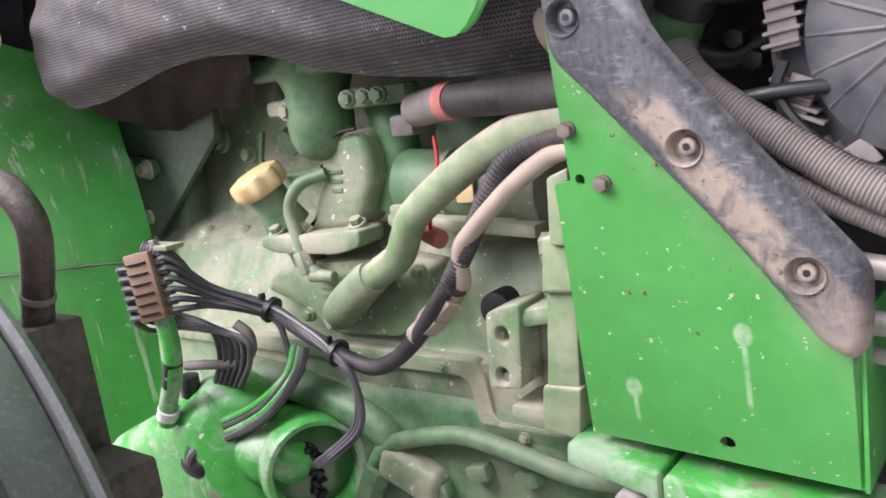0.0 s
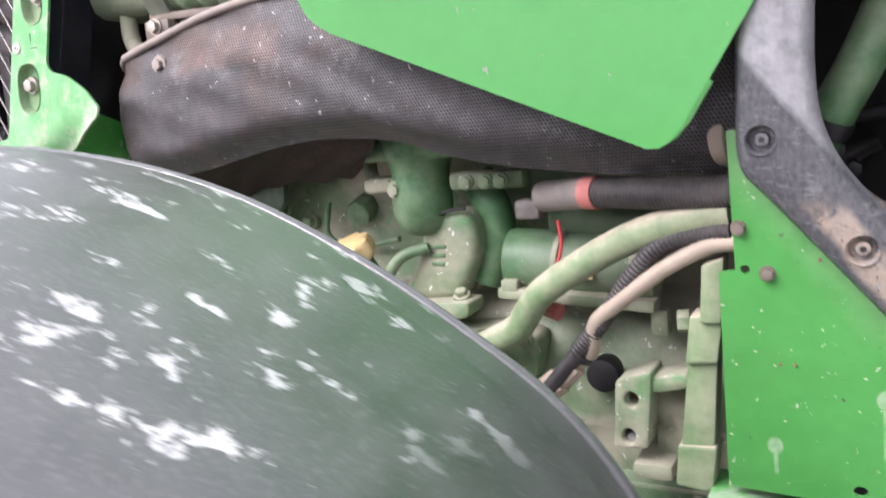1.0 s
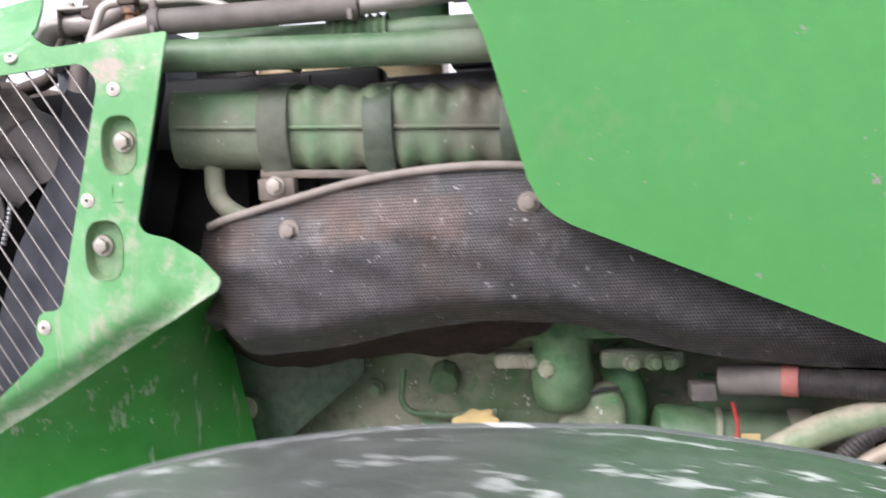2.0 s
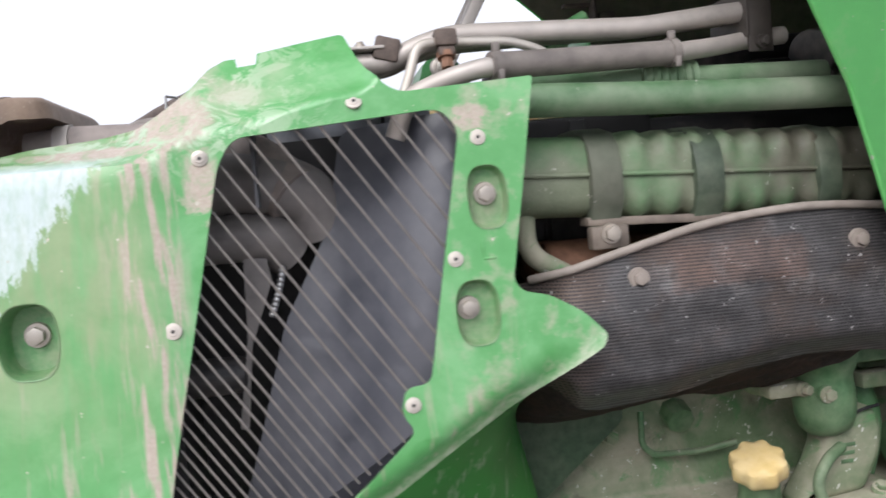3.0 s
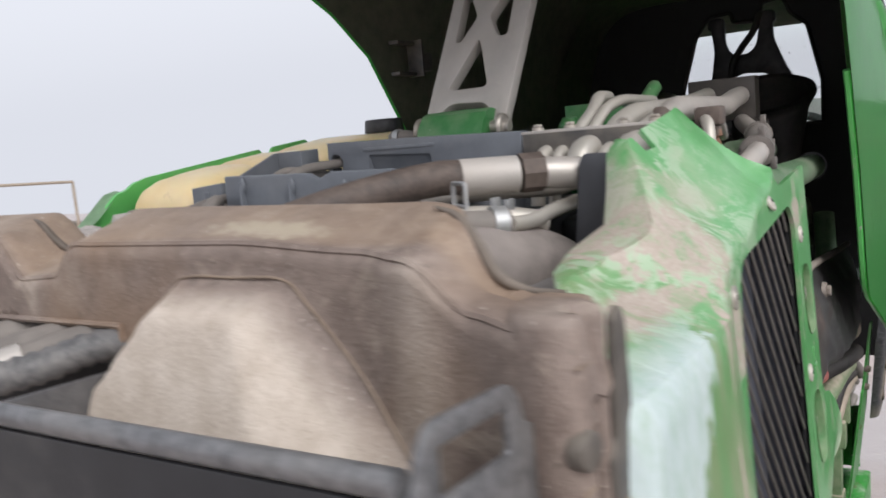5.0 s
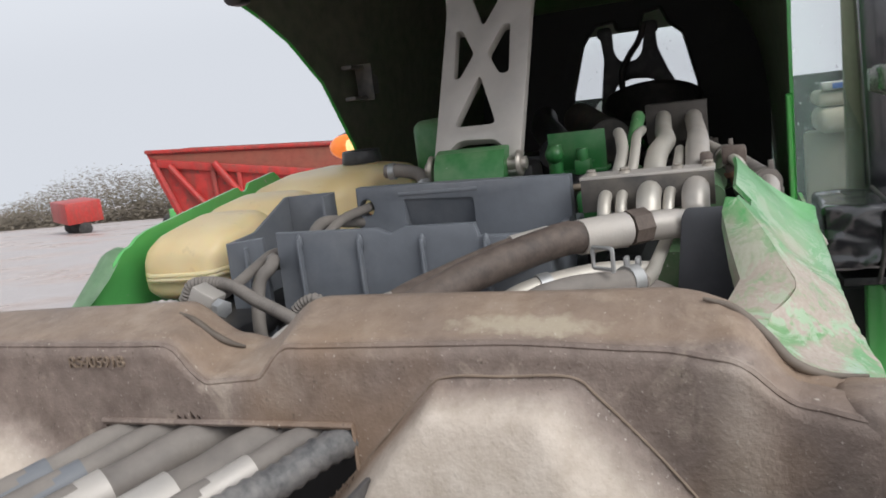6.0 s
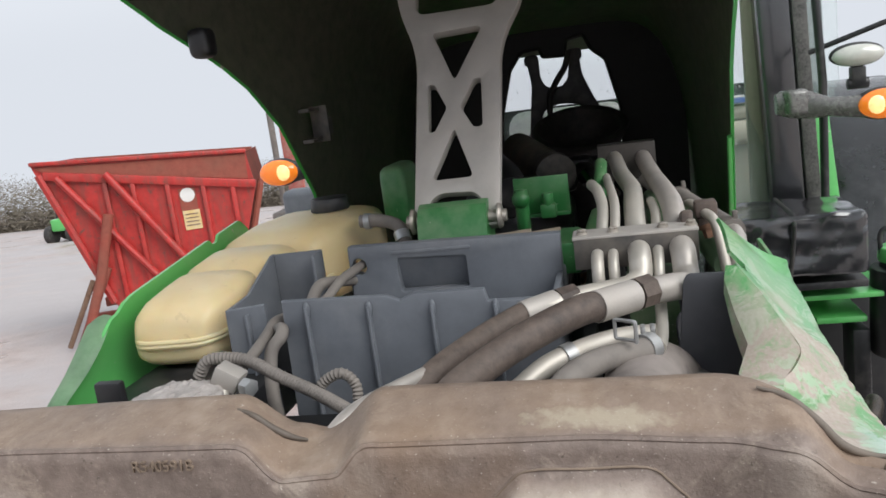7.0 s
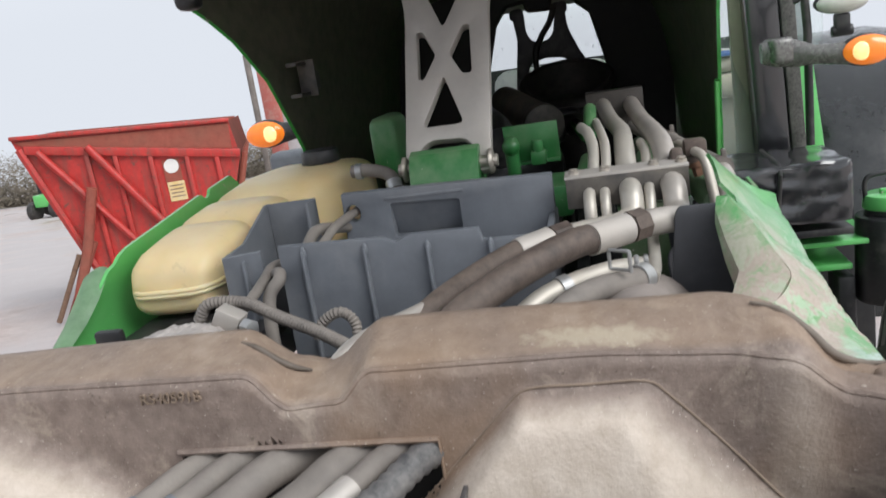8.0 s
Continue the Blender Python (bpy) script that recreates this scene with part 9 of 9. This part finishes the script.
cyl(bm, (1.164, -0.764, 1.363), (1.164, -0.764, 1.405), 0.072, 0.068, 30, 0.006)
box(bm, (1.164, -0.764, 1.411), (0.02, 0.05, 0.016), 0.004)
part("cap", bm, m_green, rs, "green screw cap")
part("bail", tube([(1.164, -0.701, 1.376), (1.164, -0.701, 1.446), (1.164, -0.735, 1.463), (1.164, -0.817, 1.463), (1.164, -0.840, 1.434)], 0.007, 10), m_black, rs)
stp = thing("step_plate", (1.373, -0.631, 1.068), "green painted step plate beside the engine", "step")
bm = bmesh.new()
box(bm, (1.315, -0.585, 1.202), (0.35, 0.14, 0.02), 0.006)
part("tread", bm, m_green, stp)
bm = bmesh.new()
box(bm, (1.199, -0.637, 1.045), (0.12, 0.05, 0.25), 0.01)
part("hanger", bm, m_black, stp)
bm = bmesh.new()
box(bm, (1.663, -0.492, 0.976), (0.50, 0.62, 0.50), 0.03)
solo("battery_case", bm, m_black_deep, "black battery case below the cab", "battery case")
part_hoses = thing("side_hoses", (1.141, -0.701, 0.952), "black hydraulic hoses hanging beside the step", "hose bundle")
for k in range(3):
    part("hose", tube([(1.02, -0.70 - 0.02 * k, 0.86 + 0.03 * k), (0.96, -0.70, 0.98 + 0.03 * k), (1.0, -0.76, 1.09 + 0.02 * k), (1.199, -0.840, 1.115)], 0.012, 10), m_rubber, part_hoses)
# mirror body on the far side
fm = thing("far_mirror", (1.05, 0.92, 1.5), "dark grey mirror body on the far side", "mirror")
bm = bmesh.new()
box(bm, (1.06, 0.935, 1.66), (0.08, 0.17, 0.21), 0.02, seg=3)
part("shell", bm, m_duct, fm)
part("stalk", sweep(bmesh.new(), [(1.06, 0.93, 1.74), (1.1, 0.80, 1.78), (1.4, 0.78, 1.78)], 0.012, 10), m_black, fm)

# ---- red tipping trailer ----
def red_paint():
    n = Nodes("faded_red_paint")
    big, mid = n.noise(1.6, 5, 0.6), n.noise(9, 5, 0.65)
    streak = n.noise(5, 4, 0.6, vec=n.stretch((2.2, 2.2, 0.25)))
    col = n.mix(n.band(mid, 0.3, 0.7), (0.36, 0.020, 0.018), (0.52, 0.042, 0.034))
    col = n.mix(n.band(streak, 0.46, 0.66, 0, 0.75), col, (0.23, 0.055, 0.042))
    col = n.mix(n.band(big, 0.55, 0.7, 0, 0.4), col, (0.48, 0.11, 0.085))
    col = n.mix(n.band(n.noise(14, 4, 0.75), 0.585, 0.65, 0, 0.85), col, (0.12, 0.065, 0.048))
    n.set(Base_Color=col, Roughness=0.45)
    n.bump(mid, 0.1, 0.004)
    return n.mat


m_red = red_paint()
# darker, browner red for the end wall, its ribs, far face and frame
m_red_dark = coated("brown_red_frame", (0.30, 0.060, 0.038), 0.65, 0.5, dust_col=(0.19, 0.095, 0.065), scale=2, vary=0.25, grain=0.2)
m_rust = coated("brown_rust", (0.15, 0.085, 0.055), 0.8, 0.4, dust_col=(0.20, 0.13, 0.09), scale=4, vary=0.3, grain=0.4)
TA = radians(22)
T = Matrix.Translation((9, 4.86, 0)) @ Matrix(((-math.sin(TA), math.cos(TA), 0, 0), (math.cos(TA), math.sin(TA), 0, 0), (0, 0, 1, 0), (0, 0, 0, 1)))
# own axes: x along the near face, y away from it, z up
trl = thing("tipping_trailer", (8.6, 6.4, -0.9), "faded red steel tipping trailer with ribbed sides", "trailer")


def tbox(bm, c, size, bevel=0.01, rot=None):
    return box(bm, T @ Vector(c), size, bevel, T.to_3x3().to_4x4() @ (rot or Matrix.Identity(4)))


def near(x, z, y=0.0):
    return T @ Vector((x, y, z))


bm = slab([(-0.04, 1.50), (2.66, 1.70), (2.60, 1.52), (1.96, -0.30), (1.70, -0.62), (0.45, -0.62), (0.16, 0.25), (-0.10, 1.03)], [], 0.05, T @ XZ)
part("near_face", bm, m_red, trl)
bm = bmesh.new()
q = [(-0.04, 0, 1.50), (-0.10, 0, 1.03), (0.16, 0, 0.25), (0.45, 0, -0.62), (-0.10, 2.3, 1.46), (-0.16, 2.3, 1.0), (0.10, 2.3, 0.22), (0.40, 2.3, -0.64)]
v = [bm.verts.new(T @ Vector(p)) for p in q]
for i in range(3):
    bm.faces.new((v[i], v[i + 1], v[i + 5], v[i + 4]))
bmesh.ops.solidify(bm, geom=bm.faces[:], thickness=0.05)
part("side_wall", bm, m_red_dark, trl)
bm = bmesh.new()
q = [(2.66, 0, 1.70), (2.60, 0, 1.52), (1.96, 0, -0.30), (1.70, 0, -0.62), (2.66, 2.3, 1.66), (2.60, 2.3, 1.5), (1.96, 2.3, -0.32), (1.70, 2.3, -0.64)]
v = [bm.verts.new(T @ Vector(p)) for p in q]
for i in range(3):
    bm.faces.new((v[i], v[i + 1], v[i + 5], v[i + 4]))
bmesh.ops.solidify(bm, geom=bm.faces[:], thickness=0.05)
part("side_wall", bm, m_red, trl)
bm = slab([(-0.04, 1.46), (2.66, 1.66), (1.70, -0.62), (0.45, -0.62)], [], 0.05, T @ Matrix.Translation((0, 2.3, 0)) @ XZ)
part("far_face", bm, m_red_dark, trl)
for a, b, w in (((2.66, 1.715), (-0.05, 1.515), 0.05), ((2.52, 1.545), (-0.11, 1.06), 0.11)):
    p, r = near(*a, -0.03), near(*b, -0.03)
    bm = bmesh.new()
    ang = math.atan2(b[1] - a[1], b[0] - a[0])
    box(bm, (p + r) / 2, ((r - p).length, 0.07, w), 0.012, T.to_3x3().to_4x4() @ Matrix.Rotation(-ang, 4, "Y"))
    part("rail", bm, m_red, trl)
for x, zt in ((0.20, 1.10), (0.58, 1.17), (1.03, 1.26), (1.46, 1.34), (1.80, 1.40)):
    bm = bmesh.new()
    tbox(bm, (x, -0.03, (zt - 0.6) / 2), (0.06, 0.06, zt + 0.6), 0.01)
    part("rib", bm, m_red, trl)
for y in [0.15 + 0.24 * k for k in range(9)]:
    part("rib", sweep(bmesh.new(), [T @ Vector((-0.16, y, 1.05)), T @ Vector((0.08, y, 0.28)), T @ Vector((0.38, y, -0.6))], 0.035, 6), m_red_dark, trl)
part("brace", sweep(bmesh.new(), [near(1.76, 1.47, -0.10), near(0.86, 0.05, -0.10)], 0.05, 14), m_red, trl)
part("brace", sweep(bmesh.new(), [near(2.36, 1.50, -0.08), near(1.02, -0.45, -0.08)], 0.045, 8), m_red, trl)
part("corner_post", sweep(bmesh.new(), [near(2.58, 1.56, -0.04), near(1.98, -0.24, -0.04)], 0.05, 6), m_red, trl)
part("tipping_ram", sweep(bmesh.new(), [near(1.80, 0.95, -0.18), near(2.03, 0.20, -0.18), near(2.30, -0.45, -0.18)], 0.065, 14), m_red_dark, trl, "rusty hydraulic ram")
part("leg", sweep(bmesh.new(), [near(1.95, 0.25, -0.12), near(2.52, -0.80, -0.12)], 0.05, 8), m_red_dark, trl)
part("leg_strut", sweep(bmesh.new(), [near(2.16, 0.12, -0.17), near(2.62, -0.72, -0.17)], 0.035, 8), m_rust, trl, "brown rusty strut beside the leg")
part("end_board", slab([(-0.02, 1.14), (2.50, 1.58), (2.62, 1.66), (-0.03, 1.47)], [], 0.012, T @ Matrix.Translation((0, -0.020, 0)) @ XZ), m_red_dark, trl, "dull red board between the rails")
bm = bmesh.new()
tbox(bm, (2.54, -0.12, -0.84), (0.22, 0.16, 0.05), 0.01)
part("foot_plate", bm, m_black, trl)
bm = bmesh.new()
tbox(bm, (1.5, 0.6, -0.55), (2.0, 0.10, 0.14), 0.01)
part("chassis_bar", bm, m_red_dark, trl)
bm = bmesh.new()
tbox(bm, (1.5, 1.7, -0.55), (2.0, 0.10, 0.14), 0.01)
part("chassis_bar", bm, m_red_dark, trl)
for y in (0.4, 1.9):
    bm = bmesh.new()
    cyl(bm, T @ Vector((1.0, y - 0.15, -0.52)), T @ Vector((1.0, y + 0.15, -0.52)), 0.42, 0.42, 28, 0.05)
    part("tyre", bm, m_rubber, trl)
bm = bmesh.new()
tbox(bm, (0.80, -0.008, 0.98), (0.22, 0.012, 0.30), 0)
sk = part("sticker", bm, m_red_dark, trl, "dull red sticker with a round white mark")
bm = bmesh.new()
cyl(bm, near(0.80, 1.04, -0.016), near(0.80, 1.04, -0.020), 0.095, 0.095, 22)
part("sticker_disc", bm, m_white_mark, sk)
bm = bmesh.new()
tbox(bm, (0.79, -0.008, 0.70), (0.22, 0.012, 0.26), 0)
sk = part("sticker", bm, m_yellow, trl, "yellow warning sticker")
bm = bmesh.new()
for k in range(4):
    tbox(bm, (0.79, -0.018, 0.78 - 0.05 * k), (0.17, 0.004, 0.016), 0)
part("print_bar", bm, m_brown_block, sk)

# parked lorry behind the trailer
lo = thing("parked_lorry", (14.2, 5.9, -1.4), "white and red lorry body with a grey tank", "lorry")
m_lorry = coated("white_lorry_paint", (0.62, 0.63, 0.64), 0.4, 0.3, scale=2, vary=0.05, grain=0.05)
for c, s, mt, nm in (((14.6, 5.2, 1.2), (1.6, 1.5, 2.4), m_lorry, "body"), ((13.7, 6.05, 1.15), (0.10, 0.34, 2.7), m_red_dull, "marker_board"), ((13.65, 6.35, 1.3), (0.10, 0.12, 2.3), m_hose_grey, "smoke_pipe"), ((14.4, 5.7, -0.6), (1.5, 1.9, 1.2), m_hose_grey, "chassis")):
    bm = bmesh.new()
    box(bm, c, s, 0.04)
    part(nm, bm, mt, lo)
for x in (14.0, 14.9):
    bm = bmesh.new()
    cyl(bm, (x, 4.7, -1.0), (x, 5.0, -1.0), 0.45, 0.45, 24, 0.05)
    part("tyre", bm, m_rubber, lo)

# far tractor and far trailer in the yard
def far_tractor(x, y):
    g = ground_z(x, y)
    ft = thing("far_tractor", (x, y, g), "small green tractor parked across the yard", "tractor")
    for c, s, mt, nm in (((0, 0, 1.1), (2.2, 0.9, 0.7), m_green, "hood"), ((0.6, 0.2, 1.9), (1.2, 1.3, 1.2), m_black, "cab"), ((0.6, 0.2, 2.55), (1.3, 1.4, 0.12), m_green, "roof")):
        bm = bmesh.new()
        box(bm, (x + c[0], y + c[1], g + c[2]), s, 0.08, seg=3)
        part(nm, bm, mt, ft)
    for wx, wy, r in ((-0.8, -0.7, 0.55), (-0.8, 0.7, 0.55), (0.8, -0.8, 0.8), (0.8, 0.8, 0.8)):
        bm = bmesh.new()
        cyl(bm, (x + wx, y + wy - 0.2, g + r), (x + wx, y + wy + 0.2, g + r), r, r, 24, 0.08)
        part("wheel", bm, m_rubber, ft)


far_tractor(41, 31.4)
x, y = 46.0, 44.5
g = ground_z(x, y)
rt = thing("far_trailer", (x, y, g), "red trailer parked at the far hedge", "trailer")
bm = bmesh.new()
box(bm, (x, y, g + 1.6), (2.4, 5.0, 1.5), 0.05, Matrix.Rotation(radians(-35), 4, "Z"))
part("body", bm, m_red, rt)
for d in (-1.2, 0.0, 1.2):
    bm = bmesh.new()
    cyl(bm, (x - 1.0 + d * 0.5, y + d - 0.8, g + 0.45), (x - 0.7 + d * 0.5, y + d - 0.6, g + 0.45), 0.45, 0.45, 20, 0.05)
    part("tyre", bm, m_rubber, rt)
# thin field gate beyond the yard
gt2 = thing("field_gate", (8.5, 14, ground_z(8.5, 14)), "thin rusty field gate frame across the yard", "gate")
for a, b in (((8.51, 14, ground_z(8.5, 14)), (8.51, 14, 1.60)), ((8.51, 14, 1.60), (2.0, 14, 1.90)), ((2.0, 14, 1.90), (2.0, 14, ground_z(2, 14)))):
    part("bar", sweep(bmesh.new(), [a, b], 0.028, 8), m_beige_pipe, gt2)

# ---- winter hedge and far woods ----
rnd = random.Random(4)
m_twig = coated("bare_winter_twigs", (0.15, 0.125, 0.095), 0.85, 0.3, dust_col=(0.20, 0.175, 0.13), scale=0.3, vary=0.35, grain=0.0)
verts, faces = [], []
for i in range(3000):
    a = radians(rnd.uniform(-8, 118))
    r = rnd.uniform(92, 104)
    cx, cy = r * math.cos(a), r * math.sin(a)
    tall = (5.2 + 2.0 * noise.noise((a * 6, 3, 0)) + rnd.uniform(-0.6, 0.6)) * (0.14 + 0.86 * smooth01(52, 41, math.degrees(a)))
    g = ground_z(cx, cy)
    for k in range(60):
        h = tall * rnd.random() ** 1.35
        w = 0.20 + 0.3 * (1 - h / max(tall, 0.1))
        p = Vector((cx + rnd.gauss(0, 0.9), cy + rnd.gauss(0, 0.9), g + h))
        d = Vector((rnd.gauss(0, 1), rnd.gauss(0, 1), rnd.gauss(0.5, 1))).normalized()
        e = d.orthogonal().normalized() * 0.17 * w
        b = len(verts)
        verts += [p - d * w * 0.8, p + e, p + d * w * 0.8, p - e]
        faces.append((b, b + 1, b + 2, b + 3))
me = bpy.data.meshes.new("hedge")
me.from_pydata([tuple(v) for v in verts], [], faces)
me.materials.append(m_twig)
hedge = tagged(new("hedge", me), "leafless brown winter hedge along the horizon", "hedge", kind="stuff")
